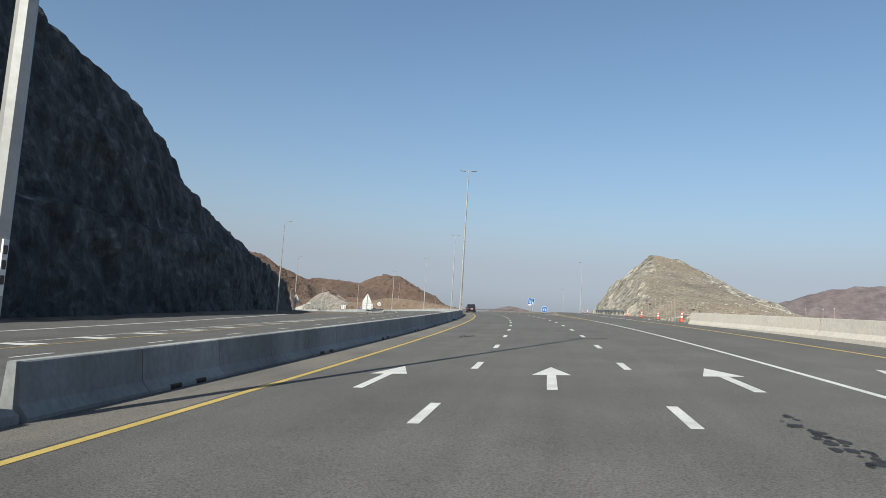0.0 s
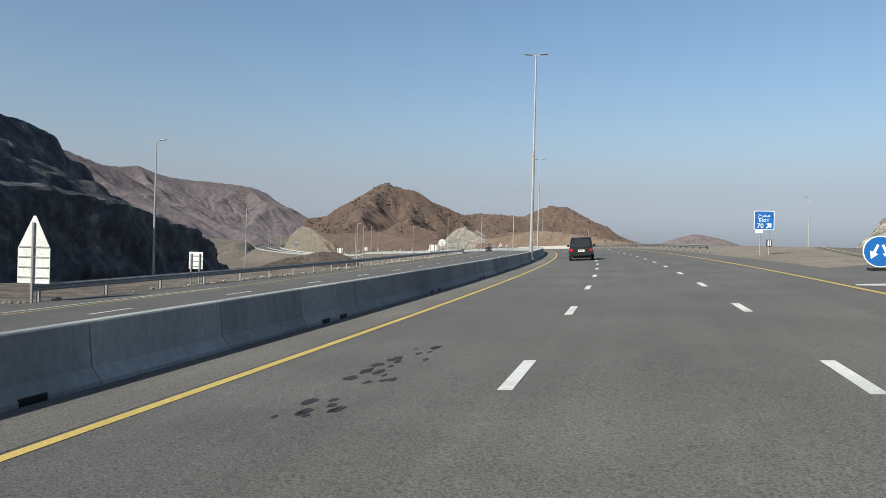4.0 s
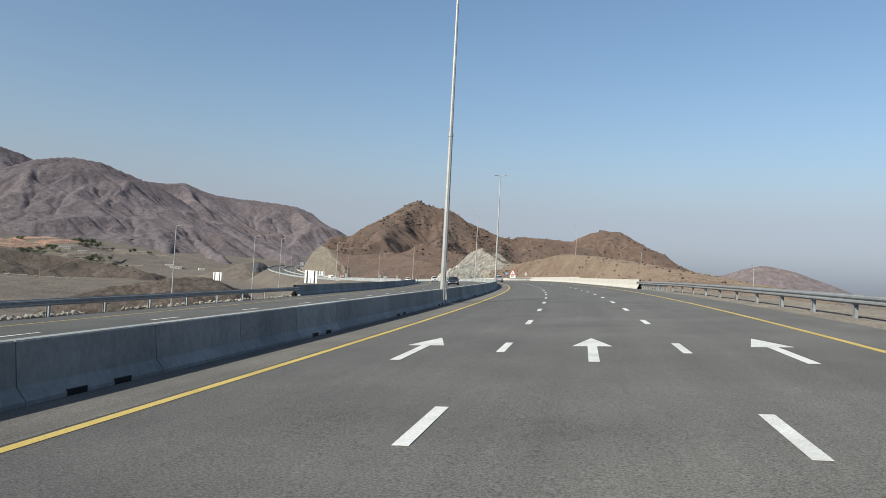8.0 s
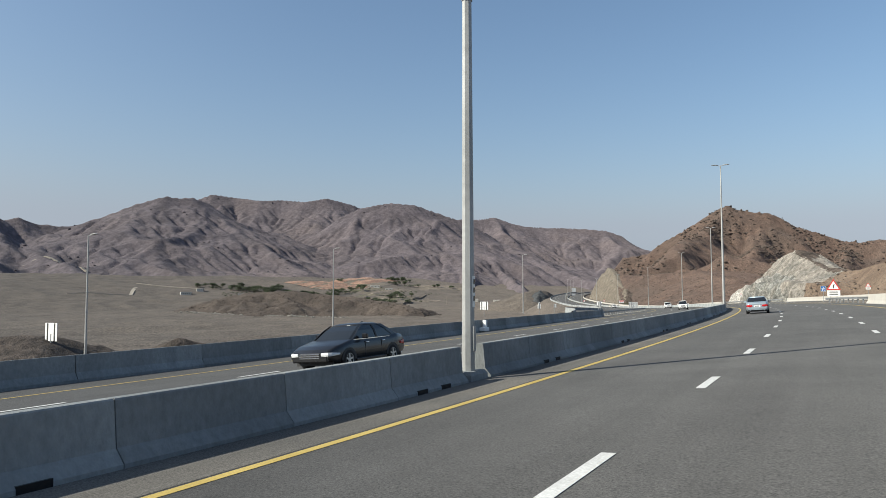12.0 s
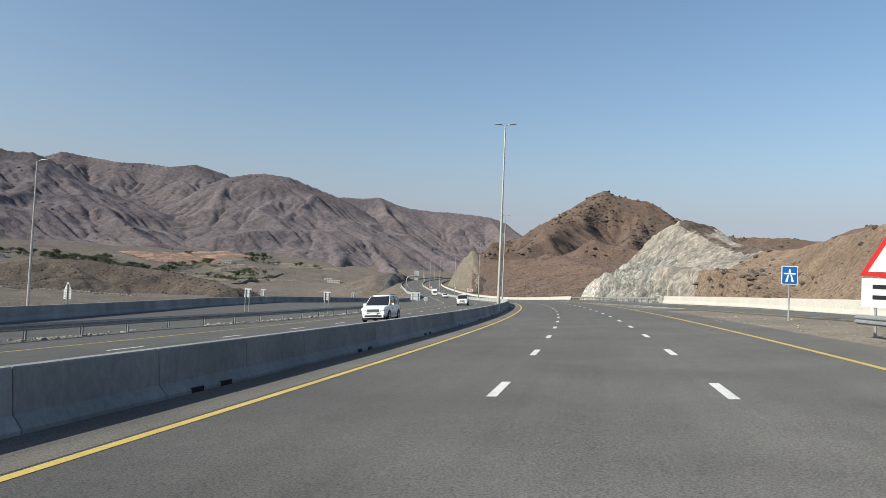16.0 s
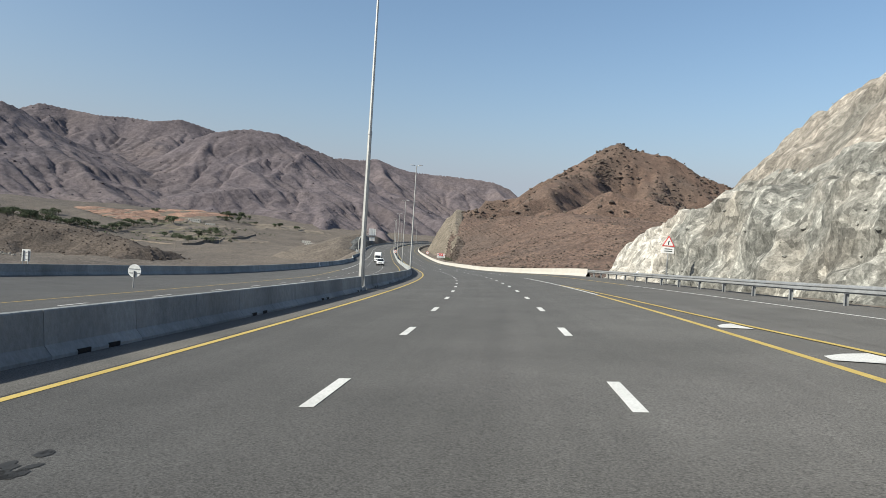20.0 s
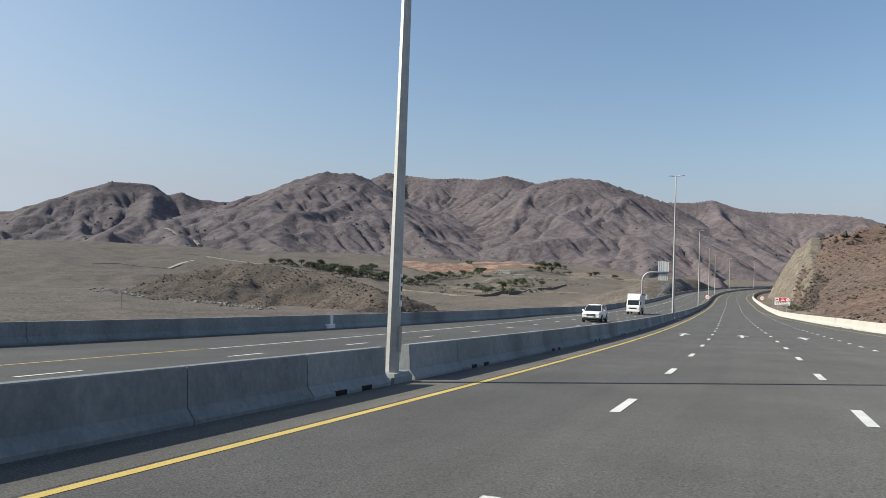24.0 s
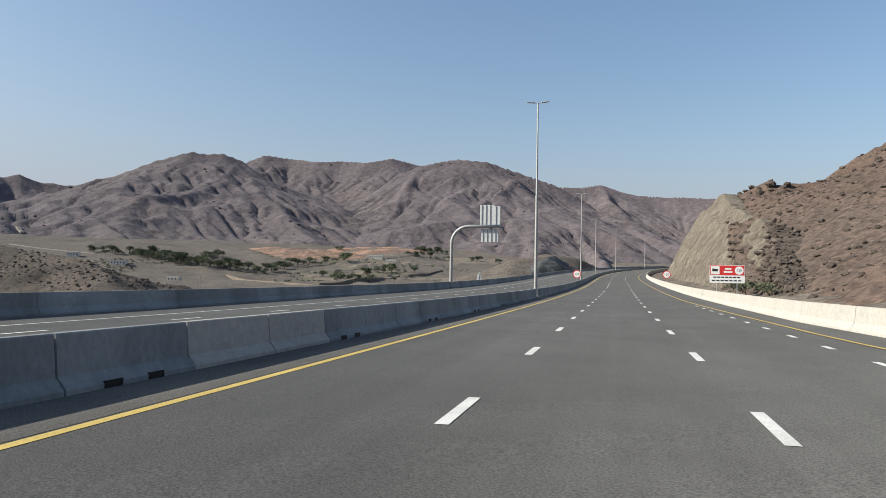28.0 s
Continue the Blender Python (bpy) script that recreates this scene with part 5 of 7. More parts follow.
# exit sign on a post in the gore
t = tagged(new("exit_sign"), "blue exit sign with white lettering on a steel post", "road sign")
posts(t, (-0.3,), 2.3)
posts(t, (0.45,), 3.6, 0.04)
panel = sign_part("panel", round_rect(1.68, 1.68, 3.05, 0.14), 0.0, SIGN_WHITE, t, "white rim")
sign_part("face", round_rect(1.58, 1.58, 3.05, 0.11), -0.012, SIGN_BLUE, panel, "blue face")
lettering("EXIT", 0.42, 0.0, 3.02, -0.016, panel, SIGN_WHITE)
lettering("70", 0.56, -0.32, 2.55, -0.016, panel, SIGN_WHITE)
lettering("\uFE9D\uFEAE\uFEA8\uFEE3", 0.46, 0.0, 3.50, -0.016, panel, SIGN_WHITE)
sign_part("arrow", [(0.16, 2.40), (0.24, 2.32), (0.46, 2.54), (0.46, 2.40), (0.60, 2.40), (0.60, 2.78), (0.22, 2.78), (0.22, 2.64), (0.37, 2.64)], -0.016, SIGN_WHITE, panel, t=0.004)
sign_part("small_plate", [(-0.7, 1.92), (-0.1, 1.92), (-0.1, 2.16), (-0.7, 2.16)], 0.0, SIGN_WHITE, t)
sign_part("marker_plate", [(0.22, 0.75), (0.68, 0.75), (0.68, 1.35), (0.22, 1.35)], -0.02, SIGN_BLACK, t, "black and white marker")
for x in (0.33, 0.50):
    sign_part("marker_bar", [(x, 0.82), (x + 0.1, 0.82), (x + 0.1, 1.28), (x, 1.28)], -0.03, SIGN_WHITE, t, t=0.008)
put(t, 144, 12.1).matrix_basis @= Matrix.Diagonal((0.84, 0.84, 0.84, 1))

# round sign with two arrows at the gore
t = tagged(new("keep_either_side_sign"), "round blue sign with two white arrows on a short post", "road sign")
posts(t, (0,), 0.7)
rim = sign_part("rim", disc_pts(0.60, 32, 0.72), 0.0, SIGN_WHITE, t, "white rim")
sign_part("face", disc_pts(0.56, 32, 0.72), -0.012, SIGN_BLUE, rim, "blue face")
for k in (-1, 1):
    m = [(0.045, 0.3), (-0.045, 0.3), (-0.045, -0.02), (-0.15, -0.02), (0, -0.3), (0.15, -0.02), (0.045, -0.02)]
    a = radians(24 * k)
    sign_part("arrow", [(0.2 * k + x * math.cos(a) - z * math.sin(a), 0.70 + x * math.sin(a) + z * math.cos(a)) for x, z in m][::1], -0.018, SIGN_WHITE, rim, t=0.005)
bm = bmesh.new()
box(bm, -0.35, -0.35, -0.06, 0.35, 0.35, 0.1, 0.02)
part("foot", bm, BLACK_PAINT, t)
put(t, 117.5, 10.6)


def house_sign_back(w, h, foot, label):
    """The bare back of a sign whose top is pointed, with its stiffening rails."""
    t = tagged(new("pointed_road_sign"), label, "road sign")
    posts(t, (0.0,), foot + h * 0.9, 0.06, -0.05)
    p = sign_part("panel", [(-w / 2, foot), (w / 2, foot), (w / 2, foot + h * 0.52), (0.06, foot + h), (-0.06, foot + h), (-w / 2, foot + h * 0.52)], 0.0, SIGN_BACK, t)
    for k in range(4):
        z = foot + h * (0.08 + 0.15 * k)
        bm = bmesh.new()
        box(bm, -w / 2 + 0.05, -0.035, z, w / 2 - 0.05, -0.002, z + 0.05)
        part("rail", bm, GALVANISED, p)
    return t


put(house_sign_back(1.6, 2.8, 0.8, "back of a pointed aluminium road sign"), 112, -22.5, 0)
put(house_sign_back(0.9, 1.5, 1.2, "back of a small pointed road sign under the cliff"), 100, -33.0, 0)
put(house_sign_back(0.75, 1.5, 1.5, "back of a narrow pointed road sign"), 461.3, -43.9, 0, -0.7)
put(house_sign_back(0.9, 1.6, 0.6, "back of a pointed sign beside the oncoming lanes"), 862, -24.5, 0)


def board_back(w, h, foot, label, name="road_sign", two=True):
    t = tagged(new(name), label, "road sign")
    posts(t, (-w * 0.3, w * 0.3) if two else (0,), foot + h * 0.9, 0.045, -0.05)
    p = sign_part("panel", [(-w / 2, foot), (w / 2, foot), (w / 2, foot + h), (-w / 2, foot + h)], 0.0, SIGN_BACK, t)
    for k in range(3):
        z = foot + h * (0.15 + 0.3 * k)
        bm = bmesh.new()
        box(bm, -w / 2 + 0.04, -0.03, z, w / 2 - 0.04, -0.002, z + 0.04)
        part("rail", bm, GALVANISED, p)
    return t


put(board_back(0.7, 0.9, 1.5, "back of a small white road sign on a post"), 471.6, -31.0, 0)
put(board_back(0.7, 0.9, 1.5, "back of a small white road sign on a post"), 476, -24.0, 0)
put(board_back(0.9, 1.0, 0.9, "back of a rectangular road sign"), 142, -44.5, 0)
put(board_back(0.9, 1.0, 0.9, "back of a rectangular road sign"), 124.8, -22.9, 0)
put(board_back(1.7, 1.5, 1.0, "ribbed aluminium back of a road sign on two posts"), 534, -22.2, 0)
put(board_back(0.8, 1.1, 1.4, "back of a small white road sign"), 520, -46.5, 0, -0.5)
put(board_back(0.8, 1.1, 1.4, "back of a small white road sign"), 575, -40, 0, -0.5)
for s, d, hh in ((285.6, -30.2, -2.1), (339.6, -62.1, -3.8), (441, -52, -2.0)):
    t = tagged(new("marker_board"), "white board with two black bars on a post", "road sign", "barred boards")
    posts(t, (0.0,), 1.6, 0.05, 0.0)
    board = sign_part("board", [(-0.85, 0.9), (0.85, 0.9), (0.85, 2.6), (-0.85, 2.6)], 0.0, SIGN_WHITE, t, t=0.04)
    for x in (-0.5, 0.5):
        sign_part("bar", [(x - 0.1, 0.9), (x + 0.1, 0.9), (x + 0.1, 2.57), (x - 0.1, 2.57)], -0.012, SIGN_BLACK, board, t=0.008)
    p = on_road(s, d)
    t.matrix_basis = pose(p[0], p[1], float(np.interp(s, LINE, RZ)) + hh, 0, 0, heading(s))


def round_back(r, foot, label):
    t = tagged(new("round_road_sign"), label, "road sign")
    posts(t, (0,), foot + r, 0.05, -0.05)
    p = sign_part("panel", disc_pts(r, 28, foot + r), 0.0, SIGN_BACK, t)
    for z in (foot + r * 0.7, foot + r * 1.3):
        bm = bmesh.new()
        box(bm, -r * 0.8, -0.03, z - 0.02, r * 0.8, -0.002, z + 0.02)
        part("rail", bm, GALVANISED, p)
    return t


put(round_back(0.62, 1.6, "aluminium back of a round road sign"), 207.5, -22.3)
put(round_back(0.45, 0.7, "aluminium back of a round sign in the gore"), 557, -21.8)


def speed_sign(label):
    t = tagged(new("speed_limit_sign"), label, "road sign", "speed limit signs")
    posts(t, (0,), 1.7, 0.05)
    rim = sign_part("rim", disc_pts(0.75, 32, 2.1), 0.0, SIGN_RED, t, "red rim")
    sign_part("face", disc_pts(0.60, 32, 2.1), -0.012, SIGN_WHITE, rim, "white face")
    lettering("120", 0.6, 0.0, 2.1, -0.016, rim, SIGN_BLACK)
    return t


put(speed_sign("round speed limit sign reading 120 at the parapet"), 866, 10.6)
put(speed_sign("round speed limit sign reading 120 in the median"), 858, -5.57)


def warning_sign(w, foot, plate_h, label, icon=0):
    """A red-rimmed triangle over a white plate."""
    t = tagged(new("warning_sign"), label, "road sign")
    posts(t, (0,) if w < 1.5 else (-0.5, 0.5), foot + plate_h, 0.05)
    cz = foot + plate_h + 0.06 + w * 0.29
    rim = sign_part("rim", triangle(w, cz), 0.0, SIGN_RED, t, "red rim")
    sign_part("face", triangle(w, cz, 0.74), -0.012, SIGN_WHITE, rim, "white face")
    sign_part("symbol", [(-0.05 * w, cz - 0.16 * w), (0.03 * w, cz - 0.16 * w), (0.03 * w, cz + 0.05 * w), (0.10 * w, cz + 0.12 * w), (0.04 * w, cz + 0.17 * w), (-0.05 * w, cz + 0.08 * w)], -0.016, SIGN_BLACK, rim, t=0.004)
    pl = sign_part("plate", round_rect(w * 0.92, plate_h, foot + plate_h / 2, 0.04), 0.0, SIGN_WHITE, t, "white plate")
    for k in range(2):
        z = foot + plate_h * (0.28 + 0.36 * k)
        sign_part("bar", [(-w * 0.3, z), (w * 0.3, z), (w * 0.3, z + plate_h * 0.14), (-w * 0.3, z + plate_h * 0.14)], -0.012, SIGN_BLACK, pl, t=0.006)
    return t


put(warning_sign(0.95, 2.3, 0.45, "red-rimmed bend warning sign below the rock face"), 563, 15.6)
put(warning_sign(0.95, 1.9, 0.45, "red-rimmed merge warning sign behind the wall"), 457, 22.6)
put(warning_sign(2.1, 0.95, 1.0, "large red-rimmed warning triangle over a white plate"), 429.5, 11.6)

# motorway sign
t = tagged(new("motorway_sign"), "blue square motorway sign with a white symbol on a post", "road sign")
posts(t, (0,), 2.0)
p = sign_part("panel", round_rect(0.82, 1.0, 2.45, 0.06), 0.0, SIGN_WHITE, t, "white rim")
sign_part("face", round_rect(0.75, 0.93, 2.45, 0.05), -0.01, SIGN_BLUE, p, "blue face")
sign_part("bridge", [(-0.3, 2.5), (0.3, 2.5), (0.3, 2.57), (-0.3, 2.57)], -0.015, SIGN_WHITE, p, t=0.004)
for k in (-1, 1):
    sign_part("lane_mark", [(0.22 * k, 2.1), (0.10 * k, 2.1), (0.04 * k, 2.47), (0.10 * k, 2.47)][::k], -0.015, SIGN_WHITE, p, t=0.004)
sign_part("lane_mark", [(-0.06, 2.6), (0.06, 2.6), (0.03, 2.8), (-0.03, 2.8)], -0.015, SIGN_WHITE, p, t=0.004)
put(t, 443.8, 12.3)

# red information sign on the right
t = tagged(new("information_sign"), "red and white radar control sign on two posts", "road sign")
posts(t, (-1.1, 1.1), 3.0, 0.06)
p = sign_part("panel", round_rect(3.8, 2.05, 2.75, 0.06), 0.0, SIGN_WHITE, t, "white panel")
q = sign_part("red_face", round_rect(3.7, 1.12, 3.18, 0.05), -0.012, SIGN_RED, p, "red upper half")
sign_part("symbol_field", round_rect(0.95, 0.95, 3.18, 0.05, -1.3), -0.018, SIGN_WHITE, q, "white field", 0.005)
sign_part("camera_symbol", [(-1.62, 3.05), (-1.05, 3.05), (-0.98, 3.3), (-1.62, 3.38)], -0.024, SIGN_BLACK, q, t=0.004)
sign_part("limit_disc", disc_pts(0.47, 24, 3.18, 1.3), -0.018, SIGN_WHITE, q, "white disc", 0.005)
lettering("120", 0.36, 1.3, 3.18, -0.024, q, SIGN_BLACK)
for z, w in ((3.36, 0.7), (3.0, 0.95)):
    sign_part("bar", [(-w / 2 + 0.1, z - 0.1), (w / 2 + 0.1, z - 0.1), (w / 2 + 0.1, z + 0.1), (-w / 2 + 0.1, z + 0.1)], -0.018, SIGN_WHITE, q, t=0.005)
for z, w in ((2.38, 3.0), (2.0, 3.3)):
    n = 7
    for k in range(n):
        x0 = -w / 2 + w * k / n
        sign_part("bar", [(x0, z - 0.07), (x0 + w / n * 0.75, z - 0.07), (x0 + w / n * 0.75, z + 0.07), (x0, z + 0.07)], -0.012, SIGN_BLACK, p, t=0.006)
put(t, 803, 12.6).matrix_basis @= Matrix.Diagonal((0.88, 0.88, 0.88, 1))

# cantilever gantry over the oncoming lanes, seen from behind
t = tagged(new("sign_gantry"), "curved steel cantilever gantry carrying sign backs", "gantry")
bm = bmesh.new()
pts, rr = [], 0.24
for z in np.linspace(-0.5, 6.6, 6):
    pts.append((0, 0, z))
for k in range(1, 8):
    a = radians(90 * k / 7)
    pts.append((2.6 - 2.6 * math.cos(a), 0, 6.6 + 2.6 * math.sin(a)))
pts.append((7.2, 0, 9.2))
rings = []
for i, q in enumerate(pts):
    a, b = Vector(pts[max(0, i - 1)]), Vector(pts[min(len(pts) - 1, i + 1)])
    ax = (b - a).normalized()
    u = Vector((0, 1, 0))
    v = ax.cross(u)
    rings.append([Vector(q) + rr * (math.cos(k * math.tau / 12) * u + math.sin(k * math.tau / 12) * v) for k in range(12)])
loft(bm, rings)
bmesh.ops.recalc_face_normals(bm, faces=bm.faces[:])
part("mast", bm, POLE_STEEL, t, smooth=True)
for (x0, x1, z0, z1) in ((4.2, 6.3, 9.0, 12.4), (6.3, 7.2, 9.0, 12.2), (4.4, 6.9, 6.9, 8.8)):
    p = sign_part("panel", [(x0, z0), (x1, z0), (x1, z1), (x0, z1)], 0.3, SIGN_BACK, t, "bare aluminium back", 0.06)
    x = x0 + 0.25
    while x < x1:
        bm = bmesh.new()
        box(bm, x, 0.22, z0, x + 0.08, 0.3, z1)
        part("rib", bm, GALVANISED, p)
        x += 0.62
bm = bmesh.new()
box(bm, -0.6, -0.6, -0.6, 0.6, 0.6, 0.15, 0.03)
part("footing", bm, CONCRETE, t)
put(t, 829, -22.4)

# ---------------------------------------------------------------- cones, marker posts, broken pieces
t = new("traffic_cone")
tagged(t, "tall orange-red traffic cone with white bands", "traffic cone", "cones along the slip road")
bm = bmesh.new()
box(bm, -0.22, -0.22, 0, 0.22, 0.22, 0.05, 0.015)
part("foot", bm, BLACK_PAINT, t)
bm = bmesh.new()
tube(bm, (0, 0, 0.05), (0, 0, 1.05), 0.17, 0.05, 14)
part("body", bm, ORANGE, t)
for z0, z1 in ((0.45, 0.6), (0.75, 0.87)):
    bm = bmesh.new()
    r = lambda z: 0.17 - 0.12 * (z - 0.05)
    tube(bm, (0, 0, z0), (0, 0, z1), r(z0) + 0.004, r(z1) + 0.004, 14)
    part("band", bm, SIGN_WHITE, t, "white band")
CONES = [(41.2, 13.7), (51.2, 14.0), (61.5, 14.6), (72, 15.2), (118, 18.9), (134, 21.6)]
t.matrix_basis = road_pose(*CONES[0]) @ Matrix.Diagonal((0.85, 0.85, 0.85, 1))
for s, d in CONES[1:]:
    copy_thing(t, road_pose(s, d) @ Matrix.Diagonal((0.85, 0.85, 0.85, 1)))

rnd = random.Random(4)
t = new("marker_post")
tagged(t, "thin timber marker post on a stony bank", "post", "posts on the bank")
bm = bmesh.new()
tube(bm, (0, 0, -1.2), (0, 0, 1.7), 0.028, 0.024, 6)
part("shaft", bm, TIMBER, t)
bm = bmesh.new()
tube(bm, (0, 0, 1.7), (0, 0, 1.74), 0.028, 0.028, 6)
part("cap", bm, SIGN_WHITE, t, "white painted tip")
first = True
for row_d, s0, s1, step in ((17.9, 24, 112, 2.6), (21.0, 30, 100, 3.2)):
    s = s0
    while s < s1:
        d = row_d + max(0, (s - 70) * 0.06) + rnd.uniform(-0.5, 0.5)
        p = on_road(s, d)
        z = float(np.interp(s, LINE, RZ)) + float(np.interp(d, *np.array(knoll_profile(s)).T[:, :3])) if d > np.interp(s, [40, 80, 100, 110], [18, 19.2, 20.2, 20.9]) - 1 else float(ground_height(np.array([p[0]]), np.array([p[1]]))[0])
        m = pose(p[0], p[1], z + 0.55, rnd.uniform(-3, 3), rnd.uniform(-3, 3), rnd.uniform(0, 90))
        if first:
            t.matrix_basis, first = m, False
        else:
            copy_thing(t, m)
        s += step * rnd.uniform(0.8, 1.3)


def boulder_mesh(seed, r):
    rr = random.Random(seed)
    bm = bmesh.new()
    bmesh.ops.create_icosphere(bm, subdivisions=2, radius=r)
    off = Vector((rr.uniform(0, 50), rr.uniform(0, 50), rr.uniform(0, 50)))
    for v in bm.verts:
        n = noise.noise(v.co / r * 1.3 + off)
        v.co *= 1 + 0.45 * n
        v.co.z *= 0.72
    return bm


BOULDER_MESHES = [shared("boulder", boulder_mesh(k, 1.0), [PALE_ROCK, BROWN_HILL, DARK_ROCK][k % 3]) for k in range(9)]


def boulders(s0, s1, d0, d1, count, r0, r1, kinds, label, seed, on_face=None):
    """Loose rocks on a slope beside the road."""
    rr = random.Random(seed)
    for i in range(count):
        s, u = rr.uniform(s0, s1), rr.random()
        if on_face:
            pr = np.array(on_face(s))
            d = pr[1, 0] + (pr[-2, 0] - pr[1, 0]) * u
            p = on_road(s, d)
            z = float(np.interp(s, LINE, RZ)) + float(np.interp(d, pr[:, 0], pr[:, 1]))
        else:
            d = d0 + (d1 - d0) * u
            p = on_road(s, d)
            z = float(ground_height(np.array([p[0]]), np.array([p[1]]))[0])
        r = r0 + (r1 - r0) * rr.random() ** 2.5
        ob = part("boulder", BOULDER_MESHES[rr.choice(kinds)], m=pose(p[0], p[1], z + r * 0.12, rr.uniform(-20, 20), rr.uniform(-20, 20), rr.uniform(0, 360)) @ Matrix.Diagonal((r, r * rr.uniform(0.7, 1.1), r, 1)))
        tagged(ob, label, "boulder", label + "s")


boulders(36, 60, 14.3, 15.2, 14, 0.1, 0.3, (0, 3, 6), "pale broken rock at the end of the wall", 3)
boulders(330, 505, 0, 0, 150, 0.12, 0.42, (1, 4, 7), "brown loose boulder on the hillside", 5, foothill_profile)
boulders(70, 150, 0, 0, 60, 0.10, 0.27, (0, 3, 6), "grey loose boulder on the knoll", 6, knoll_profile)

# pushed-out white block against the median, and white boxes on the far parapet
bm = bmesh.new()
loft(bm, [[Vector((-0.30, -0.62, 0.0)), Vector((0.34, -0.66, 0.0)), Vector((0.05, -0.16, 0.42)), Vector((-0.16, -0.12, 0.5))], [Vector((-0.34, 0.30, 0.0)), Vector((0.36, 0.36, 0.0)), Vector((-0.02, 0.10, 0.78)), Vector((-0.18, 0.12, 0.74))]])
bmesh.ops.recalc_face_normals(bm, faces=bm.faces[:])
bmesh.ops.bevel(bm, geom=bm.edges[:], offset=0.04, segments=1, affect="EDGES")
ob = part("broken_block", bm, PALE_CONCRETE)
tagged(ob, "pale broken concrete block lying against the barrier", "concrete block")
ob.matrix_basis = road_pose(499.4, -5.05, 0.0, 35) @ Matrix.Diagonal((0.8, 0.8, 0.55, 1))
for s, d in ((348, -21.2), (659, -24.0)):
    t = tagged(new("drain_box"), "white outlet box on the parapet", "drain box", "outlet boxes")
    bm = bmesh.new()
    box(bm, -0.25, -0.45, 0.05, 0.25, 0.45, 0.35, 0.03)
    part("tray", bm, SIGN_WHITE, t)
    bm = bmesh.new()
    box(bm, -0.2, 0.1, 0.33, 0.1, 0.4, 0.9, 0.03)
    part("pipe_box", bm, SIGN_WHITE, t)
    put(t, s, d)

# tar spots and worn patches on the lanes
bm_seed = random.Random(12)


def tar_spots(s, d, n, length, width):
    for k in range(n):
        a = bm_seed.uniform(-length / 2, length / 2)
        b = bm_seed.uniform(-width / 2, width / 2)
        r = bm_seed.uniform(0.025, 0.085)
        pts = []
        for i in range(9):
            q = r * bm_seed.uniform(0.55, 1.3)
            pts.append(on_road(s + a + q * 2.0 * math.sin(i * math.tau / 9), d + b + q * math.cos(i * math.tau / 9), 0.005))
        bm = bmesh.new()
        bm.faces.new([bm.verts.new(p) for p in pts])
        part("tar_spot", bm, TAR, road)


for s, d, n, l, w in ((-8.6, 5.0, 16, 3.2, 0.35), (16.6, -1.8, 14, 2.6, 0.6), (96, -1.8, 16, 5.0, 0.7), (334.3, 2.2, 2, 0.4, 0.15), (600.5, -1.6, 9, 2.6, 0.4), (608.2, -1.6, 6, 2.0, 0.5), (682, -1.6, 5, 1.0, 0.5), (515, -1.65, 7, 0.7, 0.35), (253, -1.7, 9, 3.5, 0.5), (760, -1.5, 5, 1.5, 0.5), (446, -1.7, 5, 2, 0.4)):
    tar_spots(s, d, 2 * n, l, w)

# a torn strip of tyre against the barrier
bm = bmesh.new()
rings = []
for k in range(12):
    a = k / 11
    c = Vector((0.12 * math.sin(5 * a), -0.7 + 1.4 * a, 0.05 + 0.09 * abs(math.sin(7 * a))))
    rings.append([c + Vector((-0.10, 0, 0)), c + Vector((0.10, 0.03, 0.02)), c + Vector((0.11, 0.03, 0.045)), c + Vector((-0.10, 0, 0.03))])
loft(bm, rings)
bmesh.ops.recalc_face_normals(bm, faces=bm.faces[:])
ob = part("tyre_strip", bm, BLACK_PAINT)
tagged(ob, "torn black strip of tyre lying against the barrier", "tyre debris")
ob.matrix_basis = road_pose(47.4, -4.95, 0.0, 10)


# ---------------------------------------------------------------- vehicles
GLASS = mat("tinted_glass", [(0.012, 0.014, 0.016), (0.02, 0.022, 0.024)], 0.7, 2, 0.06, 0.0, spec=0.6)
TYRE = mat("tyre_rubber", [(0.015, 0.015, 0.015), (0.03, 0.03, 0.03)], 8, 4, 0.85)
ALLOY = mat("alloy", [(0.45, 0.46, 0.47), (0.58, 0.58, 0.59)], 6, 3, 0.35, 0.8)
CHROME = plain("chrome", (0.7, 0.7, 0.72), 0.12, 1.0)
TRIM_BLACK = plain("black_trim", (0.02, 0.02, 0.022), 0.6)
TAIL_RED = plain("red_lens", (0.45, 0.01, 0.012), 0.2)
CLEAR_LENS = plain("clear_lens", (0.65, 0.66, 0.67), 0.15)
CAR_WHITE = mat("white_car_paint", [(0.70, 0.70, 0.70), (0.76, 0.76, 0.76)], 0.8, 4, 0.28, 0.0, spec=0.5, fine=(3, 0.03))
CAR_SILVER = mat("silver_blue_car_paint", [(0.36, 0.43, 0.48), (0.41, 0.48, 0.53)], 0.8, 4, 0.28, 0.5, spec=0.5, fine=(3, 0.03))
CAR_BLACK = mat("black_car_paint", [(0.012, 0.012, 0.014), (0.022, 0.022, 0.024)], 0.8, 4, 0.2, 0.0, spec=0.55, fine=(3, 0.05))


def lerp_table(table, x):
    ks = [k for k, _ in table]
    return float(np.interp(x, ks, [v for _, v in table]))


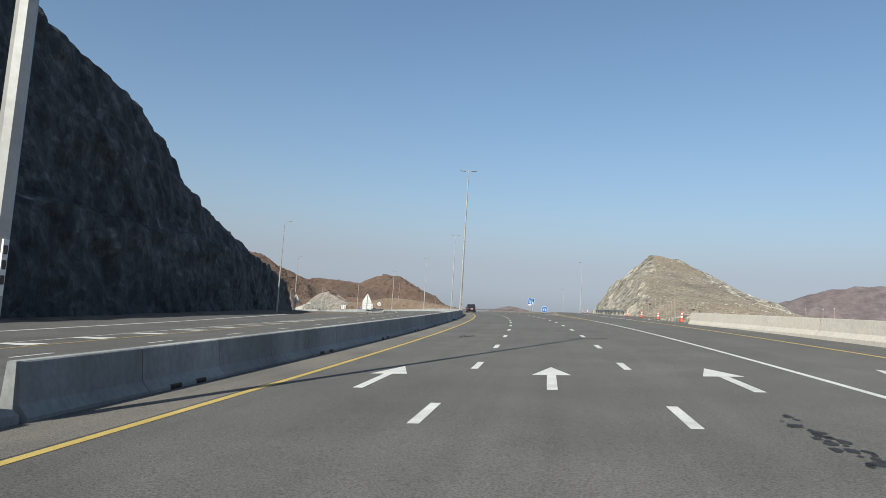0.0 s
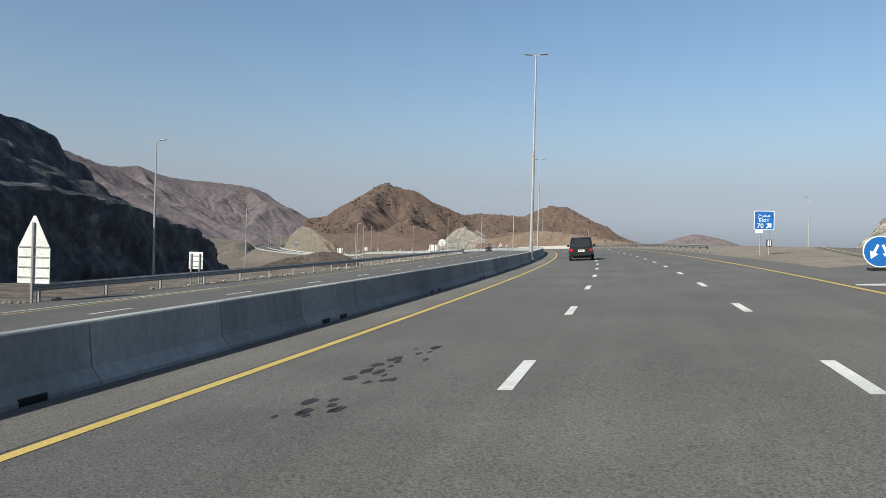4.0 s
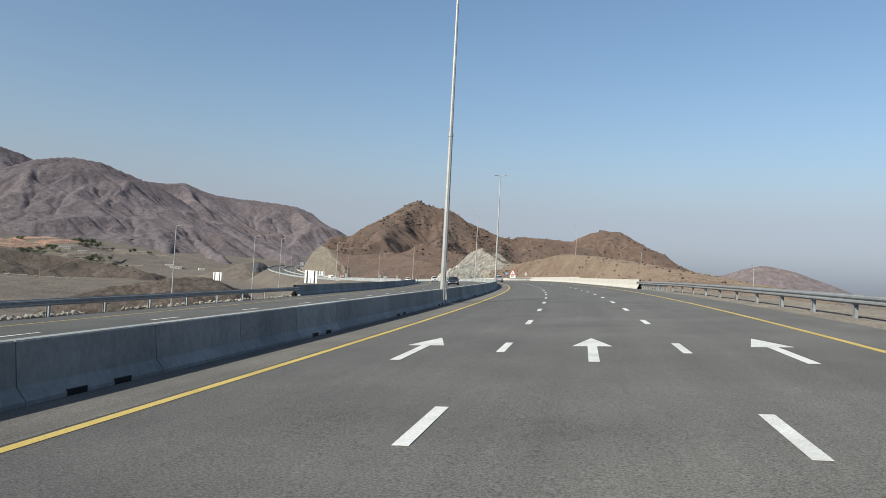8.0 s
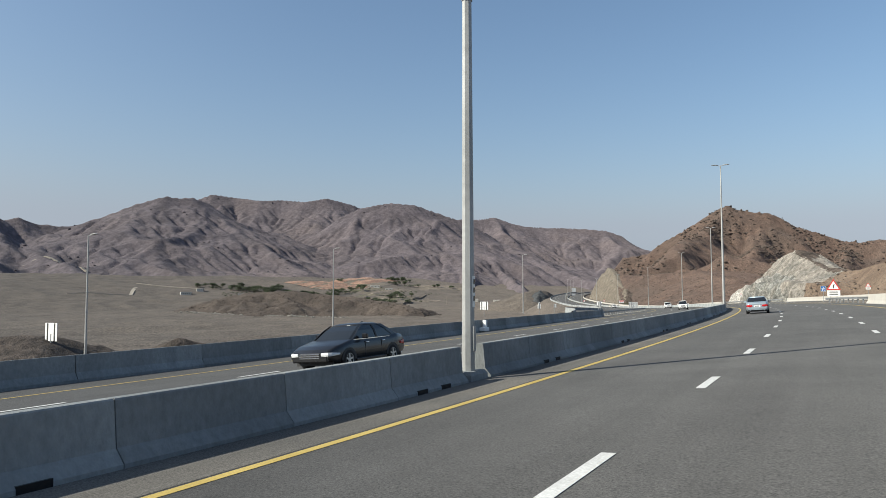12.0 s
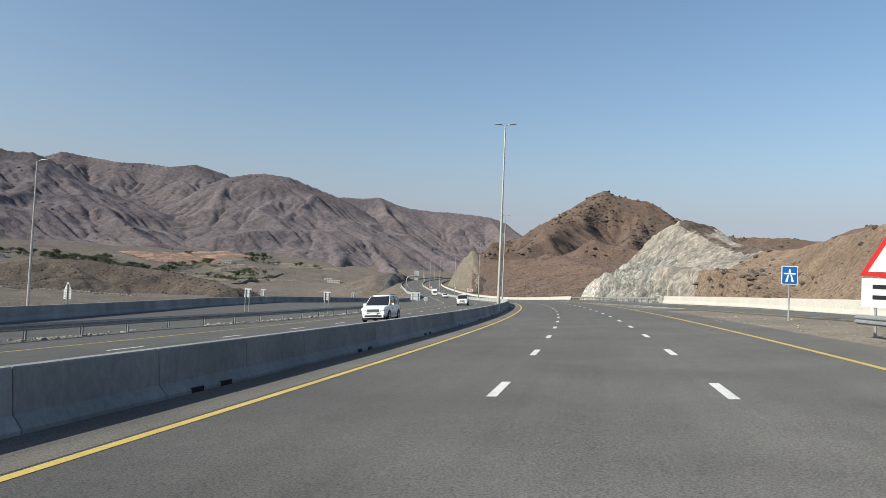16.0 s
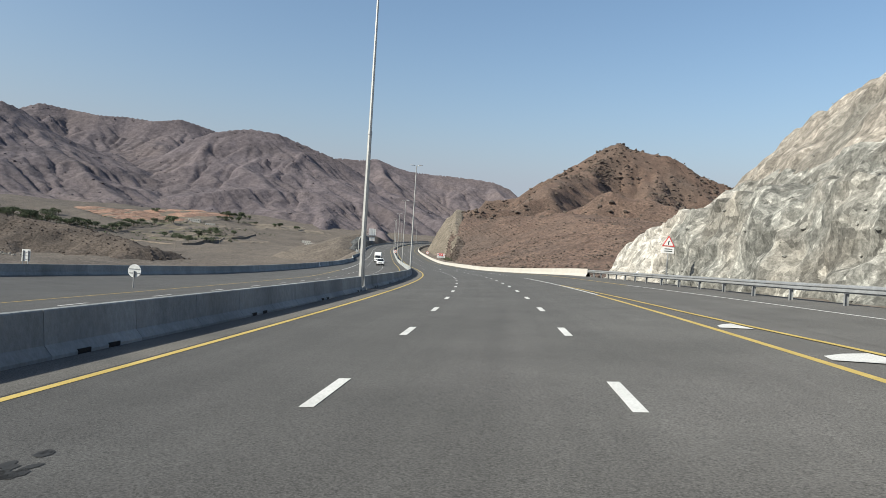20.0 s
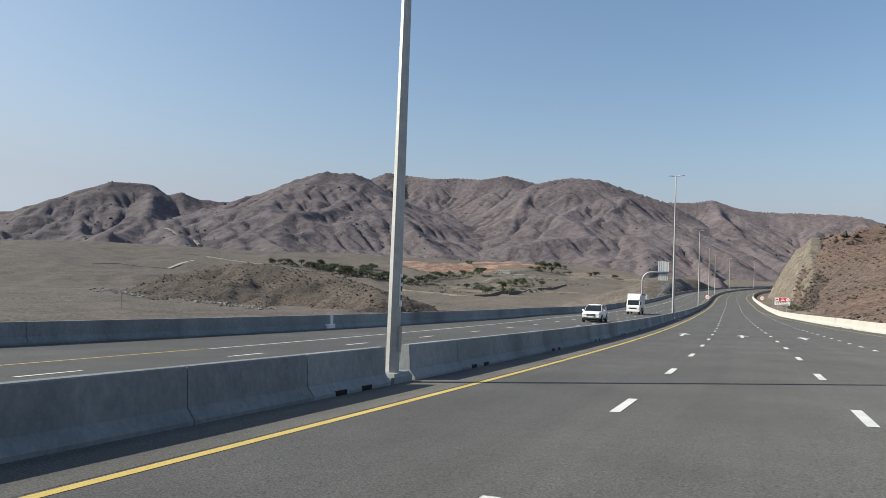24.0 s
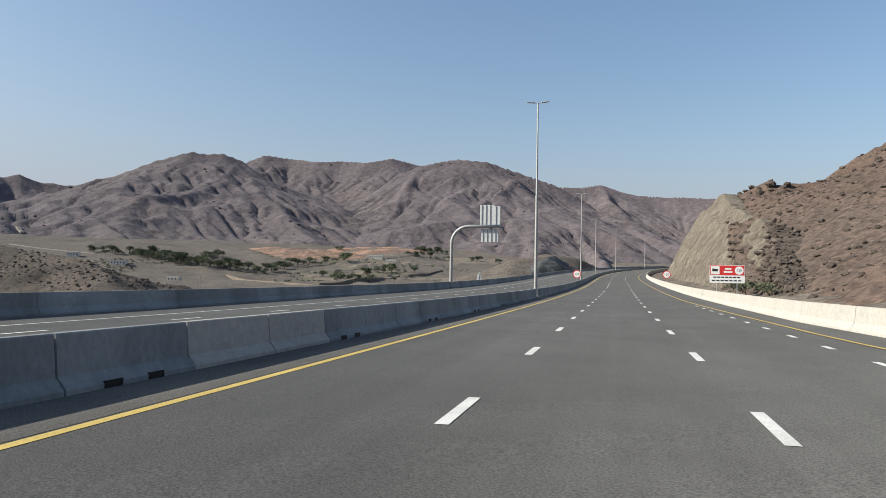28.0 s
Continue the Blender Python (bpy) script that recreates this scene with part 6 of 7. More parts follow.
def wheel(parent, x, y, r, w, spokes=5):
    """A wheel with tyre, rim and spokes; it faces outwards along x."""
    side = 1 if x > 0 else -1
    hub = new("wheel")
    hub.parent = parent
    hub.matrix_basis = Matrix.Translation((x, y, r))
    bm = bmesh.new()
    prof = [(-w / 2, r * 0.66), (-w / 2, r * 0.92), (-w * 0.38, r), (w * 0.38, r), (w / 2, r * 0.92), (w / 2, r * 0.66)]
    rings = [[Vector((px, pr * math.cos(k * math.tau / 24), pr * math.sin(k * math.tau / 24))) for k in range(24)] for px, pr in prof]
    loft(bm, rings, caps=False)
    bmesh.ops.recalc_face_normals(bm, faces=bm.faces[:])
    part("tyre", bm, TYRE, hub, smooth=True)
    bm = bmesh.new()
    prof = [(w * 0.46, r * 0.68), (w * 0.40, r * 0.60), (w * 0.12, r * 0.56), (w * 0.1, 0.02)]
    rings = [[Vector((side * px, pr * math.cos(k * math.tau / 24), pr * math.sin(k * math.tau / 24))) for k in range(24)] for px, pr in prof]
    loft(bm, rings, caps=False)
    part("rim_well", bm, TRIM_BLACK, hub)
    bm = bmesh.new()
    for k in range(spokes):
        m = Matrix.Rotation(k * math.tau / spokes, 4, "X")
        box(bm, min(side * w * 0.32, side * w * 0.44), -r * 0.09, 0.0, max(side * w * 0.32, side * w * 0.44), r * 0.09, r * 0.64, m=m)
    tube(bm, (side * w * 0.3, 0, 0), (side * w * 0.46, 0, 0), r * 0.2, r * 0.16, 12)
    rings = [[Vector((side * px, pr * math.cos(k * math.tau / 24), pr * math.sin(k * math.tau / 24))) for k in range(24)] for px, pr in ((w * 0.47, r * 0.69), (w * 0.48, r * 0.63), (w * 0.36, r * 0.60))]
    loft(bm, rings, caps=False)
    part("rim", bm, ALLOY, hub)
    return hub


def lamp_wedge(sx, hw, end, way, z1, z0, inner, reach):
    """A lamp that starts as a thin wedge on the end face and wraps round the corner of the body."""
    bm = bmesh.new()
    rows = ((inner, 0.015, 0.25), (0.70, 0.018, 0.0), (0.82, 0.0, 0.0), (0.91, -0.10, 0.05), (0.985, -reach, 0.55))
    rings = []
    for fx, off, pinch in rows:
        a, b = z1 - (z1 - z0) * pinch * 0.5, z0 + (z1 - z0) * pinch * 0.5
        y = end + way * off
        rings.append([Vector((sx * hw * fx, y, a)), Vector((sx * hw * (fx + 0.012), y + way * 0.012, (a + b) / 2)), Vector((sx * hw * fx, y, b)), Vector((sx * hw * fx * 0.9, y - way * 0.09, (a + b) / 2))])
    loft(bm, rings)
    bmesh.ops.recalc_face_normals(bm, faces=bm.faces[:])
    return bm


def car(name, label, paint, L, W, H, deck, belt, roof, cabin_w, wheels, wheel_r, lower=None, suv=False, grille=True, seed=0):
    """A car whose nose looks along +y, built round its axles.
    deck: (y, z) of the body's upper edge; belt: (y0, y1, z) foot of the glass; roof: (y0, y1, z)."""
    t = tagged(new(name), label, "car")
    hw = W / 2
    ys = sorted(set([round(v, 3) for v in np.linspace(-L / 2, L / 2, 27)] + [round(k, 3) for k, _ in deck]))
    rings = []
    for y in ys:
        u = abs(2 * y / L)
        w = hw * (1 - 0.16 * max(0, u - 0.72) ** 1.3 / 0.28 ** 1.3)
        z1 = lerp_table(deck, y)
        z0 = 0.24 + (0.10 if u > 0.9 else 0) + (0.12 if suv else 0)
        zm = z0 + (z1 - z0) * 0.45
        zs = z0 + (z1 - z0) * 0.80
        half = [(w * 0.90, z0), (w * 0.985, z0 + 0.10), (w, zm), (w * 0.985, zs), (w * 0.93, z1 - 0.02), (w * 0.86, z1)]
        rings.append([Vector((x, y, z)) for x, z in half] + [Vector((-x, y, z)) for x, z in half[::-1]])
    bm = bmesh.new()
    loft(bm, rings)
    bmesh.ops.recalc_face_normals(bm, faces=bm.faces[:])
    body = part("body", bm, paint, t, smooth=True)
    me = body.data
    me.polygons[-1].use_smooth = me.polygons[-2].use_smooth = False
    # glasshouse, roof and pillars
    b0, b1, bz = belt
    r0, r1, rz = roof
    cw = cabin_w / 2

    def ring(y0, y1, w, z, c=0.12):
        return [Vector((-w, y0 + c, z)), Vector((-w + c, y0, z)), Vector((w - c, y0, z)), Vector((w, y0 + c, z)), Vector((w, y1 - c, z)), Vector((w - c, y1, z)), Vector((-w + c, y1, z)), Vector((-w, y1 - c, z))]
    bm = bmesh.new()
    mid = 0.55
    loft(bm, [ring(b0, b1, hw * 0.90, bz - 0.03), ring(b0 + (r0 - b0) * mid, b1 + (r1 - b1) * mid, hw * 0.90 + (cw - hw * 0.90) * mid + 0.02, bz + (rz - bz) * mid), ring(r0, r1, cw, rz - 0.03)])
    bmesh.ops.recalc_face_normals(bm, faces=bm.faces[:])
    part("glasshouse", bm, GLASS, t, "dark tinted glass")
    bm = bmesh.new()
    loft(bm, [ring(r0 - 0.06, r1 + 0.06, cw + 0.015, rz - 0.06, 0.16), ring(r0 - 0.03, r1 + 0.02, cw, rz - 0.02, 0.2), ring(r0 + 0.10, r1 - 0.10, cw - 0.08, rz + 0.018, 0.2), ring(r0 + 0.35, r1 - 0.40, cw - 0.24, rz + 0.04, 0.2)])
    bmesh.ops.recalc_face_normals(bm, faces=bm.faces[:])
    part("roof", bm, paint, t, smooth=True)
    span = r1 - r0
    uprights = [(b1 - 0.10, r1 - 0.03, 0.05, paint), (b0 + (b1 - b0) * 0.47, r0 + span * 0.50, 0.045, TRIM_BLACK), (b0 + 0.16, r0 + 0.10, 0.13 if not suv else 0.07, paint)]
    if suv:
        uprights.append((b0 + (b1 - b0) * 0.235, r0 + span * 0.22, 0.11, paint))
    for sx in (-1, 1):
        for yb, yt, w, skin in uprights:
            bm = bmesh.new()
            pts = [(hw * 0.905, yb, bz - 0.02), (hw * 0.905 + (cw - hw * 0.9) * mid + 0.025, yb + (yt - yb) * mid, bz + (rz - bz) * mid), (cw + 0.012, yt, rz - 0.03)]
            loft(bm, [[Vector((sx * (x - 0.02), y - w, z)), Vector((sx * (x + 0.008), y - w, z)), Vector((sx * (x + 0.008), y + w, z)), Vector((sx * (x - 0.02), y + w, z))] for x, y, z in pts])
            bmesh.ops.recalc_face_normals(bm, faces=bm.faces[:])
            part("pillar", bm, skin, t)
        bm = bmesh.new()
        box(bm, min(sx * (hw - 0.02), sx * (hw + 0.19)), b1 - 0.62, bz - 0.02, max(sx * (hw - 0.02), sx * (hw + 0.19)), b1 - 0.50, bz + 0.15, 0.03)
        part("mirror", bm, paint, t)
        for yd in (b0 + (b1 - b0) * 0.40, b0 + (b1 - b0) * 0.75):
            bm = bmesh.new()
            box(bm, min(sx * (hw * 0.965), sx * (hw * 1.01)), yd - 0.20, bz - 0.17, max(sx * (hw * 0.965), sx * (hw * 1.01)), yd - 0.02, bz - 0.135, 0.01)
            part("door_handle", bm, CHROME if not suv else paint, t)
            bm = bmesh.new()
            box(bm, min(sx * hw * 0.9, sx * (hw + 0.002)), yd + 0.02, 0.42, max(sx * hw * 0.9, sx * (hw + 0.002)), yd + 0.03, bz - 0.12)
            part("door_gap", bm, TRIM_BLACK, t)
        bm = bmesh.new()
        y0, y1 = wheels[1] + wheel_r + 0.1, wheels[0] - wheel_r - 0.1
        box(bm, min(sx * hw * 0.9, sx * (hw + 0.008)), y0, 0.2 + (0.1 if suv else 0), max(sx * hw * 0.9, sx * (hw + 0.008)), y1, 0.32 + (0.1 if suv else 0), 0.015)
        part("sill", bm, lower or paint, t)
        # Black plate: the shade of an uncut wheel well put into colour.
        for y in wheels:
            bm = bmesh.new()
            n = 18
            outer = [Vector((sx * (hw + 0.004), y + (wheel_r + 0.09) * math.cos(a), wheel_r + (wheel_r + 0.07) * math.sin(a))) for a in [math.pi * k / n for k in range(n + 1)]]
            outer = [p if p.z > 0.26 else Vector((p.x, p.y, 0.26)) for p in outer]
            f = bm.faces.new([bm.verts.new(p) for p in outer])
            r = bmesh.ops.extrude_face_region(bm, geom=[f])
            for v in r["geom"]:
                if isinstance(v, bmesh.types.BMVert):
                    v.co.x -= sx * 0.2
            bmesh.ops.recalc_face_normals(bm, faces=bm.faces[:])
            part("wheel_arch", bm, TRIM_BLACK, t)
    for y in wheels:
        for sx in (-1, 1):
            wheel(t, sx * (hw - 0.09), y, wheel_r, 0.23)
    # lamps, plates, bumpers
    zt, zf = lerp_table(deck, -L / 2 + 0.05), lerp_table(deck, L / 2 - 0.05)
    for sx in (-1, 1):
        part("tail_lamp", lamp_wedge(sx, hw, -L / 2, -1, zt - 0.13, zt - 0.31, 0.42 if not suv else 0.68, 0.42), TAIL_RED, t, "red tail lamp")
        part("headlamp", lamp_wedge(sx, hw, L / 2, 1, zf - 0.05, zf - 0.17, 0.52, 0.45), CLEAR_LENS, t, "clear headlamp")
    if not suv:
        bm = bmesh.new()
        box(bm, -hw * 0.40, -L / 2 - 0.016, zt - 0.13, hw * 0.40, -L / 2 + 0.05, zt - 0.105, 0.008)
        part("chrome_strip", bm, CHROME, t)
        bm = bmesh.new()
        loft(bm, [[Vector((x, -L / 2 + 0.10 + 0.10 * abs(x / hw) ** 2, zt + 0.075)), Vector((x, -L / 2 + 0.26 + 0.08 * abs(x / hw) ** 2, zt + 0.12)), Vector((x, -L / 2 + 0.34, zt + 0.08))] for x in np.linspace(-hw * 0.72, hw * 0.72, 9)])
        bmesh.ops.recalc_face_normals(bm, faces=bm.faces[:])
        part("boot_lip", bm, paint, t)
        bm = bmesh.new()
        box(bm, -hw * 0.72, -L / 2 - 0.008, 0.575, hw * 0.72, -L / 2 + 0.05, 0.59)
        part("boot_gap", bm, TRIM_BLACK, t)
        bm = bmesh.new()
        loft(bm, [[Vector((-0.02, r0 + 0.15, rz + 0.01)), Vector((0.02, r0 + 0.15, rz + 0.01)), Vector((0.02, r0 + 0.34, rz + 0.02)), Vector((-0.02, r0 + 0.34, rz + 0.02))], [Vector((-0.006, r0 + 0.13, rz + 0.085)), Vector((0.006, r0 + 0.13, rz + 0.085)), Vector((0.006, r0 + 0.19, rz + 0.08)), Vector((-0.006, r0 + 0.19, rz + 0.08))]])
        bmesh.ops.recalc_face_normals(bm, faces=bm.faces[:])
        part("aerial_fin", bm, paint, t)
    for sx in (-1, 1):
        bm = bmesh.new()
        box(bm, min(sx * hw * 0.89, sx * hw * 0.935), b0 + 0.12, bz - 0.045, max(sx * hw * 0.89, sx * hw * 0.935), b1 - 0.12, bz - 0.02)
        part("window_line", bm, CHROME if not suv else TRIM_BLACK, t)
    bm = bmesh.new()
    box(bm, -0.26, -L / 2 - 0.02, zt - 0.34, 0.26, -L / 2 + 0.02, zt - 0.18)
    pl = part("number_plate", bm, SIGN_WHITE, t, "white plate with dark bars")
    bm = bmesh.new()
    for k in range(4):
        box(bm, -0.16 + 0.085 * k, -L / 2 - 0.026, zt - 0.30, -0.16 + 0.085 * k + 0.05, -L / 2 - 0.018, zt - 0.22)
    part("plate_bars", bm, TRIM_BLACK, pl)
    bm = bmesh.new()
    box(bm, -hw * 0.80, -L / 2 - 0.03, 0.38, hw * 0.80, -L / 2 + 0.1, 0.58, 0.04)
    part("rear_bumper", bm, lower or paint, t)
    bm = bmesh.new()
    box(bm, -hw * 0.80, L / 2 - 0.1, 0.30, hw * 0.80, L / 2 + 0.03, 0.52, 0.04)
    part("front_bumper", bm, lower or paint, t)
    bm = bmesh.new()
    box(bm, -hw * 0.46, L / 2 - 0.1, zf - 0.26, hw * 0.46, L / 2 + 0.02, zf - 0.06, 0.02)
    gr = part("grille", bm, TRIM_BLACK, t)
    if grille:
        for k in range(3):
            bm = bmesh.new()
            box(bm, -hw * 0.45, L / 2 + 0.01, zf - 0.235 + 0.06 * k, hw * 0.45, L / 2 + 0.035, zf - 0.205 + 0.06 * k, 0.006)
            part("grille_bar", bm, CHROME, gr)
    if suv:
        for sx in (-1, 1):
            bm = bmesh.new()
            tube(bm, (sx * (cw - 0.08), r0 + 0.2, rz + 0.06), (sx * (cw - 0.08), r1 - 0.5, rz + 0.06), 0.022, 0.022, 6)
            for y in (r0 + 0.25, r1 - 0.6):
                box(bm, sx * (cw - 0.08) - 0.02, y - 0.04, rz - 0.01, sx * (cw - 0.08) + 0.02, y + 0.04, rz + 0.06)
            part("roof_rail", bm, TRIM_BLACK, t)
    else:
        for sx in (-1, 1):
            bm = bmesh.new()
            tube(bm, (sx * hw * 0.62, -L / 2 - 0.04, 0.30), (sx * hw * 0.62, -L / 2 + 0.2, 0.30), 0.05, 0.05, 12)
            part("exhaust", bm, CHROME, t)
    bm = bmesh.new()
    box(bm, -hw * 0.82, -L / 2 + 0.2, 0.18, hw * 0.82, L / 2 - 0.25, 0.40)
    part("underbody", bm, TRIM_BLACK, t)
    return t


def on_lane(thing, s, d, back=False):
    """Sets a vehicle on the banked lane, facing along or against the road."""
    m = laid(s, d, 0.0)
    thing.matrix_basis = m @ pose(0, 0, 0, 0, 0, 180 if back else 0)
    return thing


SEDAN_DECK = [(-2.42, 0.86), (-2.30, 0.98), (-1.75, 1.04), (-1.2, 0.98), (0.9, 0.95), (1.2, 0.96), (2.0, 0.80), (2.35, 0.68), (2.42, 0.60)]
on_lane(car("sedan", "silver-blue saloon car driving on the motorway", CAR_SILVER, 4.84, 1.82, 1.45, SEDAN_DECK, (-1.85, 1.15, 0.98), (-0.95, 0.30, 1.45), 1.30, (1.42, -1.36), 0.33), 365.8, -1.80)
on_lane(car("sedan", "dark grey saloon car driving in the oncoming lane", CAR_BLACK, 4.6, 1.80, 1.45, [(y * 0.95, z) for y, z in SEDAN_DECK], (-1.75, 1.10, 0.98), (-0.9, 0.28, 1.45), 1.28, (1.36, -1.30), 0.32), 316.5, -12.7, True)
SUV_DECK = [(-2.48, 1.02), (-2.40, 1.12), (-1.0, 1.16), (0.9, 1.14), (1.25, 1.16), (2.2, 1.08), (2.42, 0.98), (2.48, 0.86)]
on_lane(car("large_suv", "black four-wheel-drive wagon driving on the motorway", CAR_BLACK, 4.98, 1.96, 1.88, SUV_DECK, (-2.38, 1.25, 1.14), (-2.18, 0.55, 1.86), 1.50, (1.50, -1.35), 0.39, suv=True), 148.2, -1.15)
def wagon_front(t):
    """Swept headlamps, chrome bars and a dark intake on a wagon's nose."""
    bm = bmesh.new()
    box(bm, -0.60, 2.24, 0.36, 0.60, 2.405, 0.50, 0.02)
    part("lower_intake", bm, TRIM_BLACK, t, "black lower air intake")
    for sx in (-1, 1):
        bm = bmesh.new()
        tube(bm, (sx * 0.72, 2.28, 0.56), (sx * 0.72, 2.40, 0.56), 0.07, 0.06, 12)
        part("fog_lamp", bm, CLEAR_LENS, t)
        bm = bmesh.new()
        loft(bm, [[Vector((sx * x, y, z)) for x, y, z in row] for row in (((0.46, 2.30, 0.76), (0.80, 2.22, 0.80), (0.80, 2.20, 0.93), (0.46, 2.27, 0.90)), ((0.47, 2.40, 0.75), (0.84, 2.26, 0.80), (0.86, 2.12, 0.97), (0.47, 2.31, 0.91)))])
        bmesh.ops.recalc_face_normals(bm, faces=bm.faces[:])
        part("headlamp_glass", bm, CLEAR_LENS, t, "swept-back clear headlamp")
    for k in range(4):
        bm = bmesh.new()
        box(bm, -0.44, 2.28, 0.62 + 0.065 * k, 0.44, 2.415 - 0.035 * k, 0.655 + 0.065 * k, 0.01)
        part("grille_bar", bm, CHROME, t)
    bm = bmesh.new()
    box(bm, -0.26, 2.38, 0.50, 0.26, 2.425, 0.61)
    part("number_plate", bm, SIGN_WHITE, t, "white plate with dark bars")
    return t


WAGON_DECK = [(-2.36, 0.98), (-2.28, 1.12), (-1.0, 1.17), (0.9, 1.14), (1.3, 1.135), (1.85, 1.09), (2.18, 1.03), (2.31, 0.95), (2.36, 0.80)]
wagon = car("large_suv", "white four-wheel-drive wagon in the oncoming lane", CAR_WHITE, 4.72, 1.84, 1.85, WAGON_DECK, (-2.24, 1.34, 1.12), (-1.92, 0.28, 1.81), 1.34, (1.45, -1.30), 0.39, suv=True)
wagon_front(wagon)
on_lane(wagon, 451.8, -12.3, True)
on_lane(wagon_front(car("large_suv", "white family wagon with black sills in the oncoming lane", CAR_WHITE, 4.72, 1.92, 1.76, [(y, z - 0.03) for y, z in WAGON_DECK], (-2.26, 1.34, 1.10), (-1.86, 0.26, 1.73), 1.36, (1.47, -1.38), 0.39, TRIM_BLACK, True)), 690.2, -11.6, True)
on_lane(wagon_front(car("large_suv", "white wagon far along the oncoming lane", CAR_WHITE, 4.72, 1.86, 1.85, WAGON_DECK, (-2.24, 1.22, 1.12), (-2.02, 0.34, 1.83), 1.42, (1.45, -1.30), 0.39, suv=True)), 524.0, -13.0, True)

# box lorry
CAB_WHITE = plain("white_cab_paint", (0.72, 0.72, 0.71), 0.35)
BOX_WHITE = mat("white_box_panel", [(0.60, 0.60, 0.60), (0.70, 0.70, 0.69)], 0.8, 5, 0.5, fine=(4, 0.06))
BLUE_BAND = plain("blue_band", (0.03, 0.05, 0.25), 0.45)
t = tagged(new("box_lorry"), "white box lorry with blue roof band in the oncoming lane", "lorry")
bm = bmesh.new()
rings = []
for y, z0, z1, w in ((1.75, 0.55, 2.25, 0.98), (2.9, 0.55, 2.25, 0.98), (3.25, 0.55, 1.35, 0.97), (3.32, 0.55, 1.20, 0.95)):
    rings.append([Vector((-w, y, z0)), Vector((w, y, z0)), Vector((w, y, z1 - 0.06)), Vector((w - 0.06, y, z1)), Vector((-w + 0.06, y, z1)), Vector((-w, y, z1 - 0.06))])
loft(bm, rings)
bmesh.ops.recalc_face_normals(bm, faces=bm.faces[:])
cab = part("cab", bm, CAB_WHITE, t)
bm = bmesh.new()
loft(bm, [[Vector((-0.86, 3.20, 1.42)), Vector((0.86, 3.20, 1.42)), Vector((0.86, 3.22, 1.44)), Vector((-0.86, 3.22, 1.44))], [Vector((-0.80, 2.90, 2.16)), Vector((0.80, 2.90, 2.16)), Vector((0.80, 2.99, 2.16)), Vector((-0.80, 2.99, 2.16))]])
bmesh.ops.recalc_face_normals(bm, faces=bm.faces[:])
part("windscreen", bm, GLASS, cab, "dark windscreen")
for sx in (-1, 1):
    bm = bmesh.new()
    x0, x1 = sorted((sx * 0.9, sx * 0.99))
    box(bm, x0, 2.05, 1.42, x1, 2.85, 2.05, 0.02)
    part("side_window", bm, GLASS, cab)
    bm = bmesh.new()
    x0, x1 = sorted((sx * 0.98, sx * 1.2))
    box(bm, x0, 2.95, 1.5, x1, 3.05, 1.95, 0.02)
    part("mirror", bm, TRIM_BLACK, cab)
    bm = bmesh.new()
    x0, x1 = sorted((sx * 0.55, sx * 0.92))
    box(bm, x0, 3.2, 0.80, x1, 3.345, 1.02, 0.02)
    part("headlamp", bm, CLEAR_LENS, cab)
bm = bmesh.new()
box(bm, -0.55, 3.2, 0.82, 0.55, 3.345, 1.05, 0.02)
part("grille", bm, TRIM_BLACK, cab)
bm = bmesh.new()
box(bm, -0.98, 3.15, 0.42, 0.98, 3.40, 0.72, 0.04)
part("bumper", bm, CAB_WHITE, cab)
bm = bmesh.new()
loft(bm, [[Vector((-0.9, 1.8, 2.25)), Vector((0.9, 1.8, 2.25)), Vector((0.9, 3.0, 2.25)), Vector((-0.9, 3.0, 2.25))], [Vector((-0.85, 1.8, 3.05)), Vector((0.85, 1.8, 3.05)), Vector((0.85, 2.1, 3.05)), Vector((-0.85, 2.1, 3.05))]])
bmesh.ops.recalc_face_normals(bm, faces=bm.faces[:])
part("wind_deflector", bm, CAB_WHITE, cab)
bm = bmesh.new()
box(bm, -1.05, -3.3, 1.05, 1.05, 1.7, 3.2, 0.03)
bx = part("cargo_box", bm, BOX_WHITE, t)
for sx in (-1, 1):
    bm = bmesh.new()
    x0, x1 = sorted((sx * 1.04, sx * 1.062))
    box(bm, x0, -3.28, 2.96, x1, 1.68, 3.18)
    part("roof_band", bm, BLUE_BAND, bx, "dark blue band")
    for y in (-2.0, -0.8, 0.45):
        bm = bmesh.new()
        box(bm, x0, y - 0.02, 1.07, x1, y + 0.02, 2.96)
        part("seam", bm, ALLOY, bx)
    for y0, y1, z0, z1 in ((0.75, 1.25, 1.5, 2.3), (-0.5, 0.2, 2.2, 2.32), (-1.7, -1.1, 1.8, 2.0), (-2.9, -2.3, 1.9, 2.2)):
        bm = bmesh.new()
        box(bm, min(sx * 1.045, sx * 1.058), y0, z0, max(sx * 1.045, sx * 1.058), y1, z1)
        part("panel_print", bm, ALLOY, bx)
    bm = bmesh.new()
    x0, x1 = sorted((sx * 0.95, sx * 1.0))
    box(bm, x0, -1.6, 0.55, x1, 1.2, 1.05)
    part("side_guard", bm, TRIM_BLACK, t)
bm = bmesh.new()
box(bm, -0.45, -3.2, 0.62, 0.45, 3.0, 0.95)
part("chassis", bm, TRIM_BLACK, t)
for y in (2.45, -1.9):
    for sx in (-1, 1):
        wheel(t, sx * 0.86, y, 0.40, 0.26, 6)
on_lane(t, 733.0, -12.6, True)


